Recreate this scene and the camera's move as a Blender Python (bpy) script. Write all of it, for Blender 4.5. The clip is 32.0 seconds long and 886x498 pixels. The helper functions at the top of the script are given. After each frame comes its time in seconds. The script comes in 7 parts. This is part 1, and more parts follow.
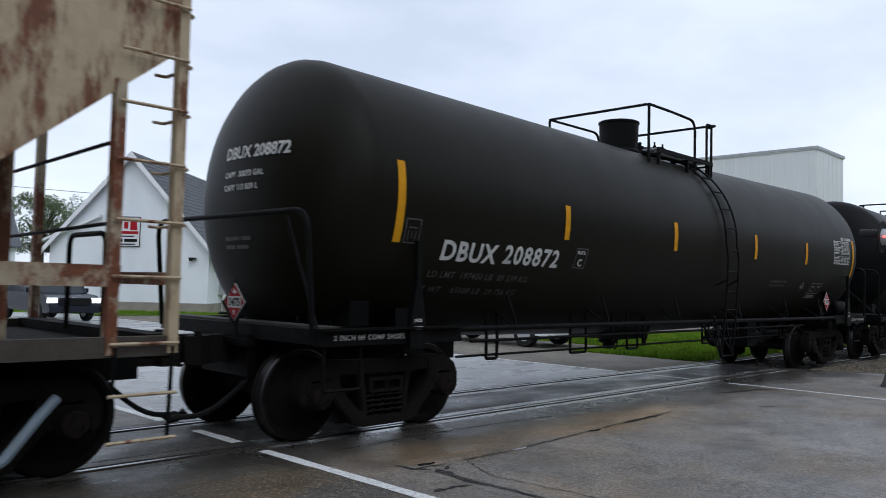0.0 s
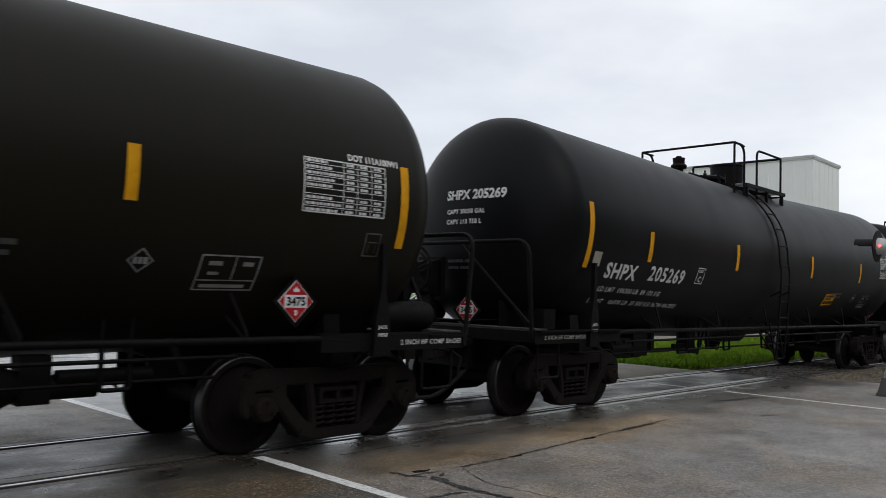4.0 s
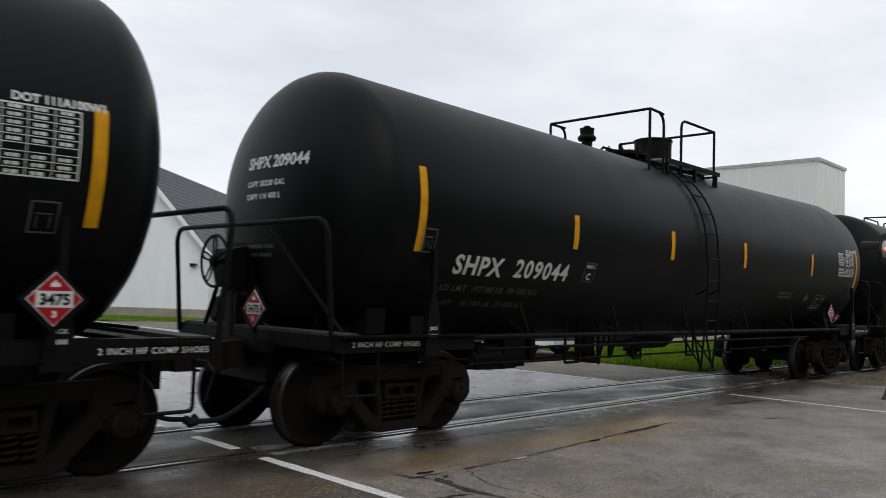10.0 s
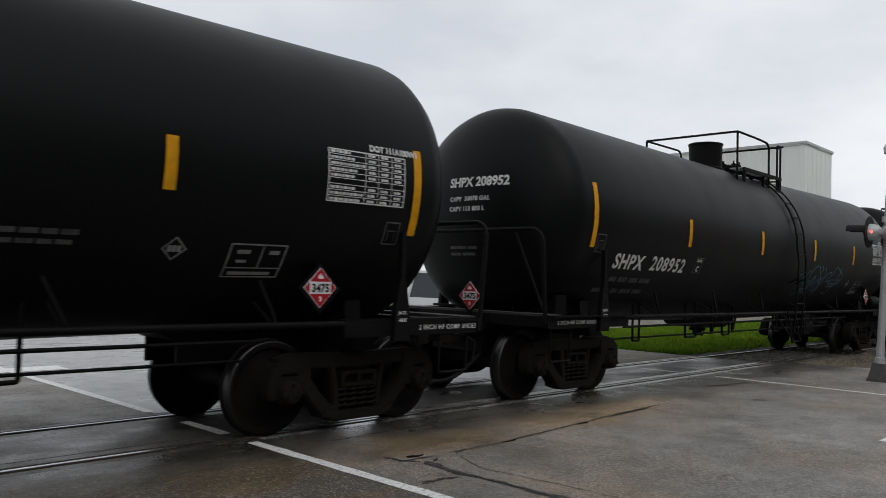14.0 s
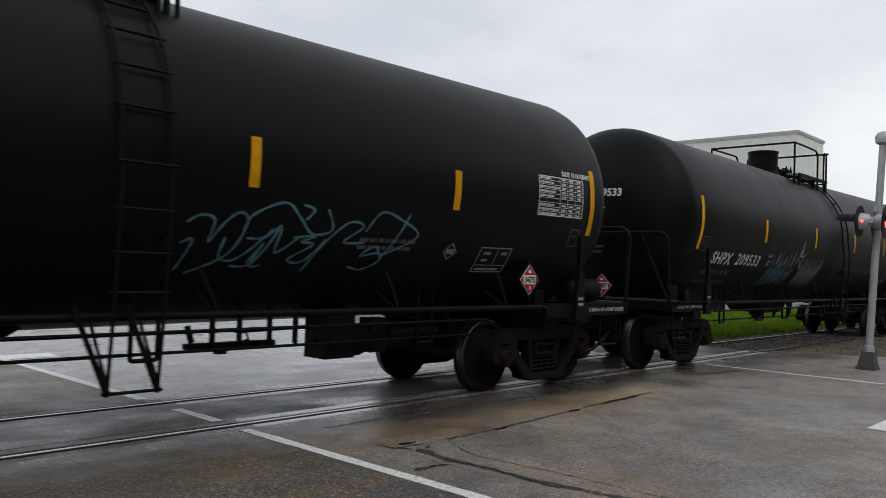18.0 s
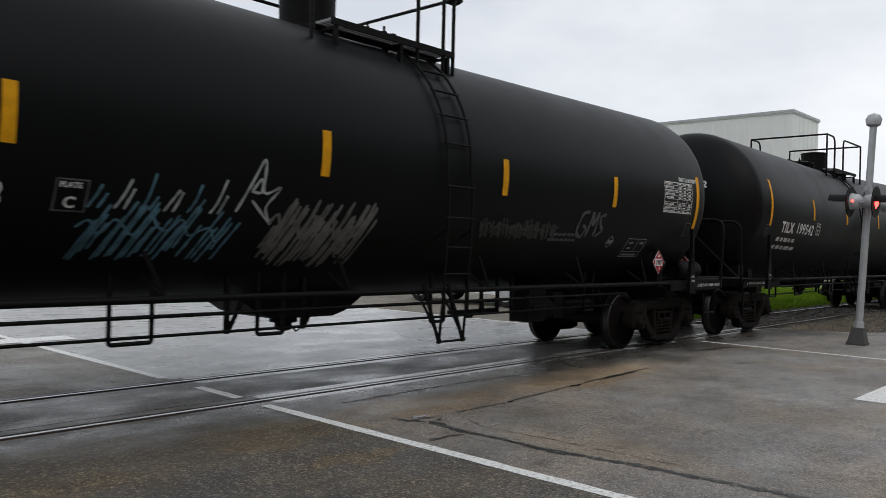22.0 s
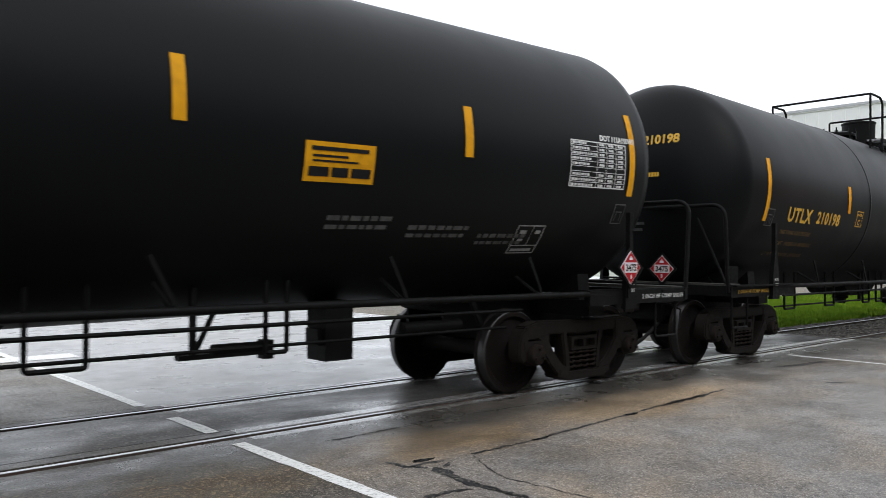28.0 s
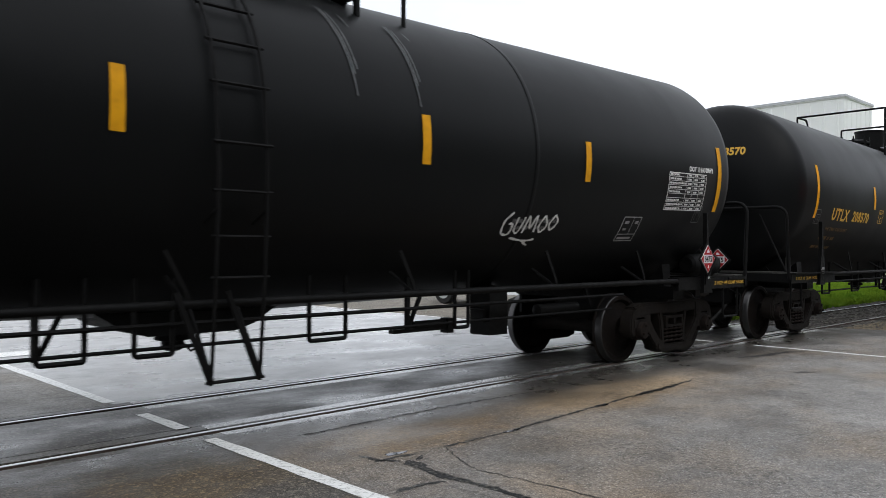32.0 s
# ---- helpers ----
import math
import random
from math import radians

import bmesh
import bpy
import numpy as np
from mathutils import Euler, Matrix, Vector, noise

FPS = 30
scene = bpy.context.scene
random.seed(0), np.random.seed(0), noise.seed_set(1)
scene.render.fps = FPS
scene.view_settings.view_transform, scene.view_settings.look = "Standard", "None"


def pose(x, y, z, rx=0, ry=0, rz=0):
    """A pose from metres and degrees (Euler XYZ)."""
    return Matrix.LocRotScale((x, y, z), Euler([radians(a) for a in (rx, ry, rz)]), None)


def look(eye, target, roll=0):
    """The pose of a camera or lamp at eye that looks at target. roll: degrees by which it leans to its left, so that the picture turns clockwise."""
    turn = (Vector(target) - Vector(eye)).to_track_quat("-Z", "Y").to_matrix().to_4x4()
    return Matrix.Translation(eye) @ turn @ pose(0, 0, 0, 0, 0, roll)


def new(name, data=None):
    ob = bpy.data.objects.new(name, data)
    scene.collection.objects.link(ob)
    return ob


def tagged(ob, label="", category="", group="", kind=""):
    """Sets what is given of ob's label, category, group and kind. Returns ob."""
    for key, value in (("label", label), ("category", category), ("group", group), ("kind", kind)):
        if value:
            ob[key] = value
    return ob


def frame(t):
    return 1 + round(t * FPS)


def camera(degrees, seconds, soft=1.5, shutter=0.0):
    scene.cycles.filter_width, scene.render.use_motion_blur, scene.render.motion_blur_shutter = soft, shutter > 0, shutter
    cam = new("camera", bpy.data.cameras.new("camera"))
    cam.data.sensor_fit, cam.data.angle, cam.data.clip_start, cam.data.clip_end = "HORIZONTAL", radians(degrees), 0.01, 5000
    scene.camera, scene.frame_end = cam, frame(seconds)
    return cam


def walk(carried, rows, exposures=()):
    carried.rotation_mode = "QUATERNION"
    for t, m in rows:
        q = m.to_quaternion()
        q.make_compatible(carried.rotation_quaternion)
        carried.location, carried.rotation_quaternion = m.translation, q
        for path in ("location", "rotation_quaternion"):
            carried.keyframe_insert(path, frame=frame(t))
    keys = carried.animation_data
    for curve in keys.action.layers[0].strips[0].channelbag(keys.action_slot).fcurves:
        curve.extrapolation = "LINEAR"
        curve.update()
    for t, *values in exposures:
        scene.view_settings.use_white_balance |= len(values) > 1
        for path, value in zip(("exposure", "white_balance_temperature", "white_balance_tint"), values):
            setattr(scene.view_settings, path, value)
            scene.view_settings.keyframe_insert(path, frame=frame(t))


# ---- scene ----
# ---- camera ----
FOV = 58.5
CAMERA_ROWS = [
    (0.0, 0.000, -7.348, 1.556, 2.78, -1.41, -45.74),
    (0.5, 0.000, -7.348, 1.556, 2.38, -1.32, -45.67),
    (1.0, 0.000, -7.348, 1.556, 2.44, -1.20, -46.09),
    (1.5, 0.000, -7.348, 1.556, 2.53, -1.25, -45.95),
    (2.0, 0.000, -7.348, 1.556, 2.82, -1.26, -45.88),
    (2.5, 0.000, -7.348, 1.556, 3.16, -1.34, -45.88),
    (4.5, 0.000, -7.348, 1.556, 3.21, -1.84, -46.09),
    (5.0, 0.000, -7.348, 1.556, 3.06, -1.90, -46.22),
    (5.5, 0.000, -7.348, 1.556, 3.15, -1.85, -46.31),
    (6.0, 0.000, -7.348, 1.556, 3.07, -1.75, -46.08),
    (6.5, 0.000, -7.348, 1.556, 3.27, -1.77, -46.08),
    (7.0, 0.000, -7.348, 1.556, 3.32, -1.87, -45.93),
    (7.5, 0.000, -7.348, 1.556, 3.33, -1.89, -45.63),
    (8.0, 0.000, -7.348, 1.556, 3.36, -1.89, -45.62),
    (8.5, 0.000, -7.348, 1.556, 3.38, -1.78, -45.63),
    (9.0, 0.000, -7.348, 1.556, 3.35, -1.70, -45.76),
    (9.5, 0.000, -7.348, 1.556, 3.53, -1.84, -45.72),
    (10.0, 0.000, -7.348, 1.556, 3.37, -1.93, -45.69),
    (10.5, 0.000, -7.348, 1.556, 3.34, -1.81, -45.84),
    (11.0, 0.000, -7.348, 1.556, 3.32, -1.77, -45.61),
    (11.5, 0.000, -7.348, 1.556, 3.25, -1.84, -45.94),
    (12.0, 0.000, -7.348, 1.556, 3.19, -1.88, -45.76),
    (12.5, 0.000, -7.348, 1.556, 2.91, -1.82, -46.14),
    (13.0, 0.000, -7.348, 1.556, 2.79, -1.73, -46.07),
    (13.5, 0.000, -7.348, 1.556, 2.65, -1.84, -46.27),
    (14.0, 0.000, -7.348, 1.556, 2.26, -1.71, -46.48),
    (14.5, 0.000, -7.348, 1.556, 2.03, -1.64, -46.67),
    (15.0, 0.000, -7.348, 1.556, 1.66, -1.63, -46.65),
    (15.5, 0.000, -7.348, 1.556, 1.48, -1.67, -46.78),
    (17.5, 0.000, -7.348, 1.556, 1.45, -1.80, -47.10),
    (18.0, 0.000, -7.348, 1.556, 1.41, -1.83, -47.03),
    (18.5, 0.000, -7.348, 1.556, 1.38, -1.81, -47.08),
    (19.0, 0.000, -7.348, 1.556, 1.37, -1.77, -46.98),
    (19.5, 0.000, -7.348, 1.556, 1.19, -1.54, -46.81),
    (20.0, 0.000, -7.348, 1.556, 1.00, -1.82, -46.82),
    (20.5, 0.000, -7.348, 1.556, 0.57, -1.96, -47.06),
    (21.0, -0.249, -7.472, 1.568, 0.37, -1.76, -47.46),
    (21.5, -0.342, -7.519, 1.573, 0.35, -1.58, -47.56),
    (22.0, -0.374, -7.535, 1.574, 0.04, -1.35, -47.27),
    (22.5, -0.374, -7.535, 1.574, 1.08, -1.12, -47.10),
    (23.0, -0.374, -7.535, 1.574, 0.23, -0.97, -46.68),
    (23.5, -0.261, -7.479, 1.569, -0.12, -0.78, -45.77),
    (24.0, 0.797, -6.950, 1.517, 0.14, -0.42, -42.85),
    (24.5, 0.809, -6.944, 1.517, 0.30, -0.28, -43.06),
    (25.0, 1.121, -6.788, 1.501, 0.51, -0.04, -42.12),
    (25.5, 1.121, -6.788, 1.501, 0.68, -0.20, -42.47),
    (27.5, 1.121, -6.788, 1.501, 0.58, -0.33, -42.20),
    (28.0, 1.121, -6.788, 1.501, 0.60, -0.42, -42.24),
    (28.5, 1.121, -6.788, 1.501, 0.66, -0.55, -42.90),
    (29.0, 1.121, -6.788, 1.501, 1.04, -0.33, -43.95),
    (29.5, 1.121, -6.788, 1.501, 1.39, -0.37, -44.52),
    (30.0, 1.121, -6.788, 1.501, 0.67, -0.33, -45.19),
    (30.5, 1.121, -6.788, 1.501, 0.14, -0.35, -46.86),
    (31.0, 1.121, -6.788, 1.501, 0.66, -0.28, -46.81),
    (31.5, 1.121, -6.788, 1.501, 0.25, -0.30, -45.85),
    (32.0, 1.121, -6.788, 1.501, 0.13, -0.17, -44.27),
]
cam = camera(FOV, 32.0, soft=0.8, shutter=0.25)
EXPOSURES = [(t, s, k, 10) for t, s, k in (
    (0.0, 0.15, 5750), (1.0, 0.2, 5770), (2.0, 0.08, 5830), (2.5, 0.08, 5840), (4.5, 0.15, 6450), (6.0, 0.15, 6450), (7.0, 0.05, 6450), (8.0, 0.02, 6450), (9.0, 0.1, 6450),
    (10.0, 0.18, 6450), (11.0, 0.1, 6450), (12.0, 0.05, 6450), (13.0, 0.0, 6450), (14.0, 0.0, 6450), (15.0, 0.2, 6450), (18.0, 0.04, 6450), (19.0, 0.03, 6450),
    (20.0, 0.22, 6450), (21.0, 0.3, 6430), (22.0, 0.1, 6420), (23.0, -0.08, 6400), (24.0, 0.12, 6380), (25.0, 1.0, 6330), (28.0, 0.85, 6330), (30.0, 0.95, 6320), (31.0, 0.85, 6310), (32.0, 0.65, 6300))]
walk(cam, [(t, pose(x, y, z, 90 + p, r, w)) for t, x, y, z, p, r, w in CAMERA_ROWS], EXPOSURES)

# distance that the train has run to the left, by time
TRAIN_ROWS = [
    (0.0, -12.205), (0.5, -10.484), (1.0, -8.764), (1.5, -7.044), (2.0, -5.328), (2.5, -3.620),
    (4.5, 3.183), (5.0, 4.877), (5.5, 6.564), (6.0, 8.244), (6.5, 9.917), (7.0, 11.600),
    (7.5, 13.291), (8.0, 14.988), (8.5, 16.687), (9.0, 18.387), (9.5, 20.084), (10.0, 21.779),
    (10.5, 23.471), (11.0, 25.160), (11.5, 26.850), (12.0, 28.541), (12.5, 30.236), (13.0, 31.934),
    (13.5, 33.634), (14.0, 35.333), (14.5, 37.031), (15.0, 38.737), (15.5, 40.446), (17.5, 47.286),
    (18.0, 48.995), (18.5, 50.705), (19.0, 52.415), (19.5, 54.124), (20.0, 55.833), (20.5, 57.546),
    (21.0, 59.283), (21.5, 60.990), (22.0, 62.696), (22.5, 64.433), (23.0, 66.170), (23.5, 67.857),
    (24.0, 69.543), (24.5, 71.240), (25.0, 72.937), (25.5, 74.624), (27.5, 81.371), (28.0, 83.058),
    (28.5, 84.745), (29.0, 86.548), (29.5, 88.352), (30.0, 90.155), (30.5, 91.969), (31.0, 93.700),
    (31.5, 95.599), (32.0, 97.414),
]
PITCH = 16.9          # metres from car to car

# ---- sky and sun: overcast ----
SUN_EL, SUN_AZ = 50.0, 200.0
world = bpy.data.worlds.new("overcast")
scene.world = world
world.use_nodes = True
wn, wl = world.node_tree.nodes, world.node_tree.links
wn.clear()
w_out = wn.new("ShaderNodeOutputWorld")
w_bg = wn.new("ShaderNodeBackground")
w_sky = wn.new("ShaderNodeTexSky")
w_sky.sky_type = "NISHITA"
w_sky.sun_disc = False
w_sky.sun_elevation, w_sky.sun_rotation = radians(SUN_EL), radians(SUN_AZ)
w_co = wn.new("ShaderNodeTexCoord")
w_map = wn.new("ShaderNodeMapping")
w_map.inputs["Scale"].default_value = (1.0, 1.0, 2.6)
w_noise = wn.new("ShaderNodeTexNoise")
w_noise.inputs["Scale"].default_value = 2.2
w_noise.inputs["Detail"].default_value = 5
w_noise.inputs["Roughness"].default_value = 0.55
w_ramp = wn.new("ShaderNodeValToRGB")
w_ramp.color_ramp.elements[0].position, w_ramp.color_ramp.elements[0].color = 0.3, (6.7, 7.0, 7.5, 1)
w_ramp.color_ramp.elements[1].position, w_ramp.color_ramp.elements[1].color = 0.68, (9.4, 9.5, 9.65, 1)
w_mix = wn.new("ShaderNodeMixRGB")
w_mix.inputs["Fac"].default_value = 0.92
wl.new(w_co.outputs["Generated"], w_map.inputs["Vector"])
wl.new(w_map.outputs["Vector"], w_noise.inputs["Vector"])
wl.new(w_noise.outputs["Fac"], w_ramp.inputs["Fac"])
wl.new(w_sky.outputs["Color"], w_mix.inputs["Color1"])
wl.new(w_ramp.outputs["Color"], w_mix.inputs["Color2"])
wl.new(w_mix.outputs["Color"], w_bg.inputs["Color"])
w_bg.inputs["Strength"].default_value = 0.1
wl.new(w_bg.outputs["Background"], w_out.inputs["Surface"])
sun = new("sun", bpy.data.lights.new("sun", "SUN"))
sun.data.energy, sun.data.angle, sun.data.color = 0.6, radians(40), (1.0, 0.97, 0.92)
sun.matrix_world = look((0, 0, 60), (0 + 25 * math.sin(radians(20)), 25 * math.cos(radians(20)), 60 - 30))

# ---- materials ----


class Mat:
    """A small node builder round one principled shader."""

    def __init__(self, name, rough=0.6, metal=0.0, color=(0.5, 0.5, 0.5)):
        self.m = bpy.data.materials.new(name)
        self.m.use_nodes = True
        self.n, self.l = self.m.node_tree.nodes, self.m.node_tree.links
        self.b = self.n["Principled BSDF"]
        self.b.inputs["Roughness"].default_value = rough
        self.b.inputs["Metallic"].default_value = metal
        self.b.inputs["Base Color"].default_value = (*color, 1)
        self.co = self.n.new("ShaderNodeTexCoord").outputs["Object"]

    def noise(self, scale, detail=4, stretch=(1, 1, 1), rough=0.55, co=None):
        mp = self.n.new("ShaderNodeMapping")
        mp.inputs["Scale"].default_value = stretch
        self.l.new(co or self.co, mp.inputs["Vector"])
        t = self.n.new("ShaderNodeTexNoise")
        t.inputs["Scale"].default_value, t.inputs["Detail"].default_value = scale, detail
        t.inputs["Roughness"].default_value = rough
        self.l.new(mp.outputs["Vector"], t.inputs["Vector"])
        return t.outputs["Fac"]

    def ramp(self, fac, *stops):
        r = self.n.new("ShaderNodeValToRGB")
        e = r.color_ramp.elements
        while len(e) < len(stops):
            e.new(0.5)
        for el, (p, c) in zip(e, stops):
            el.position = p
            el.color = (c, c, c, 1) if isinstance(c, (int, float)) else (*c, 1)
        self.l.new(fac, r.inputs["Fac"])
        return r.outputs["Color"]

    def mix(self, fac, a, b, kind="MIX"):
        x = self.n.new("ShaderNodeMixRGB")
        x.blend_type = kind
        for key, v in (("Fac", fac), ("Color1", a), ("Color2", b)):
            if hasattr(v, "is_linked"):
                self.l.new(v, x.inputs[key])
            elif isinstance(v, (int, float)):
                x.inputs[key].default_value = v if key == "Fac" else (v, v, v, 1)
            else:
                x.inputs[key].default_value = (*v, 1)
        return x.outputs["Color"]

    def color(self, sock):
        self.l.new(sock, self.b.inputs["Base Color"])
        return self

    def rough(self, sock):
        self.l.new(sock, self.b.inputs["Roughness"])
        return self

    def bump(self, sock, strength=0.2, dist=0.01):
        bp = self.n.new("ShaderNodeBump")
        bp.inputs["Strength"].default_value, bp.inputs["Distance"].default_value = strength, dist
        self.l.new(sock, bp.inputs["Height"])
        self.l.new(bp.outputs["Normal"], self.b.inputs["Normal"])
        return self

    def random(self):
        return self.n.new("ShaderNodeObjectInfo").outputs["Random"]


def painted(name, c, rough=0.5, dirt=(0.05, 0.045, 0.04), amount=0.35, scale=3.0, metal=0.0):
    """Paint with fine grain and broad dirt."""
    k = Mat(name, rough, metal)
    broad = k.ramp(k.noise(scale, 5), (0.42, 0.0), (0.75, amount))
    fine = k.noise(scale * 22, 3)
    base = k.mix(broad, c, dirt)
    base = k.mix(k.ramp(fine, (0.35, 0.0), (0.7, 0.14)), base, tuple(0.5 * v for v in c))
    k.color(base)
    k.rough(k.ramp(k.noise(scale * 5, 4), (0.3, max(rough - 0.12, 0.05)), (0.7, min(rough + 0.14, 1.0))))
    k.bump(fine, 0.08, 0.004)
    if max(c) < 0.03:
        k.b.inputs["Specular IOR Level"].default_value = 0.12
    return k.m


def tank_paint(name, c, rough):
    """Dull black tank paint: faint rain streaks, broad dusty patches."""
    k = Mat(name, rough)
    streak = k.ramp(k.noise(2.2, 6, (1.6, 0.22, 0.22)), (0.5, 0.0), (0.8, 0.2))
    patch = k.ramp(k.noise(0.7, 5), (0.4, 0.0), (0.75, 0.3))
    base = k.mix(patch, c, tuple(1.5 * v for v in c))
    base = k.mix(streak, base, tuple(2.0 * v for v in c))
    k.color(base)
    k.rough(k.ramp(k.noise(1.4, 4, (1.0, 0.6, 0.6)), (0.3, rough - 0.02), (0.72, rough + 0.04)))
    k.bump(k.noise(1.6, 2), 0.03, 0.02)
    k.b.inputs["Specular IOR Level"].default_value = 0.1
    return k.m


M_TANK = tank_paint("tank_black", (0.0042, 0.0045, 0.0048), 0.42)
M_TANK_OLIVE = tank_paint("tank_olive_black", (0.0095, 0.0085, 0.0055), 0.44)
M_STEEL_BLACK = painted("steel_black", (0.0026, 0.0026, 0.0027), 0.6, (0.006, 0.0054, 0.0048), 0.5, 4)
M_CAST = painted("cast_truck", (0.0085, 0.007, 0.0062), 0.8, (0.019, 0.0145, 0.011), 0.6, 5)
M_PLANK = painted("worn_plank", (0.045, 0.043, 0.038), 0.75, (0.015, 0.014, 0.012), 0.8, 6)
M_RUSTCAP = painted("bearing_rust", (0.009, 0.0068, 0.0058), 0.75, (0.02, 0.012, 0.009), 0.7, 14)
M_WHEEL = painted("wheel_steel", (0.0065, 0.0048, 0.0042), 0.7, (0.016, 0.01, 0.007), 0.6, 6)
M_TREAD = Mat("wheel_tread", 0.42, 1.0, (0.07, 0.068, 0.068)).m
M_RAIL = Mat("rail_head", 0.3, 1.0, (0.5, 0.5, 0.52)).m
M_RAILSIDE = painted("rail_side", (0.035, 0.025, 0.02), 0.8, (0.08, 0.04, 0.025), 0.6, 8)
M_YELLOW = painted("stripe_yellow", (0.66, 0.31, 0.004), 0.55, (0.34, 0.15, 0.004), 0.6, 9)
M_YELLOW.node_tree.nodes["Principled BSDF"].inputs["Specular IOR Level"].default_value = 0.15
M_GOLD_FADED = painted("stencil_gold_faded", (0.16, 0.085, 0.008), 0.55, (0.02, 0.012, 0.004), 0.8, 9)
M_WHITE = painted("stencil_white", (0.66, 0.66, 0.64), 0.5, (0.25, 0.25, 0.24), 0.5, 8)
M_FADED = painted("stencil_faded", (0.085, 0.085, 0.085), 0.55, (0.01, 0.01, 0.01), 0.92, 9)
M_STENCIL = painted("stencil_grey", (0.28, 0.28, 0.28), 0.5, (0.1, 0.1, 0.1), 0.7, 8)
M_GOLD = painted("stencil_gold", (0.62, 0.36, 0.03), 0.5, (0.3, 0.17, 0.02), 0.5, 8)
M_RED = painted("placard_red", (0.36, 0.012, 0.018), 0.5, (0.2, 0.02, 0.02), 0.4, 12)
M_PAPER = painted("placard_white", (0.72, 0.72, 0.72), 0.45, (0.4, 0.4, 0.4), 0.4, 12)
for m_flat in (M_RED, M_PAPER):
    m_flat.node_tree.nodes["Principled BSDF"].inputs["Specular IOR Level"].default_value = 0.12
M_INK = painted("ink_black", (0.01, 0.01, 0.01), 0.5, (0.02, 0.02, 0.02), 0.3, 12)
M_TAN = painted("label_tan", (0.36, 0.34, 0.28), 0.5, (0.22, 0.2, 0.15), 0.6, 12)
M_HOSE = painted("hose_rubber", (0.012, 0.012, 0.012), 0.7, (0.03, 0.03, 0.03), 0.4, 12)
M_GRAFFITI_BLUE = painted("spray_blue", (0.09, 0.2, 0.26), 0.55, (0.02, 0.045, 0.055), 0.85, 7)
M_GRAFFITI_PALE = painted("spray_pale", (0.42, 0.43, 0.44), 0.5, (0.05, 0.05, 0.05), 0.8, 6)
M_GRAFFITI_DULL = painted("spray_dull", (0.13, 0.125, 0.118), 0.6, (0.02, 0.02, 0.02), 0.9, 6)
M_GRAFFITI_FAINT = painted("spray_faint", (0.03, 0.03, 0.029), 0.6, (0.008, 0.008, 0.008), 0.9, 6)
M_BASE = painted("weathered_cast", (0.07, 0.068, 0.065), 0.75, (0.03, 0.033, 0.03), 0.7, 9)
M_SPILL = painted("dried_spill", (0.06, 0.06, 0.062), 0.6, (0.015, 0.03, 0.03), 0.8, 9)
M_GRATE = painted("worn_grating", (0.3, 0.305, 0.31), 0.4, (0.1, 0.1, 0.1), 0.5, 9)
M_GREY_STEEL = painted("galvanised", (0.42, 0.43, 0.44), 0.45, (0.25, 0.25, 0.25), 0.4, 5, 0.3)


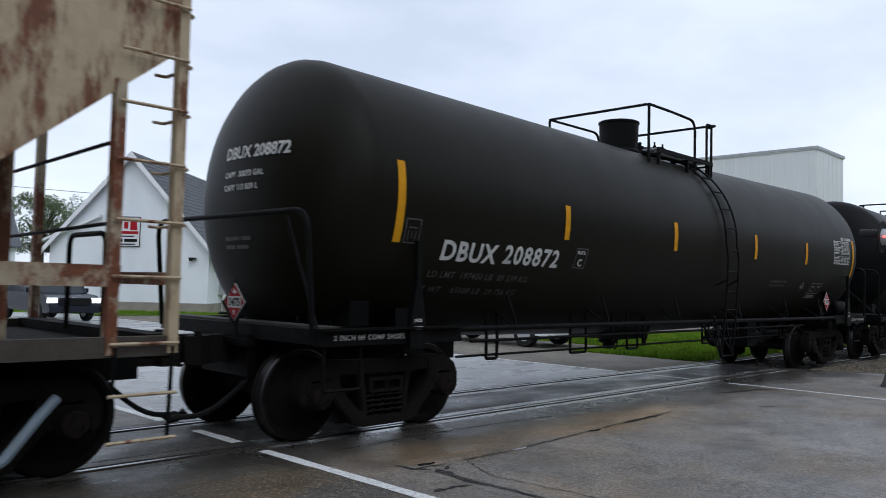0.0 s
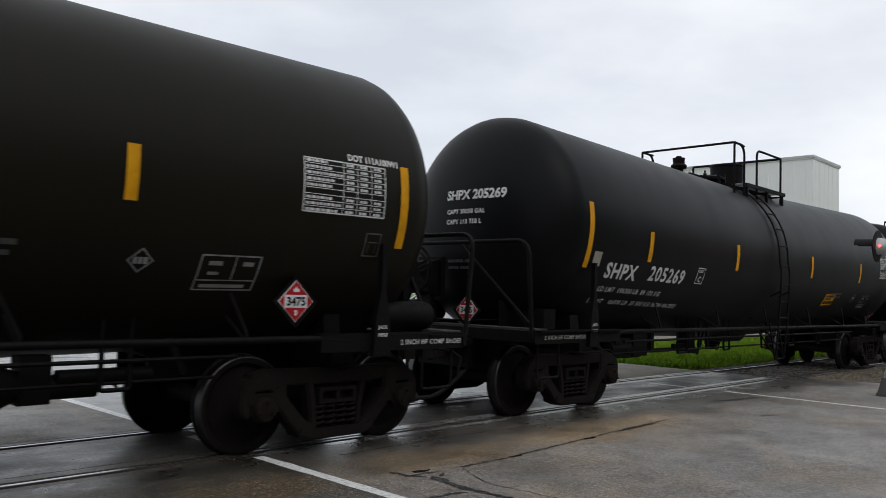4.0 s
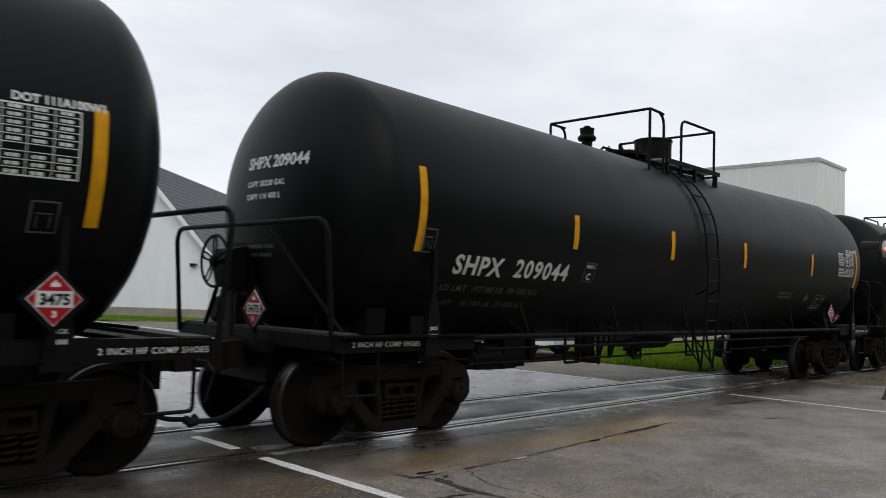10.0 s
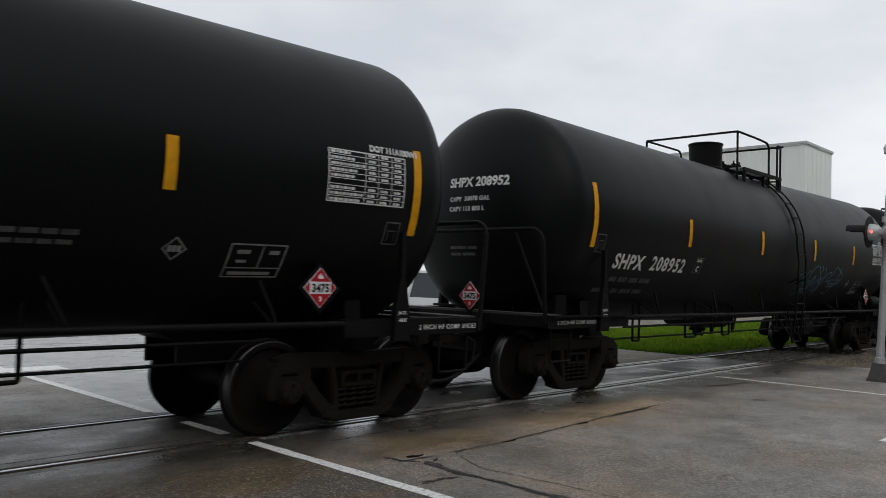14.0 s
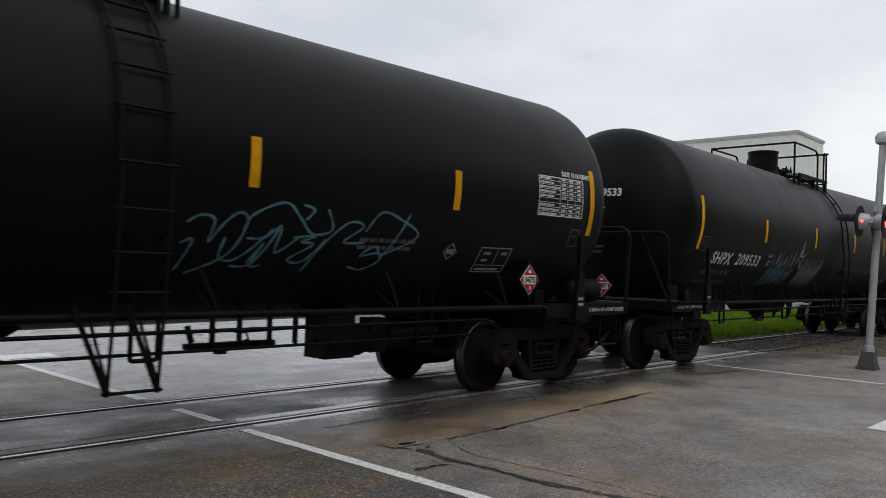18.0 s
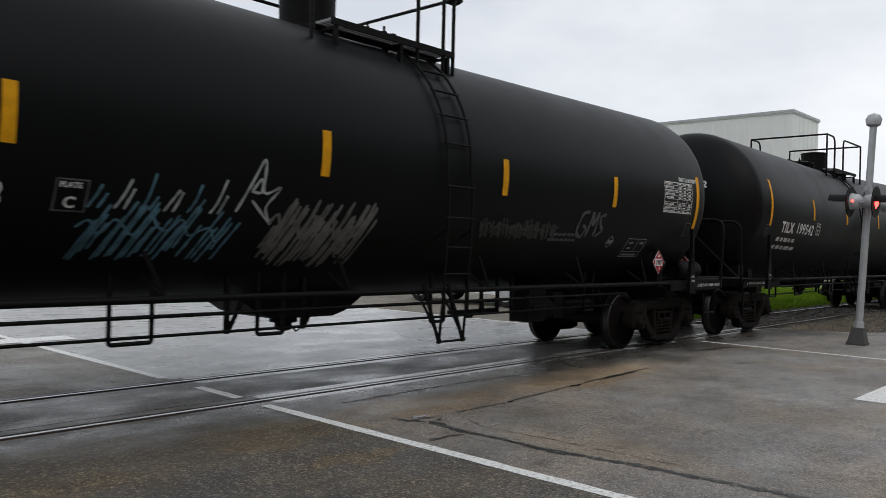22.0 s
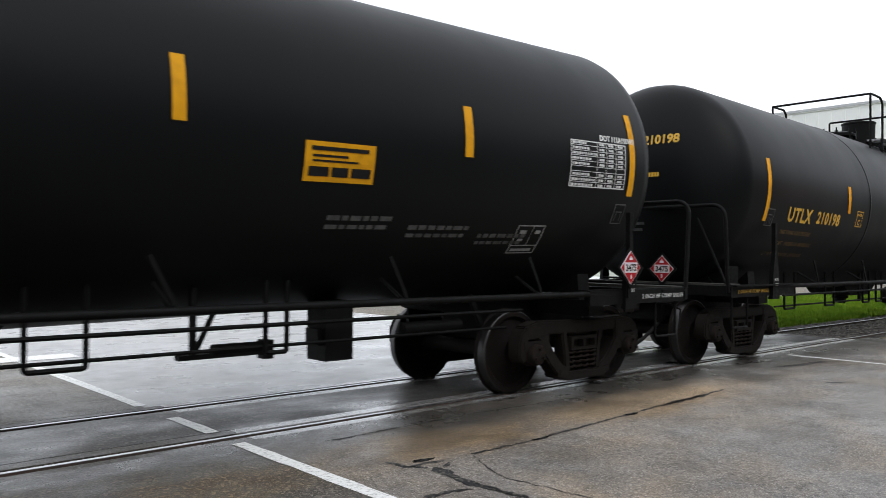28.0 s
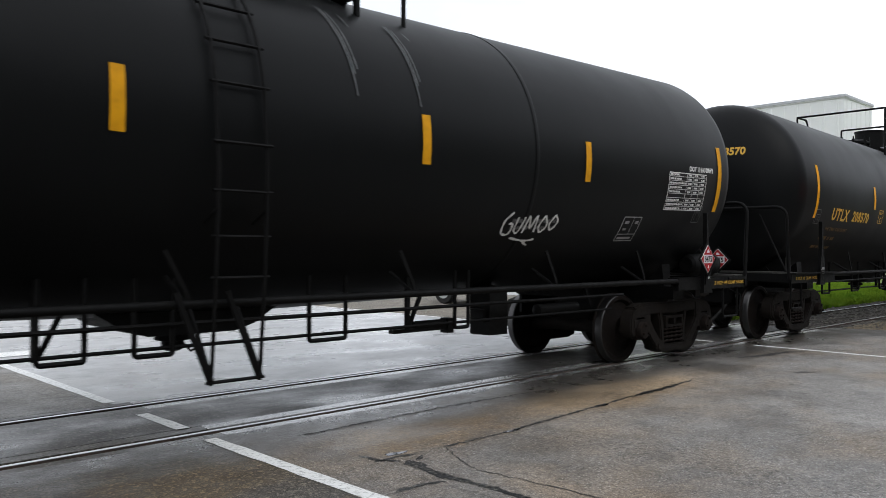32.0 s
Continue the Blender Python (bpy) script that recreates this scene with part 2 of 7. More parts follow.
def ground_asphalt(name, dark, light, brown, brown_amount, wet, zones=False, coarse=1.0, oil_shade_amount=0.92, dry=0.38):
    """Worn asphalt: stone grain, broad tone, brown stain, wet sheen in patches; zones: rust carried off the track. Oil
    and the train's shade are both painted as a dark band by the rail.
    """
    k = Mat(name, 0.6)
    grain = k.noise(70, 5, rough=0.75)
    grit = k.n.new("ShaderNodeTexVoronoi")
    grit.inputs["Scale"].default_value = 48
    k.l.new(k.co, grit.inputs["Vector"])
    broad = k.noise(0.55, 6, rough=0.62)
    blot = k.noise(2.6, 6, rough=0.7)
    base = k.mix(k.ramp(broad, (0.35, 0.0), (0.65, 1.0)), dark, light)
    stain = k.ramp(k.noise(0.42, 7, (1.0, 1.5, 1), 0.65), (0.47, 0.0), (0.66, brown_amount))
    if zones:
        sep = k.n.new("ShaderNodeSeparateXYZ")
        k.l.new(k.co, sep.inputs[0])
        warp = k.n.new("ShaderNodeMath")
        warp.operation = "MULTIPLY_ADD"
        k.l.new(k.noise(0.9, 6, (0.5, 1.3, 1), 0.65), warp.inputs[0])
        warp.inputs[1].default_value = 2.6
        k.l.new(sep.outputs["Y"], warp.inputs[2])
        near = k.n.new("ShaderNodeMapRange")
        near.inputs["From Min"].default_value, near.inputs["From Max"].default_value = -1.75, -0.75
        k.l.new(warp.outputs[0], near.inputs["Value"])
        across = k.n.new("ShaderNodeMath")
        across.operation = "MULTIPLY_ADD"
        k.l.new(k.noise(0.5, 5, (1.0, 0.6, 1)), across.inputs[0])
        across.inputs[1].default_value = 3.0
        k.l.new(sep.outputs["X"], across.inputs[2])

        def span(sock, a, b):
            r = k.n.new("ShaderNodeMapRange")
            r.inputs["From Min"].default_value, r.inputs["From Max"].default_value = a, b
            k.l.new(sock, r.inputs["Value"])
            return r.outputs["Result"]

        def patch(cx, cy, rx, ry, amount, soft=0.45):
            """A ragged oval patch on the ground."""
            sock = wobbly.outputs[0]
            for op, vec in (("SUBTRACT", (cx, cy, 0)), ("MULTIPLY", (1 / rx, 1 / ry, 0))):
                q = k.n.new("ShaderNodeVectorMath")
                q.operation = op
                k.l.new(sock, q.inputs[0])
                q.inputs[1].default_value = vec
                sock = q.outputs[0]
            q = k.n.new("ShaderNodeVectorMath")
            q.operation = "LENGTH"
            k.l.new(sock, q.inputs[0])
            r = k.n.new("ShaderNodeMapRange")
            r.inputs["From Min"].default_value, r.inputs["From Max"].default_value, r.inputs["To Max"].default_value = 1.0 + soft, 1.0 - soft, amount
            k.l.new(q.outputs["Value"], r.inputs["Value"])
            return r.outputs["Result"]
        ragged = k.n.new("ShaderNodeTexNoise")
        ragged.inputs["Scale"].default_value, ragged.inputs["Detail"].default_value, ragged.inputs["Roughness"].default_value = 1.7, 7, 0.68
        k.l.new(k.co, ragged.inputs["Vector"])
        wobbly = k.n.new("ShaderNodeVectorMath")
        wobbly.operation = "MULTIPLY_ADD"
        k.l.new(ragged.outputs["Color"], wobbly.inputs[0])
        wobbly.inputs[1].default_value = (1.5, 1.1, 0)
        centred = k.n.new("ShaderNodeVectorMath")
        k.l.new(k.co, centred.inputs[0])
        centred.inputs[1].default_value = (-0.75, -0.55, 0)
        k.l.new(centred.outputs[0], wobbly.inputs[2])
        spread = k.mix(1.0, near.outputs["Result"], span(across.outputs[0], 12.0, 8.5), "MULTIPLY")
        stain = k.mix(1.0, stain, k.mix(1.0, spread, (0.4, 0.4, 0.4), "MULTIPLY"), "LIGHTEN")
        for spot in ((5.6, -2.0, 1.0, 0.42, 1.0), (8.3, -2.0, 2.0, 0.55, 0.9), (5.2, -4.2, 0.3, 1.0, 0.5), (3.45, -2.05, 0.75, 0.42, 0.95), (3.6, -3.05, 0.5, 0.14, 0.8), (1.6, -2.3, 1.0, 0.4, 0.7)):
            stain = k.mix(1.0, stain, patch(*spot), "LIGHTEN")
        base = k.mix(span(across.outputs[0], 6.0, 10.0), k.mix(1.0, base, (0.72, 0.71, 0.7), "MULTIPLY"), base)
    if not zones:
        base = k.mix(stain, base, brown)
    base = k.mix(k.ramp(blot, (0.3, 0.6), (0.52, 0.0)), base, tuple(0.35 * v for v in dark))
    clusters = k.ramp(k.noise(0.6, 4), (0.4, 0.0), (0.56, 1.0))
    smear = k.mix(1.0, clusters, k.ramp(k.noise(3.4, 9, (2.3, 0.55, 1), 0.82), (0.5, 0.0), (0.64, 0.5 * coarse ** 2)), "MULTIPLY")
    base = k.mix(smear, base, tuple(0.22 * v for v in dark))
    if zones:
        path = k.mix(1.0, patch(6.35, -4.3, 0.3, 1.5, 1.0), patch(10.3, -3.0, 0.7, 0.8, 0.6), "LIGHTEN")
        path = k.mix(1.0, path, patch(6.2, -3.0, 0.5, 0.35, 0.8), "LIGHTEN")
        pits = k.mix(1.0, path, k.ramp(k.noise(19, 8, (1.25, 0.8, 1), 0.8), (0.5, 0.0), (0.58, 0.9)), "MULTIPLY")
        base = k.mix(pits, base, tuple(0.16 * v for v in dark))
    pebble = k.noise(24, 6, rough=0.8)
    base = k.mix(k.ramp(pebble, (0.4, 0.6 * coarse), (0.58, 0.0)), base, tuple(0.25 * v for v in dark))
    base = k.mix(k.ramp(grain, (0.36, 0.8 * coarse), (0.56, 0.0)), base, (0.012, 0.011, 0.01))
    base = k.mix(k.ramp(grit.outputs["Color"], (0.66, 0.0), (0.95, 0.45 * coarse)), base, (0.34, 0.31, 0.26))
    fleck = k.n.new("ShaderNodeTexVoronoi")
    fleck.inputs["Scale"].default_value = 105
    k.l.new(k.co, fleck.inputs["Vector"])
    base = k.mix(k.ramp(fleck.outputs["Color"], (0.74, 0.0), (0.9, 0.4 * coarse)), base, tuple(min(1.75 * v, 0.62) for v in light))
    if zones:
        tint = tuple(0.35 + 3.1 * v for v in brown)
        base = k.mix(stain, base, k.mix(1.0, base, tint, "MULTIPLY"))
        # Oil near the rail, darkened further for the train's shade and dark reflection
        oil_shade = k.n.new("ShaderNodeMapRange")
        oil_shade.inputs["From Min"].default_value, oil_shade.inputs["From Max"].default_value = -0.95, 0.1
        k.l.new(warp.outputs[0], oil_shade.inputs["Value"])
        base = k.mix(k.mix(1.0, oil_shade.outputs["Result"], oil_shade_amount, "MULTIPLY"), base, tuple(0.16 * v for v in dark))
    k.color(base)
    damp = k.noise(0.8, 6, (1.0, 1.7, 1))
    gloss = k.ramp(damp, (0.36, wet), (0.6, min(wet + dry, 0.9)))
    if zones:
        gloss = k.mix(k.mix(1.0, oil_shade.outputs["Result"], (0.85, 0.85, 0.85), "MULTIPLY"), gloss, k.ramp(blot, (0.35, 0.12), (0.6, 0.34)))
    k.rough(gloss)
    h = k.mix(0.5, grain, grit.outputs["Distance"])
    k.bump(h, 0.45 if coarse > 0.6 else 0.2, 0.01)
    k.b.inputs["Specular IOR Level"].default_value = 0.42 if wet > 0.25 else 0.55
    return k.m


M_ROAD = ground_asphalt("road_asphalt", (0.215, 0.198, 0.18), (0.425, 0.4, 0.372), (0.32, 0.22, 0.105), 0.45, 0.36, True)
M_SHOULDER = ground_asphalt("shoulder_asphalt", (0.1, 0.094, 0.087), (0.2, 0.187, 0.168), (0.34, 0.245, 0.115), 0.6, 0.5, True, 1.15, 0.75)
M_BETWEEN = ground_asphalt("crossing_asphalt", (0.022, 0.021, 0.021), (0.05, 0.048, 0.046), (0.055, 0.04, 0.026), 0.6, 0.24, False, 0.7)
M_FARROAD = ground_asphalt("far_asphalt", (0.33, 0.33, 0.332), (0.45, 0.45, 0.45), (0.34, 0.32, 0.28), 0.3, 0.2, False, 0.25, 0.92, 0.25)
M_FARLOT = ground_asphalt("far_lot_asphalt", (0.24, 0.228, 0.21), (0.42, 0.4, 0.37), (0.34, 0.28, 0.2), 0.5, 0.5, False, 0.95)
M_DARKSTRIP = ground_asphalt("dark_strip", (0.04, 0.037, 0.034), (0.09, 0.083, 0.075), (0.08, 0.06, 0.04), 0.6, 0.25, False, 0.7)
M_CONCRETE = ground_asphalt("crossing_concrete", (0.17, 0.17, 0.172), (0.36, 0.36, 0.365), (0.14, 0.115, 0.09), 0.6, 0.06, False, 0.45, 0.92, 0.14)
M_CRACK = ground_asphalt("tar_seal", (0.014, 0.014, 0.014), (0.03, 0.03, 0.03), (0.03, 0.03, 0.03), 0.2, 0.3)
M_PUDDLE = Mat("puddle_water", 0.05, 0.0, (0.03, 0.03, 0.03)).m
M_BALLAST = ground_asphalt("ballast_fines", (0.03, 0.027, 0.025), (0.07, 0.065, 0.06), (0.06, 0.045, 0.035), 0.5, 0.6)
M_DIRT = ground_asphalt("lot_gravel", (0.17, 0.15, 0.12), (0.3, 0.27, 0.22), (0.25, 0.19, 0.12), 0.5, 0.7)
k = Mat("road_paint", 0.5)
k.color(k.mix(k.ramp(k.noise(26, 6, rough=0.75), (0.5, 0.0), (0.66, 0.75)), (0.74, 0.74, 0.72), (0.12, 0.12, 0.115)))
k.bump(k.noise(90, 2), 0.2, 0.004)
M_PAINT = k.m
k = Mat("grass_soil", 0.9)
k.color(k.mix(k.ramp(k.noise(1.3, 5), (0.35, 0.0), (0.65, 1.0)), (0.07, 0.14, 0.015), (0.13, 0.19, 0.03)))
k.bump(k.noise(30, 4), 0.6, 0.05)
M_SOIL = k.m
k = Mat("grass_blade", 0.85)
k.color(k.mix(k.ramp(k.noise(0.9, 4), (0.3, 0.0), (0.7, 1.0)), (0.075, 0.165, 0.01), (0.17, 0.25, 0.018)))
k.b.inputs["Specular IOR Level"].default_value = 0.08
M_GRASS = k.m
k = Mat("ballast", 0.8)
k.color(k.mix(k.n.new("ShaderNodeNewGeometry").outputs["Random Per Island"], (0.05, 0.047, 0.044), (0.2, 0.185, 0.165)))
M_STONE = k.m
k = Mat("tan_gravel", 0.85)
k.color(k.mix(k.n.new("ShaderNodeNewGeometry").outputs["Random Per Island"], (0.06, 0.052, 0.042), (0.25, 0.205, 0.14)))
M_GRAVEL = k.m
k = Mat("white_siding", 0.6)
k.color(k.mix(k.ramp(k.noise(0.7, 5, (1, 1, 0.3)), (0.4, 0.0), (0.7, 0.3)), (0.78, 0.8, 0.82), (0.5, 0.52, 0.54)))
M_SIDING = k.m
k = Mat("pale_metal_wall", 0.55)
k.color(k.mix(k.ramp(k.noise(0.25, 5, (1, 1, 0.3)), (0.4, 0.0), (0.7, 0.35)), (0.74, 0.75, 0.73), (0.56, 0.57, 0.56)))
M_METALWALL = k.m
k = Mat("dark_shingle", 0.85)
k.color(k.mix(k.ramp(k.noise(9, 4), (0.35, 0.0), (0.65, 1.0)), (0.055, 0.06, 0.068), (0.13, 0.135, 0.145)))
k.bump(k.noise(20, 3), 0.4, 0.02)
M_SHINGLE = k.m
M_FOUNDATION = painted("foundation", (0.3, 0.27, 0.22), 0.85, (0.14, 0.12, 0.1), 0.6, 2)
M_TRIM = painted("white_trim", (0.8, 0.8, 0.8), 0.5, (0.5, 0.5, 0.5), 0.3, 3)
M_GLASSDARK = Mat("window_glass", 0.08, 0.0, (0.02, 0.025, 0.03)).m
M_CARPAINT = Mat("car_dark_blue", 0.22, 0.2, (0.016, 0.019, 0.03)).m
M_CARWHITE = Mat("car_white", 0.25, 0.0, (0.72, 0.73, 0.74)).m
M_CHROME = Mat("chrome", 0.15, 1.0, (0.7, 0.7, 0.72)).m
M_TYRE = painted("tyre", (0.018, 0.018, 0.018), 0.85, (0.05, 0.045, 0.04), 0.5, 9)
k = Mat("hopper_cream", 0.65)
k_rust = k.ramp(k.noise(2.4, 7, (1.5, 1.5, 0.45), 0.68), (0.5, 0.0), (0.6, 1.0))
k_col = k.mix(k.ramp(k.noise(6, 5), (0.4, 0.0), (0.7, 0.5)), (0.46, 0.37, 0.24), (0.32, 0.23, 0.13))
k.color(k.mix(k_rust, k_col, k.mix(k.noise(14, 5), (0.07, 0.022, 0.01), (0.22, 0.08, 0.03))))
k.bump(k.noise(20, 5), 0.3, 0.01)
M_CREAM = k.m
k = Mat("rusted_cream", 0.7)
k_rust = k.ramp(k.noise(3.2, 7, (1.2, 1.2, 0.7), 0.7), (0.43, 0.0), (0.52, 1.0))
k_col = k.mix(k.ramp(k.noise(7, 5), (0.4, 0.0), (0.7, 0.6)), (0.4, 0.33, 0.23), (0.2, 0.15, 0.09))
k.color(k.mix(k_rust, k_col, k.mix(k.noise(16, 5), (0.05, 0.016, 0.008), (0.24, 0.075, 0.025))))
k.bump(k.noise(24, 5), 0.35, 0.01)
M_RUSTED = k.m
M_GRIME = painted("grimy_sill", (0.06, 0.05, 0.038), 0.8, (0.02, 0.014, 0.01), 0.8, 4)
M_BLUEGREY = painted("blue_grey_pipe", (0.2, 0.25, 0.3), 0.5, (0.1, 0.11, 0.12), 0.5, 5)


def glow(name, c, s):
    g = Mat(name, 0.4, 0.0, c)
    g.b.inputs["Emission Color"].default_value = (*c, 1)
    g.b.inputs["Emission Strength"].default_value = s
    return g.m


M_REDLAMP = glow("lamp_red", (1.0, 0.05, 0.04), 6.0)
M_HEADLAMP = glow("headlamp", (1.0, 0.97, 0.9), 1.5)
k = Mat("leaf", 0.6)
k.color(k.mix(k.n.new("ShaderNodeNewGeometry").outputs["Random Per Island"], (0.025, 0.05, 0.014), (0.09, 0.13, 0.035)))
M_LEAF = k.m
M_BARK = painted("bark", (0.07, 0.055, 0.04), 0.9, (0.03, 0.025, 0.02), 0.6, 5)

# ---- mesh helpers ----


class Geo:
    """Vertices and faces gathered from simple solids."""

    def __init__(self):
        self.v, self.f = [], []

    def add(self, v, f):
        o = len(self.v)
        self.v += [tuple(p) for p in v]
        self.f += [tuple(i + o for i in q) for q in f]
        return self

    def box(self, x0, x1, y0, y1, z0, z1):
        v = [(x, y, z) for x in (x0, x1) for y in (y0, y1) for z in (z0, z1)]
        return self.add(v, [(0, 1, 3, 2), (4, 6, 7, 5), (0, 4, 5, 1), (2, 3, 7, 6), (0, 2, 6, 4), (1, 5, 7, 3)])

    def tube(self, pts, r, n=8, closed=False):
        """A round bar along a line of points."""
        pts = [Vector(p) for p in pts]
        rings, m = [], len(pts)
        ref = None
        for i, p in enumerate(pts):
            a = pts[i - 1] if (i or closed) else p
            b = pts[(i + 1) % m] if (i < m - 1 or closed) else p
            d = (b - a).normalized()
            if ref is None:
                ref = Vector((0, 0, 1)) if abs(d.z) < 0.9 else Vector((1, 0, 0))
            u = d.cross(ref)
            if u.length < 1e-4:
                u = d.cross(Vector((0.3, 1, 0.2)))
            u.normalize()
            w = u.cross(d).normalized()
            ref = w
            rings.append([p + r * (math.cos(2 * math.pi * k / n) * u + math.sin(2 * math.pi * k / n) * w) for k in range(n)])
        v = [q for ring in rings for q in ring]
        f = []
        last = m if closed else m - 1
        for i in range(last):
            j = (i + 1) % m
            f += [(i * n + k, i * n + (k + 1) % n, j * n + (k + 1) % n, j * n + k) for k in range(n)]
        if not closed:
            f += [tuple(range(n - 1, -1, -1)), tuple((m - 1) * n + k for k in range(n))]
        return self.add(v, f)

    def lathe(self, prof, axis="x", at=(0, 0, 0), n=32, caps=True):
        """A profile of (along, radius) turned round an axis."""
        v, f = [], []
        for a, r in prof:
            for k in range(n):
                c, s = r * math.cos(2 * math.pi * k / n), r * math.sin(2 * math.pi * k / n)
                p = {"x": (a, c, s), "y": (s, a, c), "z": (c, s, a)}[axis]
                v.append((p[0] + at[0], p[1] + at[1], p[2] + at[2]))
        for i in range(len(prof) - 1):
            f += [(i * n + k, i * n + (k + 1) % n, (i + 1) * n + (k + 1) % n, (i + 1) * n + k) for k in range(n)]
        if caps:
            f += [tuple(range(n - 1, -1, -1)), tuple((len(prof) - 1) * n + k for k in range(n))]
        return self.add(v, f)

    def prism(self, poly, y0, y1, axis="y"):
        """A flat outline in (x, z) pulled from y0 to y1 (or (y, z) along x, (x, y) along z)."""
        n = len(poly)
        put = {"y": lambda a, b, d: (a, d, b), "x": lambda a, b, d: (d, a, b), "z": lambda a, b, d: (a, b, d)}[axis]
        v = [put(a, b, y0) for a, b in poly] + [put(a, b, y1) for a, b in poly]
        f = [tuple(range(n)), tuple(range(2 * n - 1, n - 1, -1))]
        f += [(i, n + i, n + (i + 1) % n, (i + 1) % n) for i in range(n)]
        return self.add(v, f)

    def loft4(self, rows):
        """A square block tapering through rows of (height, half width)."""
        v = [(a * r, b * r, z) for z, r in rows for a, b in ((-1, -1), (1, -1), (1, 1), (-1, 1))]
        n = len(rows)
        f = [(4 * i + k, 4 * i + (k + 1) % 4, 4 * i + 4 + (k + 1) % 4, 4 * i + 4 + k) for i in range(n - 1) for k in range(4)]
        return self.add(v, f + [(3, 2, 1, 0), tuple(4 * n - 4 + k for k in range(4))])

    def strip(self, line, w, y0, y1):
        """A bar of even width w along a line in (x, z), from y0 to y1."""
        up, dn = [], []
        for i, (x, z) in enumerate(line):
            a, b = line[max(i - 1, 0)], line[min(i + 1, len(line) - 1)]
            d = Vector((b[0] - a[0], b[1] - a[1])).normalized()
            up.append((x - d.y * w / 2, z + d.x * w / 2))
            dn.append((x + d.y * w / 2, z - d.x * w / 2))
        v, f = [], []
        for (a, b), (c, e) in zip(up, dn):
            v += [(a, y0, b), (c, y0, e), (c, y1, e), (a, y1, b)]
        for i in range(len(line) - 1):
            o = 4 * i
            f += [(o + k, o + (k + 1) % 4, o + 4 + (k + 1) % 4, o + 4 + k) for k in range(4)]
        f += [(3, 2, 1, 0), tuple(len(v) - 4 + k for k in range(4))]
        return self.add(v, f)

    def mesh(self, name, smooth=True):
        me = bpy.data.meshes.new(name)
        me.from_pydata(self.v, [], self.f)
        bm = bmesh.new()
        bm.from_mesh(me)
        bmesh.ops.recalc_face_normals(bm, faces=bm.faces)
        bm.to_mesh(me)
        bm.free()
        if smooth:
            me.shade_smooth()
            me.set_sharp_from_angle(angle=radians(38))
        return me


MESHES = {}


def part(name, made, material, parent=None, label="", m=None, key=None, kind=""):
    """One mesh object. made: a Geo, a mesh, or a function that gives one; key shares it between alike pieces."""
    if key and key in MESHES:
        me = MESHES[key]
    else:
        me = made() if callable(made) else made
        me = me.mesh(name) if isinstance(me, Geo) else me
        if not me.materials:
            me.materials.append(material)
        if key:
            MESHES[key] = me
    ob = new(name, me)
    ob.parent = parent
    if m is not None:
        ob.matrix_basis = m
    return tagged(ob, label, kind=kind)


def thing(name, label, category, group="", at=(0, 0, 0), turn=0):
    ob = new(name)
    ob.empty_display_size = 0.2
    ob.matrix_basis = pose(*at, 0, 0, turn)
    return tagged(ob, label, category, group)


def arc(c, r, a0, a1, u, v, n=6):
    """Points of a bend round c in the plane of u and v, angles in degrees."""
    c, u, v = Vector(c), Vector(u), Vector(v)
    return [c + r * (math.cos(radians(a0 + (a1 - a0) * i / n)) * u + math.sin(radians(a0 + (a1 - a0) * i / n)) * v) for i in range(n + 1)]


def hoop(p0, p1, p2, p3, r=0.16):
    """A line p0 p1 p2 p3 whose two inner corners are rounded."""
    out = [Vector(p0)]
    for a, b, c in ((p0, p1, p2), (p1, p2, p3)):
        a, b, c = Vector(a), Vector(b), Vector(c)
        s, e = b + (a - b).normalized() * r, b + (c - b).normalized() * r
        for i in range(7):
            t = i / 6
            out.append((1 - t) ** 2 * s + 2 * t * (1 - t) * b + t * t * e)
    out.append(Vector(p3))
    return out


def letters(text, size, bold=0.0, spacing=1.0):
    """Flat lettering as (vertices, faces), left foot at the origin, in x and y."""
    cu = bpy.data.curves.new("letters", "FONT")
    cu.body, cu.size, cu.offset, cu.space_character, cu.resolution_u = text, size, bold, spacing, 3
    ob = bpy.data.objects.new("letters", cu)
    scene.collection.objects.link(ob)
    bpy.context.view_layer.update()
    me = bpy.data.meshes.new_from_object(ob.evaluated_get(bpy.context.evaluated_depsgraph_get()))
    v, f = [tuple(p.co) for p in me.vertices], [tuple(q.vertices) for q in me.polygons]
    bpy.data.objects.remove(ob)
    bpy.data.curves.remove(cu)
    bpy.data.meshes.remove(me)
    return v, f


def bars(rows):
    """Flat bars as (vertices, faces): rows of x0, y0, x1, y1."""
    v, f = [], []
    for x0, y0, x1, y1 in rows:
        n = max(1, int(abs(y1 - y0) / 0.12))
        for i in range(n):
            a, b = y0 + (y1 - y0) * i / n, y0 + (y1 - y0) * (i + 1) / n
            f.append(tuple(range(len(v), len(v) + 4)))
            v += [(x0, a, 0), (x1, a, 0), (x1, b, 0), (x0, b, 0)]
    return v, f


# ---- tank cars: x along the track, the camera's side is -y, z from the rail head ----
R, HALF, DEPTH = 1.545, 7.08, 0.7
SAG = [2.54, 2.54, 2.4]      # height of the tank's axis at its front, its rear and its middle (a funnel-flow tank)


def axis_z(x):
    """Height of the tank's axis at x: two halves that slope down to the middle."""
    return SAG[2] + (SAG[0 if x < 0 else 1] - SAG[2]) * min(1.0, abs(x) / 7.1)


def on_shell(x, z, off=0.008):
    """Maps flat (u, v) onto the near side of the shell, v along the arc from height z."""
    a0 = math.asin(max(-0.99, min(0.99, (z - axis_z(x)) / R)))

    def put(p):
        a = a0 + p[1] / R
        return (x + p[0], -(R + off) * math.cos(a), axis_z(x + p[0]) + (R + off) * math.sin(a))
    return put


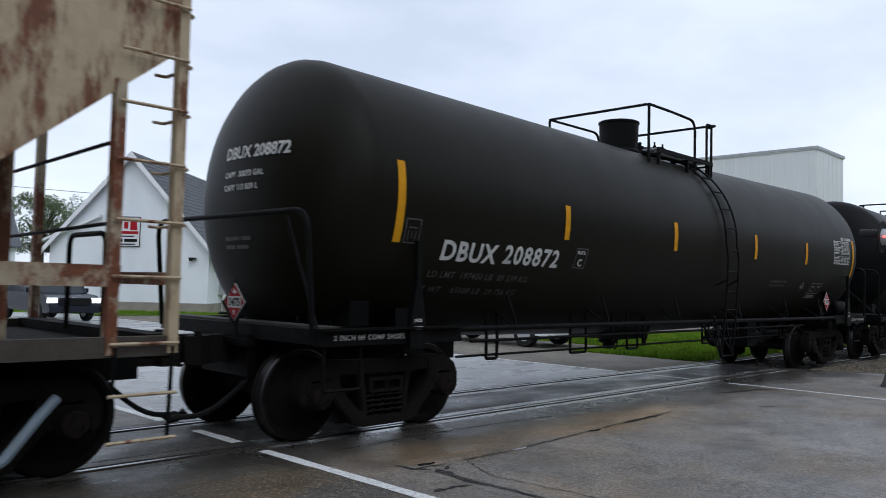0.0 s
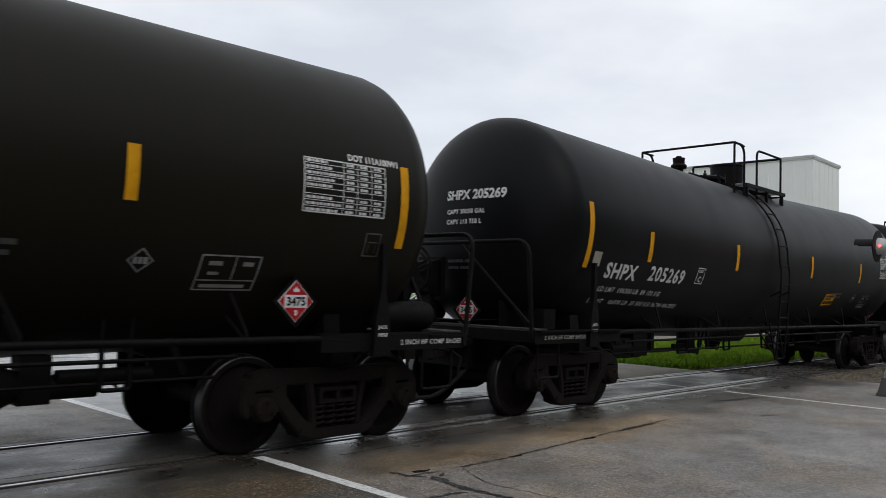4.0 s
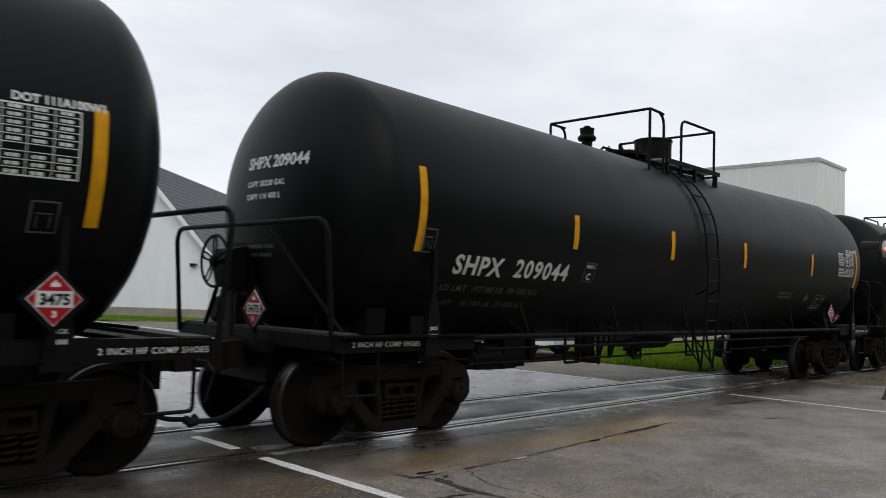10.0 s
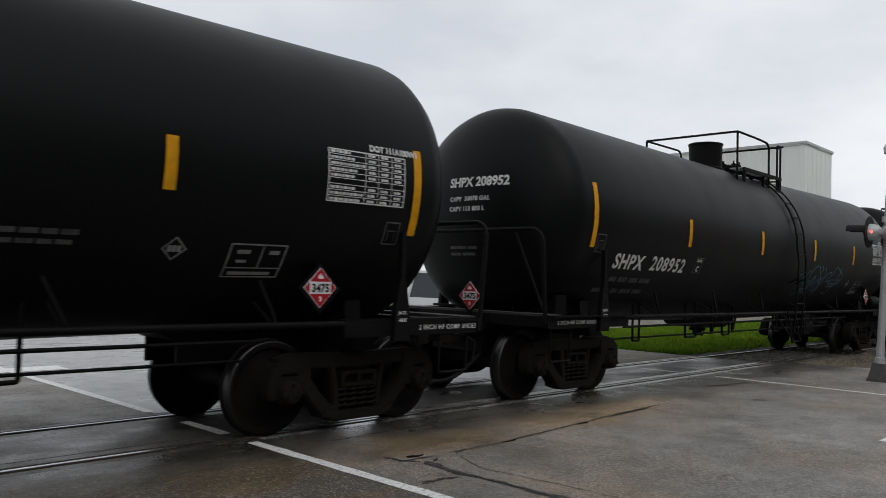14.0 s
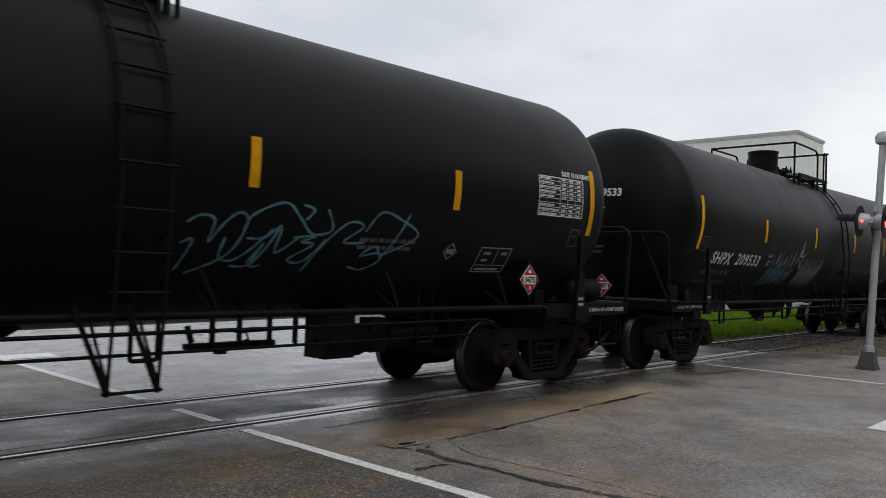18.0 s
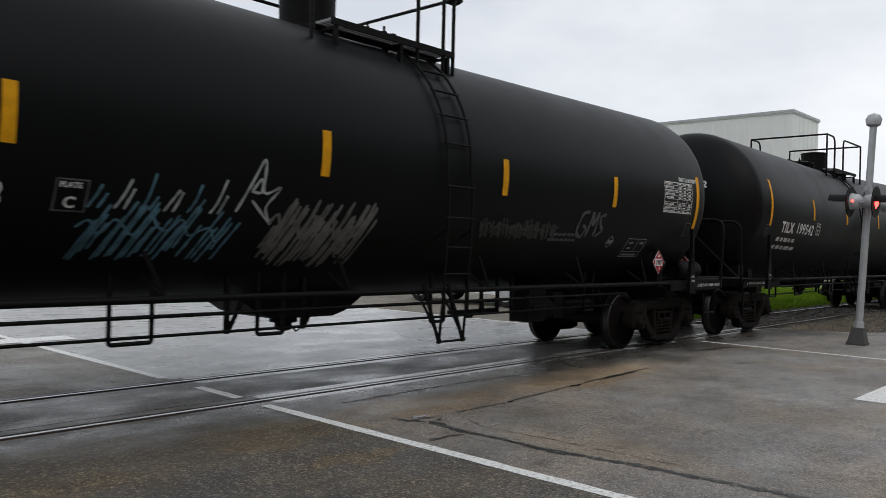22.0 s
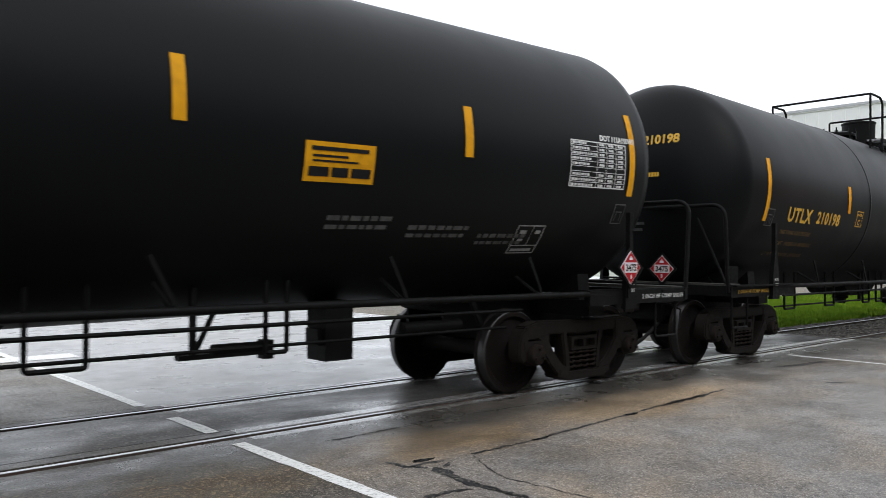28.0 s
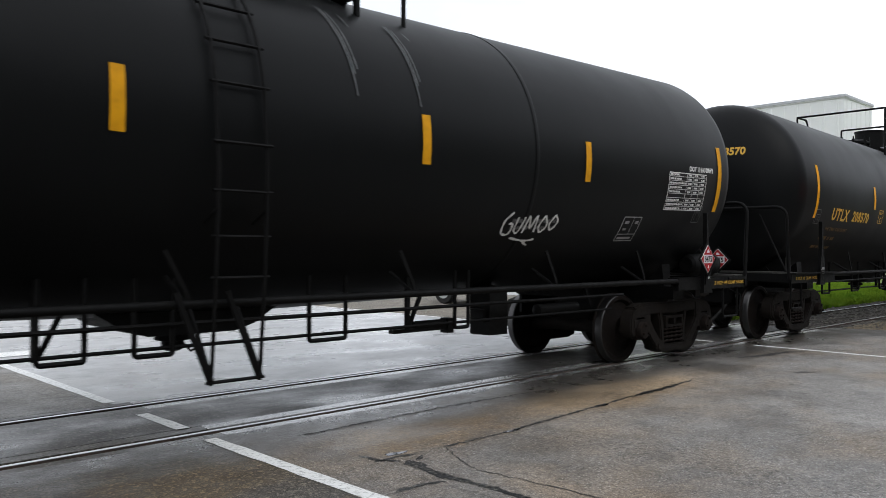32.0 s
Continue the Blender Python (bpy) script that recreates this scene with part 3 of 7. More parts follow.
def on_head(y, z, half=HALF, off=0.01):
    """Maps flat (u, v) onto the front head, which looks towards -x."""
    def put(p):
        yy, zz = y - p[0], z + p[1]
        q = max(0.0, 1 - (yy * yy + (zz - SAG[0]) ** 2) / (R * R))
        return (-(half + DEPTH * math.sqrt(q)) - off, yy, zz)
    return put


def laid(flat, put):
    g = Geo()
    g.add([put(p) for p in flat[0]], flat[1])
    return g


def split(flat, step=0.1):
    """Cuts flat faces finely enough to bend with the shell."""
    me = bpy.data.meshes.new("flat")
    me.from_pydata(flat[0], [], flat[1])
    bm = bmesh.new()
    bm.from_mesh(me)
    ys = [p[1] for p in flat[0]]
    y = min(ys) + step
    while y < max(ys):
        bmesh.ops.bisect_plane(bm, geom=bm.verts[:] + bm.edges[:] + bm.faces[:], plane_co=(0, y, 0), plane_no=(0, 1, 0))
        y += step
    bm.verts.index_update()
    out = [tuple(p.co) for p in bm.verts], [tuple(q.index for q in fc.verts) for fc in bm.faces]
    bm.free()
    bpy.data.meshes.remove(me)
    return out


def lettering(text, size, bold=0.0, spacing=1.0):
    return split(letters(text, size, bold, spacing))


def tank_geo(front, rear):
    prof = []
    for i in range(11):
        a = radians(90 * i / 10)
        prof.append((-front - DEPTH * math.cos(a), max(R * math.sin(a), 0.001)))
    prof += [(-front + (front + rear) * i / 12, R) for i in range(1, 12)]
    for i in range(11):
        a = radians(90 - 90 * i / 10)
        prof.append((rear + DEPTH * math.cos(a), max(R * math.sin(a), 0.001)))
    g = Geo().lathe(prof, "x", (0, 0, 0), 96)
    g.v = [(x, y, z + axis_z(x)) for x, y, z in g.v]
    return g


def seam_geo():
    return Geo().lathe([(-0.03, R - 0.02), (-0.03, R + 0.004), (-0.012, R + 0.007), (0.012, R + 0.007), (0.03, R + 0.004), (0.03, R - 0.02)], "x", (0, 0, 0), 96)


def wheel_geo(side):
    """One wheel: plate, hub, rim; the flange is towards the middle."""
    s = side
    prof = [(-0.075, 0.10), (-0.075, 0.16), (-0.035, 0.20), (-0.015, 0.36), (-0.055, 0.395), (-0.055, 0.43), (-0.05, 0.452),
            (0.045, 0.46), (0.055, 0.482), (0.075, 0.482), (0.085, 0.455), (0.085, 0.40), (0.03, 0.36), (0.02, 0.2), (0.1, 0.16), (0.1, 0.10)]
    return Geo().lathe([(s * 0.755 - s * a * 1.0, r) for a, r in prof], "y", (0, 0, 0), 48)


def tread_geo(side):
    s = side
    return Geo().lathe([(s * (0.755 + a), r) for a, r in ((0.057, 0.444), (0.052, 0.455), (0.045, 0.4588), (-0.04, 0.4635), (-0.046, 0.455))], "y", (0, 0, 0), 48, False)


def rounded(g, name, width, seg=2):
    """A mesh of a Geo with its sharp edges rounded."""
    me = g.mesh(name)
    bm = bmesh.new()
    bm.from_mesh(me)
    bmesh.ops.remove_doubles(bm, verts=bm.verts, dist=0.0005)
    edges = [e for e in bm.edges if len(e.link_faces) == 2 and e.calc_face_angle(0) > radians(50)]
    bmesh.ops.bevel(bm, geom=edges, offset=width, segments=seg, affect="EDGES", clamp_overlap=True)
    bm.to_mesh(me)
    bm.free()
    me.shade_smooth()
    me.set_sharp_from_angle(angle=radians(42))
    return me


def side_frame_geo():
    """Cast truck side frame about the truck's middle; outer face towards -y."""
    g = Geo()
    y0, y1 = -0.08, 0.08
    g.strip([(-0.98, 0.69), (-0.8, 0.735), (-0.4, 0.725), (0, 0.715), (0.4, 0.725), (0.8, 0.735), (0.98, 0.69)], 0.15, y0, y1)
    for s in (-1, 1):
        jaw = [(0.6, 0.78), (0.92, 0.775), (1.04, 0.71), (1.095, 0.6), (1.095, 0.44), (1.04, 0.365), (0.985, 0.38), (0.99, 0.56), (0.93, 0.615), (0.8, 0.615), (0.735, 0.56), (0.73, 0.44), (0.66, 0.44), (0.6, 0.55)]
        g.prism([(s * a, b) for a, b in (jaw if s > 0 else jaw[::-1])], y0 * 1.12, y1 * 1.12)
        g.strip([(s * 0.72, 0.66), (s * 0.67, 0.53), (s * 0.56, 0.39), (s * 0.42, 0.25), (s * 0.28, 0.18)], 0.15, y0 * 1.2, y1 * 1.2)
        g.strip([(s * 0.27, 0.18), (s * 0.285, 0.42), (s * 0.34, 0.7)], 0.09, y0, y1)
    g.strip([(-0.46, 0.215), (-0.3, 0.17), (0.3, 0.17), (0.46, 0.215)], 0.1, y0 * 1.45, y1 * 1.45)
    return rounded(g, "side_frame", 0.016)


def spring_geo():
    pts = []
    for i in range(49):
        a = i / 48 * 2 * math.pi * 4.5
        pts.append((0.056 * math.cos(a), 0.056 * math.sin(a), 0.23 + 0.24 * i / 48))
    return Geo().tube(pts, 0.0145, 6)


def cap_geo():
    g = Geo().lathe([(0.06, 0.13), (-0.03, 0.13), (-0.04, 0.115), (-0.10, 0.112), (-0.115, 0.10), (-0.12, 0.05), (-0.125, 0.045), (-0.125, 0.001)], "y", (0, 0, 0), 24)
    for k in range(3):
        a = radians(90 + 120 * k)
        g.lathe([(-0.145, 0.018), (-0.11, 0.018)], "y", (0.065 * math.cos(a), 0, 0.065 * math.sin(a)), 6)
    return g


def truck(car, x, wheelsets):
    """Side frames, springs, caps and wheelsets of one truck at x."""
    part("truck_bolster", lambda: Geo().box(-0.2, 0.2, -1.05, 1.05, 0.46, 0.66).box(-0.16, 0.16, -0.3, 0.3, 0.66, 0.8), M_CAST, car, m=pose(x, 0, 0), key="bolster")
    for s in (-1, 1):
        fr = part("side_frame", side_frame_geo, M_CAST, car, m=pose(x, s * 1.03, 0, 0, 0, 0 if s < 0 else 180), key="side_frame")
        for dx in (-0.195, -0.065, 0.065, 0.195):
            part("spring", spring_geo, M_RUSTCAP, fr, "rusty coil spring", pose(dx, -0.03, 0), "spring")
            part("spring", spring_geo, M_RUSTCAP, fr, "rusty coil spring", pose(dx * 0.72 + 0.02, 0.085, 0), "spring")
        for dx in (-0.864, 0.864):
            part("bearing_adapter", lambda: Geo().box(-0.16, 0.16, -0.1, 0.1, 0.50, 0.60).box(-0.19, -0.14, -0.09, 0.09, 0.42, 0.6).box(0.14, 0.19, -0.09, 0.09, 0.42, 0.6), M_CAST, fr, m=pose(dx, 0, 0), key="adapter")
            part("bearing_cap", cap_geo, M_RUSTCAP, fr, "rust-brown roller bearing cap", pose(dx, -0.05, 0.457), "bearing_cap")
        part("brake_beam_end", lambda: Geo().box(-0.3, 0.3, 0.02, 0.06, 0.30, 0.36), M_CAST, fr, key="beam_end")
        part("bolster_end", lambda: Geo().box(-0.23, 0.23, -0.1, 0.1, 0.455, 0.49).box(-0.23, 0.23, -0.1, 0.1, 0.575, 0.61).box(-0.23, -0.19, -0.1, 0.1, 0.49, 0.575).box(-0.02, 0.02, -0.1, 0.1, 0.49, 0.575).box(0.19, 0.23, -0.1, 0.1, 0.49, 0.575).box(-0.2, 0.2, 0.03, 0.06, 0.49, 0.575), M_CAST, fr, key="bolster_end")
    for dx in (-0.864, 0.864):
        ax = part("wheelset", lambda: Geo().lathe([(-1.02, 0.075), (-0.8, 0.085), (-0.68, 0.11), (-0.3, 0.085), (0.3, 0.085), (0.68, 0.11), (0.8, 0.085), (1.02, 0.075)], "y", (0, 0, 0), 20), M_CAST, car, m=pose(x + dx, 0, 0.457), key="axle")
        wheelsets.append((ax, x + dx))
        for s in (-1, 1):
            part("wheel", lambda s=s: wheel_geo(s), M_WHEEL, ax, "brown rusty steel wheel", key=f"wheel{s}")
            part("wheel_tread", lambda s=s: tread_geo(s), M_TREAD, ax, "bright worn wheel tread", key=f"tread{s}")


def brake_wheel_geo():
    g = Geo().tube([(0, 0.28 * math.cos(radians(15 * k)), 0.28 * math.sin(radians(15 * k))) for k in range(24)], 0.016, 8, True)
    for k in range(5):
        a = radians(72 * k + 18)
        u = Vector((0, math.cos(a), math.sin(a)))
        w = Vector((0, -math.sin(a), math.cos(a)))
        for e in (-1, 1):
            g.tube([u * 0.05 + w * 0.02 * e, u * 0.2 + w * 0.035 * e, u * 0.28 + w * 0.02 * e], 0.011, 6)
    g.lathe([(-0.03, 0.06), (0.03, 0.06), (0.05, 0.03), (0.05, 0.001)], "x", (0, 0, 0), 14)
    return g


def coupler_geo():
    g = Geo().prism([(0, -0.08), (0.34, -0.1), (0.36, -0.2), (0.52, -0.22), (0.6, -0.12), (0.5, -0.06), (0.46, 0.02), (0.6, 0.1), (0.64, 0.2), (0.5, 0.24), (0.36, 0.16), (0.3, 0.08), (0, 0.08)], -0.14, 0.14, "z")
    g.lathe([(-0.17, 0.04), (0.19, 0.04)], "z", (0.5, 0.17, 0), 12)
    return g


def hose_geo():
    pts = [(0.1, 0.3, 0.0), (0.1, 0.3, -0.1)] + [(0.12 + 0.66 * t, 0.3 - 0.34 * t, -0.12 - 0.4 * math.sin(math.pi * 0.5 * min(1.0, 1.25 * t))) for t in [i / 10 for i in range(11)]]
    g = Geo().tube(pts, 0.027, 8)
    e = pts[-1]
    return g.tube([(e[0] - 0.05, e[1] + 0.03, e[2]), (e[0] + 0.02, e[1], e[2] - 0.02), (e[0] + 0.06, e[1] - 0.03, e[2] + 0.03)], 0.042, 8)


def car_end(car, s, brake, rail_h, shift=0.0):
    """Draft sill, deck, hoop rails, steps, coupler and, at the brake end, wheel and reservoir. s is -1 at the front, 1 at the rear."""
    m = pose(0, 0, 0, 0, 0, 0 if s > 0 else 180) @ pose((-0.32 if s > 0 else -0.42) + shift, 0, 0)
    part("draft_sill", lambda: Geo().box(5.2, 8.28, -0.33, -0.29, 0.66, 1.03).box(5.2, 8.28, 0.29, 0.33, 0.66, 1.03).box(5.2, 8.28, -0.36, 0.36, 1.0, 1.04).box(8.2, 8.3, -0.45, 0.45, 0.62, 1.04).prism([(5.2, 0.9), (5.2, 1.2), (4.6, 1.13)], -0.33, 0.33), M_STEEL_BLACK, car, m=m, key="draft_sill")
    part("coupler", coupler_geo, M_CAST, car, "rusty cast knuckle coupler", m @ pose(8.2, 0, 0.88), "coupler")
    part("air_hose", hose_geo, M_HOSE, car, "black rubber air hose", m @ pose(8.1, 0.1, 0.75), "air_hose")
    part("uncoupling_rod", lambda: Geo().tube([(8.22, -1.4, 0.62), (8.3, -1.38, 0.86), (8.34, -1.2, 0.92), (8.34, -0.2, 0.94), (8.5, -0.05, 1.02)], 0.014, 6), M_STEEL_BLACK, car, m=m, key="uncouple")
    for e in (-1, 1):
        part("side_sill", lambda: Geo().box(6.3, 8.22, -0.04, 0.04, 0.98, 1.14).box(6.3, 8.22, -0.02, 0.12, 1.13, 1.15), M_STEEL_BLACK, car, m=m @ pose(0, e * 1.44, 0), key="side_sill")
        part("sill_step", lambda: Geo().tube(hoop((7.66, 0, 1.0), (7.66, 0, 0.56), (8.1, 0, 0.56), (8.1, 0, 1.0), 0.04), 0.017, 6), M_STEEL_BLACK, car, m=m @ pose(0, e * 1.42, 0), key="sill_step")
        part("jack_post", lambda: Geo().prism([(-0.11, 0.93), (0.11, 0.93), (0.095, 1.25), (0.05, 1.5), (0.03, 1.58), (0.028, 2.03), (-0.028, 2.03), (-0.03, 1.58), (-0.05, 1.5), (-0.095, 1.25)], -0.03, 0.03).box(-0.12, 0.12, -0.036, -0.03, 0.93, 0.97), M_STEEL_BLACK, car, m=m @ pose(7.0, e * 1.5, 0), key="jack_post")
    part("bolster", lambda: Geo().box(6.62, 6.9, -1.22, 1.22, 0.84, 1.02).prism([(-1.05, 1.0), (-1.02, 1.32), (-0.8, 1.12), (-0.5, 1.02), (0.5, 1.02), (0.8, 1.12), (1.02, 1.32), (1.05, 1.0)], 6.66, 6.86, "x"), M_STEEL_BLACK, car, m=m, key="body_bolster")
    deck = part("end_deck", lambda: Geo().box(7.7, 8.25, -1.5, 1.5, 1.1, 1.13).box(8.2, 8.26, -1.5, 1.5, 1.0, 1.14), M_STEEL_BLACK, car, m=m, key="deck")
    part("deck_plank", lambda: Geo().box(7.95, 8.2, -1.46, 1.46, 1.134, 1.165), M_PLANK, deck, "grey worn running board", key="plank")
    h = rail_h
    part("end_rail", lambda: Geo().tube(hoop((8.27, -1.46, 1.05), (8.37, -1.46, h), (8.37, 1.46, h), (8.27, 1.46, 1.05), 0.2), 0.027, 10), M_STEEL_BLACK, car, "black bent pipe handrail", m, f"end_rail{h}")
    part("uncoupling_bracket", lambda: Geo().box(8.24, 8.36, -0.5, 0.5, 0.92, 1.0), M_STEEL_BLACK, car, m=m, key="striker")
    part("corner_gusset", lambda: Geo().prism([(0, 1.13), (0.34, 1.13), (0, 1.5)], -0.012, 0.012).prism([(-0.012, 1.13), (0.012, 1.13), (0.012, 1.4), (-0.012, 1.5)], -0.2, 0.2), M_STEEL_BLACK, car, m=m @ pose(7.6, 0.55, 0, 0, 0, 90), key="corner_gusset")
    part("train_pipe", lambda: Geo().tube([(7.2, 0.95, 1.3), (7.5, 0.6, 1.24), (7.8, -0.1, 1.2), (7.85, -0.9, 1.2)], 0.018, 6), M_STEEL_BLACK, car, m=m, key="train_pipe")
    if brake:
        wheel = part("brake_housing", lambda: Geo().prism([(8.12, 1.7), (8.3, 1.76), (8.34, 1.95), (8.3, 2.16), (8.12, 2.2)], -0.64, -0.3).box(8.04, 8.12, -0.7, -0.24, 1.64, 2.24).box(8.06, 8.2, -0.58, -0.36, 1.1, 1.66), M_STEEL_BLACK, car, m=m @ pose(0, 0, -0.17), key="brake_housing")
        part("brake_wheel", brake_wheel_geo, M_STEEL_BLACK, wheel, "black spoked hand brake wheel", pose(8.42, -0.47, 2.02), "brake_wheel")
        part("wheel_shaft", lambda: Geo().lathe([(8.28, 0.03), (8.43, 0.03)], "x", (0, -0.47, 2.02), 10), M_STEEL_BLACK, wheel, key="brake_shaft")
        part("brake_chain", lambda: Geo().tube([(8.26, -0.34, 1.72), (8.26, -0.33, 1.4), (8.26, -0.34, 1.05)], 0.02, 6), M_CAST, wheel, key="chain")
        part("rail_brace", lambda: Geo().tube([(8.2, 0.2, h - 0.02), (8.0, 1.3, 1.14)], 0.022, 8), M_STEEL_BLACK, car, m=m, key=f"brace{h}")
        part("wheel_brace", lambda: Geo().tube([(8.24, -0.55, 1.85), (8.2, -1.0, 1.14)], 0.026, 8), M_STEEL_BLACK, car, m=m, key="wheel_brace")
        part("air_reservoir", lambda: Geo().lathe([(7.3, 0.001), (7.28, 0.1), (7.31, 0.145), (7.36, 0.16), (8.0, 0.16), (8.05, 0.145), (8.08, 0.1), (8.07, 0.001)], "x", (0, -1.05, 1.31), 24), M_STEEL_BLACK, car, "black cylindrical air tank on the end deck", m, "reservoir")
    else:
        part("rail_brace", lambda: Geo().tube([(8.2, 0.9, h - 0.03), (8.16, 1.38, 1.14)], 0.018, 8), M_STEEL_BLACK, car, m=m, key=f"braceb{h}")
    part("valve_block", lambda: Geo().box(7.3, 7.55, 0.75, 1.1, 1.14, 1.4).box(7.36, 7.46, 0.8, 0.95, 1.4, 1.52), M_STEEL_BLACK, car, m=m, key="valve_block")


def platform(car, kind, x0, lx):
    """Top platform, rails, dome, manway and ladder. x0: its middle; lx: the ladder's place."""
    z = axis_z(x0) + R
    zc = axis_z(lx)
    deck = part("top_platform", lambda: Geo().box(-0.82, 1.1, -1.0, -0.965, -0.13, -0.06).box(-0.82, 1.1, -0.7, -0.665, -0.13, -0.06), M_STEEL_BLACK, car, "black steel walkway frame", pose(x0, 0, z), "platform")
    for q in range(4):
        part("walkway_bar", lambda: Geo().box(-0.82, 1.1, -0.022, 0.022, -0.085, -0.058), M_GRATE, deck, "grey worn grating bar", pose(0, -0.93 + 0.066 * q, 0), "walkway_bar")
    part("far_walkway", lambda: Geo().box(-0.82, 1.1, 0.67, 1.0, -0.1, -0.06), M_GRATE, deck, key="far_walkway")
    for bx in (-0.75, 0.2, 1.0):
        part("platform_bracket", lambda: Geo().prism([(-0.99, -0.13), (-0.67, -0.13), (-0.67, -0.2), (-0.72, -0.2), (-0.76, -0.16), (-0.93, -0.16), (-0.95, -0.42), (-0.99, -0.42)], -0.02, 0.02, "x"), M_STEEL_BLACK, deck, m=pose(bx, 0, 0), key="bearer")
    top = {"A": 0.6, "B": 0.65, "C": 0.76}[kind]
    low = -0.38
    left, bend, right, back = {"A": (-1.07, 0.48, 1.1, 0.92), "B": (-1.32, -0.88, 0.92, -0.29), "C": (-1.36, -0.72, 1.58, 0.0)}[kind]
    near = -0.965
    rails = [hoop((left, 0.98, low), (left, 0.98, top), (left, near, top), (left, near, low), 0.03),
             hoop((left, near, top), ((left + bend) / 2, near, top), (bend, near, top - 0.02), (bend, near, -0.34), 0.2),
             hoop((right, near, low), (right, near, top), (right, 0.98, top), (right, 0.98, low), 0.03),
             hoop((right, near, top), ((right + back) / 2, near, top), (back, near, top), (back, near, -0.34), 0.04 if kind == "A" else 0.15),
             hoop((left, 0.98, top), ((left + bend) / 2, 0.98, top), (bend, 0.98, top), (bend, 0.98, -0.3), 0.2)]
    if kind == "A":
        rails.append(hoop((right, near, top), (right + 0.16, near, top + 0.03), (right + 0.16, near + 0.12, top), (right, near + 0.12, top), 0.05))
    for r in rails:
        part("top_rail", Geo().tube(r, 0.023, 8), M_STEEL_BLACK, deck, "black pipe guard rail")
    dx = {"A": -0.4, "B": 0.48, "C": 0.68}[kind]
    part("valve_dome", lambda: Geo().lathe([(-0.12, 0.36), (0.0, 0.36), (0.03, 0.325), (0.1, 0.325), (0.47, 0.335), (0.48, 0.35), (0.51, 0.35), (0.52, 0.33), (0.53, 0.001)], "z", (0, 0, 0), 32), M_STEEL_BLACK, deck, "black valve housing with a flat lid", pose(dx, 0, 0.02), "dome")
    part("dome_latch", lambda: Geo().box(-0.05, 0.05, -0.43, -0.33, 0.02, 0.14).box(-0.03, 0.03, -0.4, -0.34, 0.14, 0.2), M_STEEL_BLACK, deck, m=pose(dx, 0, 0, 0, 0, 50), key="dome_latch")
    mx = {"A": 0.42, "B": -0.45, "C": -0.5}[kind]

    def manway():
        return Geo().lathe([(-0.12, 0.27), (0.1, 0.27), (0.1, 0.36), (0.15, 0.36), (0.18, 0.29), (0.2, 0.001)], "z", (0, 0, 0), 28).box(-0.44, -0.3, -0.08, 0.08, 0.02, 0.16)
    part("manway", manway, M_STEEL_BLACK, deck, "black bolted manway cover", pose(mx, 0, 0.0), "manway")
    for q in range(8):
        part("manway_bolt", lambda: Geo().box(-0.025, 0.025, -0.025, 0.025, 0.04, 0.2).box(-0.012, 0.012, -0.012, 0.012, 0.2, 0.26), M_STEEL_BLACK, deck, m=pose(mx + 0.34 * math.cos(radians(45 * q + 20)), 0.34 * math.sin(radians(45 * q + 20)), 0, 0, 0, 45 * q), key="manway_bolt")
    if kind != "A":
        part("vapour_pipe", lambda: Geo().tube([(0.3, 0.1, 0.12), (-0.1, 0.12, 0.2), (-0.42, 0.12, 0.2), (-0.5, 0.12, 0.14), (-0.52, 0.12, -0.1)], 0.022, 8), M_STEEL_BLACK, deck, m=pose(mx - 0.1, 0, 0), key="vapour_pipe")
    vx = {"A": 0.98, "B": -1.64, "C": 1.4}[kind]
    tall = 0.12 if kind == "B" else 0.0
    part("vent_valve", lambda: Geo().lathe([(-0.14, 0.08), (0.05 + tall, 0.09), (0.05 + tall, 0.14), (0.09 + tall, 0.155), (0.12 + tall, 0.14), (0.14 + tall, 0.11), (0.25 + tall, 0.12), (0.26 + tall, 0.06), (0.29 + tall, 0.05), (0.29 + tall, 0.001)], "z", (0, 0, 0), 20), M_STEEL_BLACK, deck, m=pose(vx, 0, 0.02), key=f"vent{tall}")
    # ladder that follows the shell and then drops to a stirrup
    for e in (-1, 1):
        pts = []
        for a in range(62, -8, -7):
            pts.append((0, -(R + 0.05) * math.cos(radians(a)), zc + (R + 0.05) * math.sin(radians(a))))
        pts += [(0, -1.63, 2.15), (0, -1.62, 1.8), (0, -1.58, 1.15), (0, -1.52, 0.52)]
        lad = part("ladder_stile", lambda: Geo().tube(pts, 0.017, 6), M_STEEL_BLACK, car, m=pose(lx + e * 0.2, 0, 0), key=f"stile{zc:.2f}")
        part("ladder_brace", lambda: Geo().tube([(0, -1.55, 0.55), (0, -1.15, 1.1)], 0.016, 6), M_STEEL_BLACK, lad, key="stile_brace")
        part("ladder_standoff", lambda: Geo().tube([(0, -1.62, 1.8), (0, -1.42, 1.7)], 0.014, 6), M_STEEL_BLACK, lad, key="standoff")
        part("ladder_strut", lambda: Geo().strip([(0.0, 0.53), (-0.27, 1.2)], 0.04, -1.53, -1.51), M_STEEL_BLACK, lad, key="strut")
    for i, a in enumerate((58, 45, 33, 21, 9)):
        y, zz = -(R + 0.05) * math.cos(radians(a)), zc + (R + 0.05) * math.sin(radians(a))
        part("rung", lambda: Geo().tube([(-0.24, 0, 0), (0.24, 0, 0)], 0.014, 6), M_STEEL_BLACK, car, m=pose(lx, y, zz), key="rung")
    for y, zz in ((-1.63, 2.28), (-1.625, 1.93), (-1.6, 1.6), (-1.585, 1.3), (-1.52, 0.54)):
        part("rung", None, M_STEEL_BLACK, car, m=pose(lx, y, zz), key="rung")


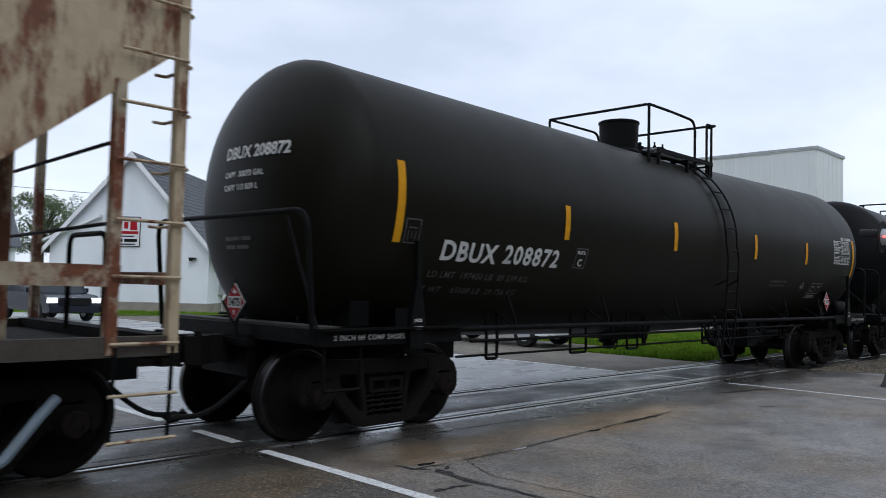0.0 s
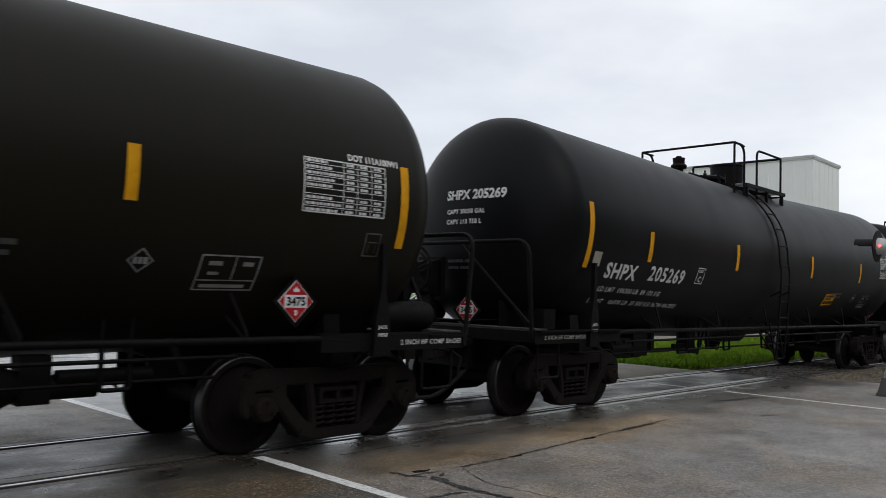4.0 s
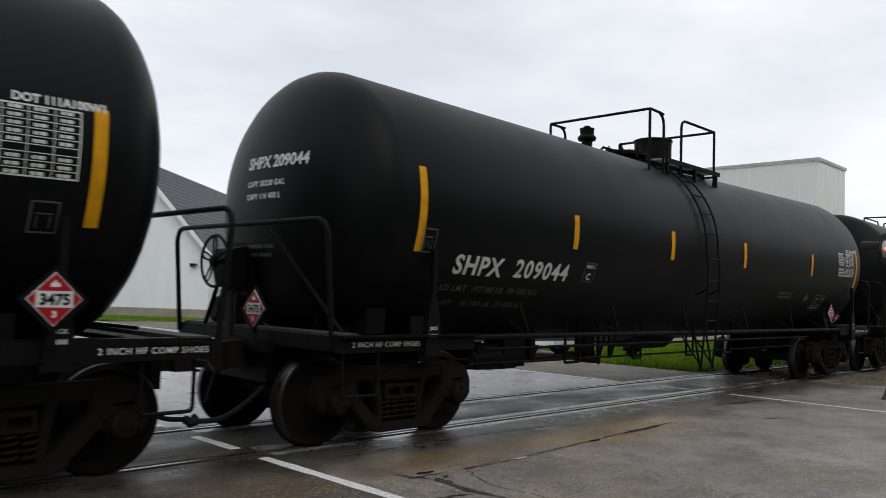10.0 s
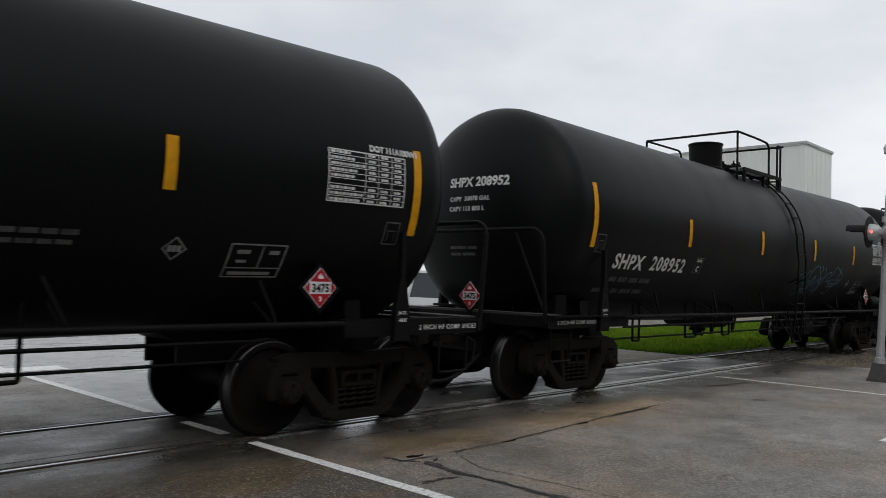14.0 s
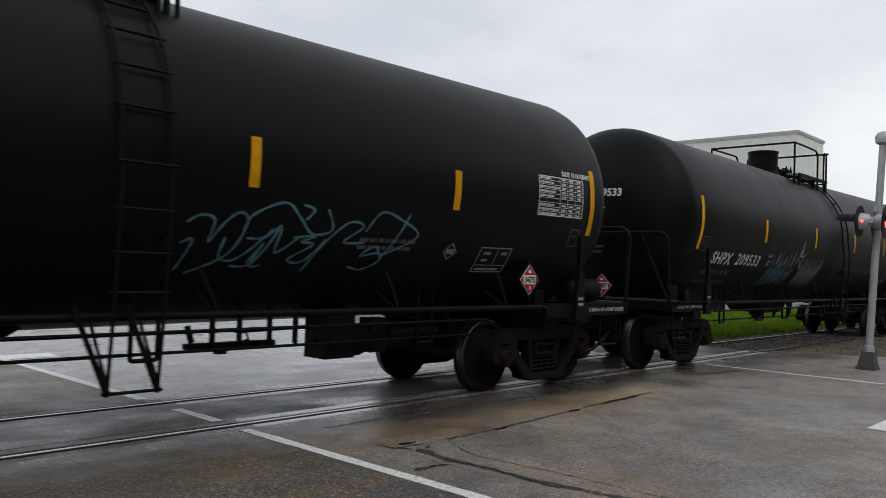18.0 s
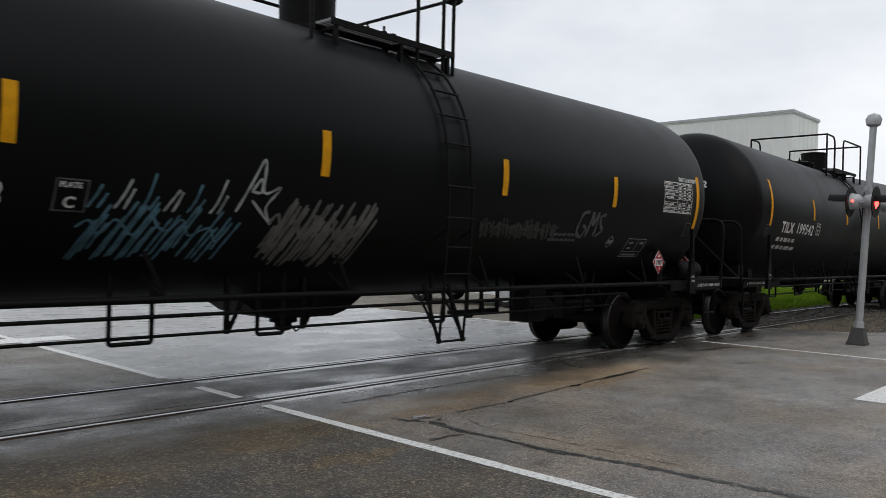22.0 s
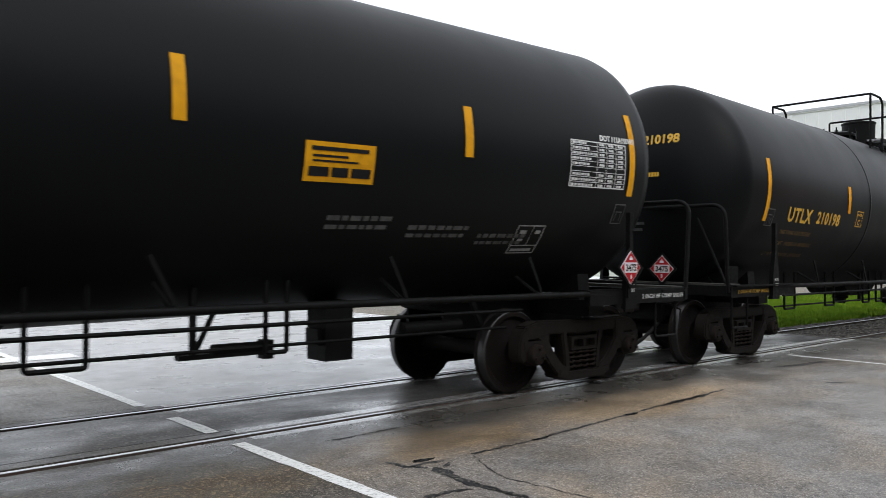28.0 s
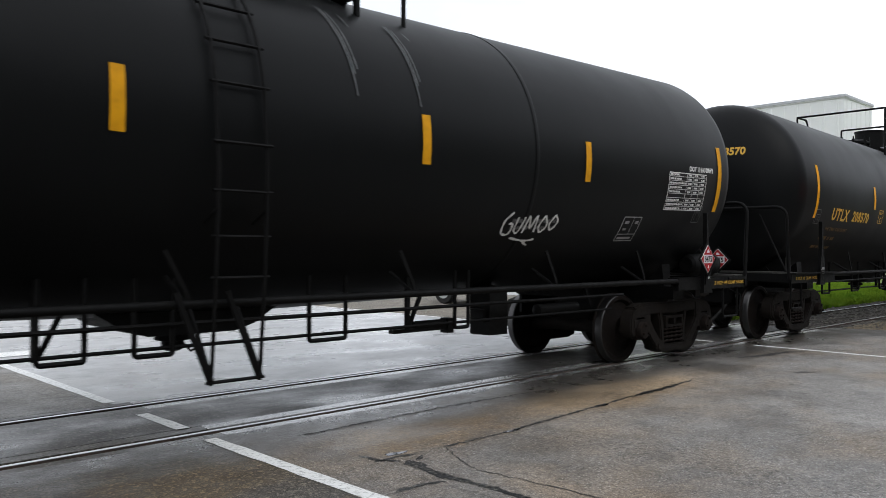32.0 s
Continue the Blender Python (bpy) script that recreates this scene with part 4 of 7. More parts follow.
def underside(car, kind):
    """Side pipes, brackets, brake rods with their hangers, outlet valve."""
    for e in (-1, 1):
        part("side_pipe", lambda: Geo().tube([(-6.4, 0, 1.08), (-5.9, 0, 1.11), (5.9, 0, 1.11), (6.4, 0, 1.08)], 0.033, 10), M_STEEL_BLACK, car, "long black pipe along the sill", pose(0, e * 1.45, 0), "side_pipe")
        for bx in (-4.9, -2.9, -0.9, 1.3, 3.4, 5.2):
            part("pipe_bracket", lambda: Geo().strip([(-0.16, 1.5), (0.0, 1.2), (0.04, 1.08)], 0.035, -0.008, 0.008), M_STEEL_BLACK, car, m=pose(bx, e * 1.43, 0, 0, 0, 0), key="pipe_bracket")
            part("bracket_arm", lambda: Geo().tube([(0, 0.0, 1.1), (0, 0.35, 1.3)], 0.018, 6), M_STEEL_BLACK, car, m=pose(bx, e * 1.45, 0, 0, 0, 0 if e < 0 else 180), key="bracket_arm")
    part("brake_rod", lambda: Geo().tube([(-5.4, -0.95, 0.745), (5.2, -0.95, 0.755)], 0.016, 6), M_STEEL_BLACK, car, key="rod_a")
    part("brake_rod", lambda: Geo().tube([(-5.2, -1.0, 0.925), (5.4, -1.0, 0.935)], 0.02, 6), M_STEEL_BLACK, car, key="rod_b")
    spots = {"A": ((-4.78, 0.1), (-2.93, 0.19), (-1.5, 0.15), (0.92, 0.12), (4.3, 0.12)), "B": ((-3.3, 0.17), (-1.6, 0.12), (0.1, 0.12), (1.52, 0.16), (3.15, 0.12)), "C": ((-4.9, 0.19), (-3.3, 0.19), (-1.6, 0.16), (-0.93, 0.15), (0.68, 0.2), (2.4, 0.1))}[kind]
    for bx, hw in spots:
        part("rod_hanger", lambda: Geo().tube(hoop((-hw, 0, 1.3), (-hw, 0, 0.7), (hw, 0, 0.7), (hw, 0, 1.3), 0.03), 0.021, 6), M_STEEL_BLACK, car, m=pose(bx, -0.97, 0), key=f"hanger{hw}")
    for bx in {"A": (-1.95, -1.05), "B": (-2.55, -2.25), "C": (-1.75, 1.7)}[kind]:
        part("rod_strut", lambda: Geo().strip([(0, 0.72), (0, 1.25)], 0.045, -0.02, 0.02).strip([(0.02, 0.74), (0.2, 1.1)], 0.035, -0.015, 0.015), M_STEEL_BLACK, car, m=pose(bx, -0.9, 0), key="rod_strut")
    vx = {"A": -0.64, "B": -0.12, "C": -0.32}[kind]
    part("outlet_valve", lambda: Geo().lathe([(0.9, 0.3), (0.82, 0.28), (0.81, 0.13), (0.76, 0.13), (0.75, 0.16), (0.7, 0.16), (0.69, 0.1), (0.62, 0.1), (0.6, 0.06), (0.59, 0.001)], "z", (0, 0, 0), 24), M_STEEL_BLACK, car, m=pose(vx, 0, 0), key="outlet")
    part("valve_chain", lambda: Geo().tube([(0.1, 0, 0.66), (0.17, -0.02, 0.58), (0.22, -0.03, 0.62), (0.24, -0.03, 0.74)], 0.013, 6), M_CAST, car, m=pose(vx, 0, 0), key="valve_chain")
    part("outlet_saddle", lambda: Geo().prism([(-0.85, 1.0), (-0.6, 0.84), (-0.4, 0.78), (0.4, 0.78), (0.6, 0.84), (0.85, 1.0)], -0.4, 0.4), M_STEEL_BLACK, car, m=pose(vx, 0, 0), key="saddle")
    if kind == "A":
        part("brake_cylinder", lambda: Geo().lathe([(-0.45, 0.04), (-0.36, 0.17), (0.12, 0.17), (0.18, 0.14), (0.4, 0.05)], "x", (0, -0.7, 0.74), 18).box(-0.45, -0.05, -0.85, -0.5, 0.57, 1.1), M_STEEL_BLACK, car, m=pose(3.4, 0, 0), key="cylinder_a")
        part("brake_lever", lambda: Geo().box(-0.02, 0.95, -0.74, -0.66, 0.74, 0.79).tube([(0.05, -0.7, 0.8), (0.0, -0.7, 0.95)], 0.03, 6).tube([(0.45, -0.68, 0.9), (0.62, -0.72, 0.88), (0.66, -0.7, 0.8), (0.5, -0.66, 0.72)], 0.02, 6).box(0.3, 0.4, -0.74, -0.66, 0.68, 0.76), M_STEEL_BLACK, car, m=pose(1.46, 0, 0), key="lever_a")
        part("pipe_box", lambda: Geo().box(-0.12, 0.12, -0.8, -0.6, 0.6, 0.98).lathe([(-0.2, 0.1), (0.2, 0.1)], "x", (0.3, -0.7, 0.72), 12).tube([(0.4, -0.7, 0.75), (0.6, -0.75, 0.8), (0.68, -0.75, 0.66)], 0.018, 6), M_STEEL_BLACK, car, m=pose(3.75, 0, 0), key="pipe_box")
        for hx in (1.66, 1.95, 2.29, 2.6):
            part("pipe_hanger", lambda: Geo().strip([(0, 1.3), (0, 0.75)], 0.04, -0.02, 0.02), M_STEEL_BLACK, car, m=pose(hx, -0.8, 0), key="pipe_hanger")
        part("cross_pipe", lambda: Geo().tube([(2.0, -0.85, 0.9), (2.9, -0.85, 0.92), (3.0, -0.8, 0.98)], 0.016, 6), M_STEEL_BLACK, car, key="cross_pipe")
    if kind == "B":
        part("brake_cylinder", lambda: Geo().lathe([(-0.55, 0.03), (-0.5, 0.13), (-0.1, 0.15), (0.1, 0.15), (0.4, 0.15), (0.45, 0.1)], "x", (0, -0.6, 0.77), 18).box(-0.42, 0.0, -0.72, -0.4, 0.64, 0.95).box(0.05, 0.48, -0.75, -0.4, 0.66, 1.1), M_STEEL_BLACK, car, m=pose(-4.55, 0, 0), key="cylinder")
        part("cylinder_pipe", lambda: Geo().tube([(-5.6, -0.7, 0.8), (-5.15, -0.72, 0.78), (-5.0, -0.72, 0.7), (-4.95, -0.7, 0.66)], 0.016, 6).tube([(-5.6, -0.7, 0.72), (-5.1, -0.72, 0.69), (-4.9, -0.72, 0.76)], 0.014, 6), M_STEEL_BLACK, car, key="cylinder_pipe")
        part("control_valve", lambda: Geo().box(-0.1, 0.12, -0.8, -0.6, 0.66, 1.15).box(-0.5, 0.25, -0.73, -0.67, 0.72, 0.82).box(0.12, 0.32, -0.78, -0.62, 0.64, 0.72).tube([(0.0, -0.7, 0.78), (0.3, -0.72, 0.72), (0.36, -0.72, 0.62)], 0.025, 6), M_STEEL_BLACK, car, m=pose(-2.62, 0, 0), key="control")
        part("brake_tube", lambda: Geo().lathe([(-4.02, 0.035), (-3.2, 0.035)], "x", (0, -0.7, 0.73), 10).box(-3.95, -3.85, -0.75, -0.65, 0.7, 1.1), M_STEEL_BLACK, car, key="brake_tube")
    else:
        part("slack_adjuster", lambda: Geo().lathe([(-0.5, 0.03), (-0.48, 0.07), (0.3, 0.07), (0.32, 0.03)], "x", (0, -0.75, 0.79), 12).strip([(0.45, 1.1), (0.62, 0.78)], 0.05, -0.78, -0.74), M_STEEL_BLACK, car, m=pose(4.4, 0, 0), key="slack")
    if kind == "C":
        part("brake_lever", lambda: Geo().box(0.0, 0.85, -0.74, -0.66, 0.66, 0.7).lathe([(0.3, 0.05), (0.75, 0.05)], "x", (0, -0.7, 0.72), 12).box(0.75, 0.84, -0.76, -0.64, 0.62, 0.78), M_STEEL_BLACK, car, m=pose(1.66, 0, 0), key="lever_c")
        part("control_valve", lambda: Geo().box(-0.15, 0.15, -0.85, -0.55, 0.56, 1.1).box(-0.2, -0.15, -0.8, -0.6, 0.7, 0.85), M_STEEL_BLACK, car, m=pose(3.12, 0, 0), key="control_c")


def placard(car, m, number):
    """Red and white diamond with its number; it looks towards -y before m."""
    b = 0.19
    hb = 0.235
    holder = part("placard_holder", lambda: Geo().prism([(0, -hb), (hb, 0), (0, hb), (-hb, 0)], 0.006, 0.016).strip([(-hb, 0.0), (0, -hb), (hb, 0.0)], 0.02, -0.008, 0.01), M_STEEL_BLACK, car, "black diamond placard holder", m, "placard_holder")
    plate = part("placard", lambda: Geo().prism([(0, -b), (b, 0), (0, b), (-b, 0)], -0.004, 0.004), M_PAPER, holder, "red and white diamond hazard placard", None, "placard")

    def red():
        g = Geo()
        c, h = 0.183, 0.058
        g.prism([(-c + h, h), (0, c), (c - h, h)], -0.006, -0.0045).prism([(-c + h, -h), (0, -c), (c - h, -h)], -0.006, -0.0045)
        g.prism([(-c, 0), (-c + h, h), (-c + h, -h)], -0.006, -0.0045).prism([(c, 0), (c - h, h), (c - h, -h)], -0.006, -0.0045)
        return g
    part("red_field", red, M_RED, holder, key="placard_red")

    def flame():
        return Geo().prism([(-0.03, 0.085), (0.03, 0.085), (0.034, 0.1), (0.018, 0.12), (0.012, 0.108), (0, 0.14), (-0.012, 0.11), (-0.02, 0.122), (-0.032, 0.1)], -0.008, -0.0065)
    part("flame_symbol", flame, M_PAPER, holder, key="flame")

    def digits(text, size, x, z):
        v, f = letters(text, size, 0.004)
        w = max(p[0] for p in v)
        return Geo().add([(p[0] - w / 2 + x, -0.0085, p[1] + z) for p in v], f)
    part("placard_number", lambda: digits(number, 0.105, 0, -0.037), M_INK, holder, key="pn" + number)
    part("class_number", lambda: digits("3", 0.06, 0, -0.125), M_PAPER, holder, key="pclass")


def stencil_table(car, x, z, s, mat, title):
    """White test table: frame, rows and columns, words as bars."""
    w, h = 0.98 * s, 0.5 * s
    t = 0.012 * s
    rows = [(0, 0, w, t), (0, h - t, w, h), (0, 0, t, h), (w - t, 0, w, h)]
    for i in range(1, 9):
        rows.append((0, h * i / 9, w, h * i / 9 + 0.006 * s))
    for c in (0.46, 0.63, 0.81):
        rows.append((w * c, 0, w * c + 0.007 * s, h))
    rr = random.Random(5)
    for i in range(9):
        y0, y1 = h * (i + 0.28) / 9, h * (i + 0.72) / 9
        if i != 3:
            x1 = 0.03
            end = rr.uniform(0.26, 0.44)
            while x1 < end:
                wd = rr.uniform(0.02, 0.055)
                rows.append((w * x1, y0, w * min(x1 + wd, 0.45), y1))
                x1 += wd + 0.012
            for c in (0.5, 0.67, 0.85):
                rows += [(w * c, y0, w * (c + 0.03), y1), (w * (c + 0.038), y0, w * (c + 0.09), y1)]
    part("test_stencil", laid(bars(rows), on_shell(x, z)), mat, car, "white stencilled test table")
    if title:
        part("stencil_title", laid(lettering(title, 0.085, 0.004), on_shell(x + w * 0.52, z + h + 0.03)), mat, car)


def outline(car, x, z, w, h, mat, name="stencil_frame", extra=()):
    t = 0.014
    rows = [(0, 0, w, t), (0, h - t, w, h), (0, 0, t, h), (w - t, 0, w, h), *extra]
    part(name, laid(bars(rows), on_shell(x, z)), mat, car)


def scrawl(car, x, z, strokes, mat, width, name="graffiti", label="sprayed graffiti lines"):
    """Sprayed lines: bent strokes of a given width on the shell."""
    put = on_shell(x, z, 0.009)
    g = Geo()
    for line in strokes:
        pts = []
        for i in range(len(line) - 1):
            a, b = Vector(line[max(i - 1, 0)]), Vector(line[i])
            c, d = Vector(line[i + 1]), Vector(line[min(i + 2, len(line) - 1)])
            for j in range(5):
                t = j / 5
                pts.append(0.5 * (2 * b + (c - a) * t + (2 * a - 5 * b + 4 * c - d) * t * t + (3 * b - a - 3 * c + d) * t ** 3))
        pts.append(Vector(line[-1]))
        v, f = [], []
        for i, p in enumerate(pts):
            d = (pts[min(i + 1, len(pts) - 1)] - pts[max(i - 1, 0)]).normalized()
            nrm = Vector((-d.y, d.x)) * width / 2 * (0.75 + 0.5 * math.sin(i * 0.9) ** 2)
            v += [put(p + nrm), put(p - nrm)]
        f = [(2 * i, 2 * i + 1, 2 * i + 3, 2 * i + 2) for i in range(len(pts) - 1)]
        g.add(v, f)
    part(name, g, mat, car, label)


def ring_stencil(car, x, z, mat, n=28):
    """Round maker's mark, as a ring with a bar."""
    v, f = [], []
    for i in range(n):
        a = 2 * math.pi * i / n
        v += [(0.11 * math.cos(a), 0.11 * math.sin(a), 0), (0.094 * math.cos(a), 0.094 * math.sin(a), 0)]
        j = (i + 1) % n
        f.append((2 * i, 2 * j, 2 * j + 1, 2 * i + 1))
    b = bars([(-0.06, -0.03, -0.025, 0.03), (-0.015, -0.03, 0.015, 0.03), (0.025, -0.03, 0.06, 0.03)])
    f += [tuple(q + len(v) for q in face) for face in b[1]]
    v += b[0]
    part("round_stencil", laid((v, f), on_shell(x, z)), mat, car, "round white maker's stencil")


WHEELSETS = []
CARS = []


def tank_car(k, spec):
    """Car k of the train, from its table of differences."""
    SAG[:] = spec.get("sag", (2.54, 2.54, 2.4))
    tone = M_TANK_OLIVE if spec.get("olive") else M_TANK
    mat = M_GOLD if spec.get("gold") else M_WHITE
    car = thing("tank_car", spec["label"], "tank car", "tank cars of the train", (spec.get("x", PITCH * k), 0, 0))
    CARS.append((car, spec.get("x", PITCH * k)))
    half, rear = spec.get("half", (HALF, HALF))
    part("tank", lambda: tank_geo(half, rear), tone, car, key=f"tank{half}{rear}{SAG}" + ("o" if spec.get("olive") else ""))
    for x in spec.get("seams", ()):
        part("weld_seam", seam_geo, tone, car, m=pose(x, 0, axis_z(x)), key="seam" + ("o" if spec.get("olive") else ""))
    for i, x in enumerate(spec["stripes"]):
        end = i in (0, len(spec["stripes"]) - 1)
        n = 10 if end else 5
        top, ln = spec.get("outer", (2.95, 0.96)) if end else spec.get("inner", (2.8, 0.46) if spec.get("gold") else (2.65, 0.45))
        rows = [(-0.051, -ln * (j + 1) / n, 0.051, -ln * j / n) for j in range(n)]
        part("reflective_stripe", laid(bars(rows), on_shell(x, top, 0.006)), M_YELLOW, car, "yellow reflective stripe")
    # lettering on the side
    mark, number = spec["mark"]
    gold = spec.get("gold")
    mx = spec.get("mark_x", -6.2)
    zt = spec.get("mark_z", 1.81)
    rb = random.Random(k + 40)

    def word_bars(n, h):
        """Words that cannot be read, as bars."""
        rows, q = [], 0.0
        for _ in range(n):
            wd = rb.uniform(0.7, 1.6) * h * 1.6
            while wd > 0.02:
                b = rb.uniform(0.3, 0.5) * h
                rows.append((q, 0, q + b, h * 0.72))
                q += b + h * 0.12
                wd -= b + h * 0.12
            q += h * 0.55
        return bars(rows)
    part("reporting_mark", laid(lettering(mark, 0.3 if gold else 0.31, 0.009, 1.12), on_shell(mx, zt)), mat, car)
    if number:
        part("car_number", laid(lettering(number, 0.26 if gold else 0.31, 0.008, 1.14 if gold else 1.17), on_shell(mx + spec.get("gap", 1.04), zt)), mat, car)
    faint = M_GOLD_FADED if gold else (mat if spec.get("crisp") else M_FADED)
    wh = 0.09 if gold else 0.115
    for j, text in enumerate(spec["weights"]):
        flat = word_bars(text, wh) if isinstance(text, int) else lettering(text, wh, 0.0015, 1.12)
        part("weight_stencil", laid(flat, on_shell(mx - 0.08 - 0.06 * j + spec.get("weights_dx", 0.0), zt - 0.19 - 0.16 * j)), faint, car)
    if spec.get("plate", True):
        px = mx + spec.get("plate_dx", 2.44)
        outline(car, px, zt - 0.01, 0.25, 0.27, mat if spec.get("crisp") or spec.get("gold") else M_FADED, name="plate_stencil",)
        part("plate_letter", laid(lettering("C", 0.13, 0.004), on_shell(px + 0.075, zt + 0.02)), mat, car)
        part("plate_word", laid(lettering("PLATE", 0.06, 0.002), on_shell(px + 0.03, zt + 0.17)), mat, car)
    if spec.get("label_tan"):
        part("paper_label", laid(bars([(0, 0, 0.18, 0.2)]), on_shell(-6.79, 2.0, 0.007)), M_TAN, car, "pale tan paper label")
    else:
        outline(car, -6.78, 2.0, 0.22, 0.26, M_FADED, extra=[(0.05, 0.03, 0.06, 0.14), (0.15, 0.03, 0.16, 0.14), (0.05, 0.16, 0.17, 0.175), (0.1, 0.06, 0.11, 0.13)])
    # table and frames near the rear
    gold = spec.get("gold")
    stencil_table(car, spec.get("table_x", 5.66 if not gold else 5.26), 2.26 if not gold else 2.04, 1.0, M_WHITE, spec.get("dot", "DOT 111A100W1"))
    outline(car, 6.45, 1.9, 0.2, 0.24, M_FADED, extra=[(0.05, 0.04, 0.06, 0.13), (0.14, 0.04, 0.15, 0.13), (0.04, 0.14, 0.16, 0.152)])
    bx, bz, bw = spec.get("box", (4.78, 1.53, 0.58) if not gold else (4.52, 1.63, 0.44))
    outline(car, bx, bz, bw, 0.35, M_STENCIL, name="repair_stencil", extra=[(0.56 * bw, 0.1, 0.58 * bw, 0.34), (0.0, 0.1, bw, 0.112), (0.14 * bw, 0.25, 0.36 * bw, 0.29), (0.16 * bw, 0.16, 0.34 * bw, 0.19), (0.7 * bw, 0.25, 0.88 * bw, 0.29), (0.1 * bw, 0.03, 0.84 * bw, 0.065)])
    if not gold and spec.get("ring", True):
        ring_stencil(car, 4.27, 1.75, M_STENCIL, 28 if spec.get("crisp") else 4)
    rr = random.Random(k + 3)
    for j in range(spec.get("notes", 1)):
        x0, z0 = 2.7 + rr.uniform(-0.2, 0.3) + j * 0.9, 1.8 - 0.05 * j
        rows, q = [], 0.0
        while q < 0.7:
            wd = rr.uniform(0.05, 0.13)
            rows += [(q, 0, q + wd, 0.045), (q * 0.95, -0.08, (q + wd) * 0.95, -0.04)]
            q += wd + 0.025
        part("note_stencil", laid(bars(rows), on_shell(x0, z0)), M_FADED, car)
    if spec.get("yellow_sign"):
        x0, z0, w, h = spec["yellow_sign"]
        part("warning_sign", laid(bars([(0, 0, w, h)]), on_shell(x0, z0, 0.006)), M_YELLOW, car, "yellow printed warning panel")
        part("warning_words", laid(bars([(0.08 * w, 0.78 * h, 0.9 * w, 0.88 * h), (0.1 * w, 0.62 * h, 0.6 * w, 0.68 * h), (0.1 * w, 0.5 * h, 0.75 * w, 0.55 * h), (0.06 * w, 0.14 * h, 0.34 * w, 0.38 * h), (0.38 * w, 0.14 * h, 0.62 * w, 0.38 * h), (0.66 * w, 0.14 * h, 0.95 * w, 0.38 * h)]), on_shell(x0, z0, 0.009)), M_INK, car)
    # lettering on the front head
    hz = spec.get("head_z", 2.87)
    part("end_mark", laid(lettering(mark + " " + number, 0.18, 0.006), on_head(spec.get("head_y", 0.32), hz, half)), mat, car)
    for j, text in enumerate(spec["capacity"]):
        flat = word_bars(text, 0.085) if isinstance(text, int) else lettering(text, 0.085, 0.003, 1.1)
        part("capacity_stencil", laid(flat, on_head(spec.get("head_y", 0.32) - 0.02, hz - 0.2 - 0.14 * j, half)), mat, car)
    part("end_note", laid(bars([(0.0, 0, 0.3, 0.04), (0.33, 0, 0.5, 0.04), (0, -0.09, 0.2, -0.05), (0.23, -0.09, 0.46, -0.05)]), on_head(0.3, 2.0, half)), M_FADED, car)
    # sill words and jack words
    for s in (-1, 1):
        v, f = letters("2 INCH HF COMP SHOES", 0.07, 0.001, 1.18)
        g = Geo().add([(p[0] + (-7.62 - spec.get("end_shift", (0.0, 0.0))[0] if s < 0 else 6.97), -1.4845, p[1] + 1.035) for p in v], f)
        part("sill_words", g, mat, car, key=f"sillwords{s}{spec.get('gold', 0)}{spec.get('end_shift', 0)}")
        for j, wd in enumerate(("JACK", "HERE")):
            v, f = letters(wd, 0.045, 0.0015, 1.15)
            g = Geo().add([(p[0] + (6.62 if s > 0 else -6.64 - spec.get("end_shift", (0.0, 0.0))[0]), -1.5355, p[1] + 1.2 - 0.075 * j) for p in v], f)
            part("jack_words", g, M_WHITE, car, key=f"jackwords{s}{j}{spec.get('end_shift', 0)}")
    for s in (-1, 1):
        car_end(car, s, s == spec["brake"], 2.24, spec.get("end_shift", (0.0, 0.0))[(s + 1) // 2])
        truck(car, spec.get("trucks", (-6.63, 6.48))[(s + 1) // 2], WHEELSETS)
    platform(car, spec["top"], spec.get("top_x", 0.0), spec["ladder"])
    underside(car, spec["top"])
    # hazard placards: on the near rear side and on the front end
    px, pz = spec.get("placard", (5.75, 1.45))
    if px < 6.6:
        placard(car, pose(px, -1.37, pz), spec["un"])
        part("placard_bracket", lambda: Geo().box(-0.02, 0.02, 0.016, 0.1, 0.0, 0.22), M_STEEL_BLACK, car, m=pose(px, -1.37, pz), key="sbracket")
    else:
        placard(car, pose(px, -1.56, pz), spec["un"])
        part("placard_bracket", lambda: Geo().box(-0.03, 0.03, 0.01, 0.03, -0.35, 0.1), M_STEEL_BLACK, car, m=pose(px, -1.56, pz), key="pbracket")
    placard(car, pose(-7.95, spec.get("front_placard", -0.28), 1.36, 0, 0, -90), spec["un"])
    part("placard_bracket", lambda: Geo().box(-0.03, 0.03, 0.01, 0.03, -0.35, 0.1), M_STEEL_BLACK, car, m=pose(-7.95, spec.get("front_placard", -0.28), 1.36, 0, 0, -90), key="pbracket")
    part("far_placard_holder", lambda: Geo().prism([(0, -0.26), (0.22, 0), (0, 0.26), (-0.22, 0)], -0.012, 0.012), M_STEEL_BLACK, car, "black empty diamond holder on the far rear side", pose(7.3, 1.3, 1.45, 0, 0, 25), "far_holder")
    return car


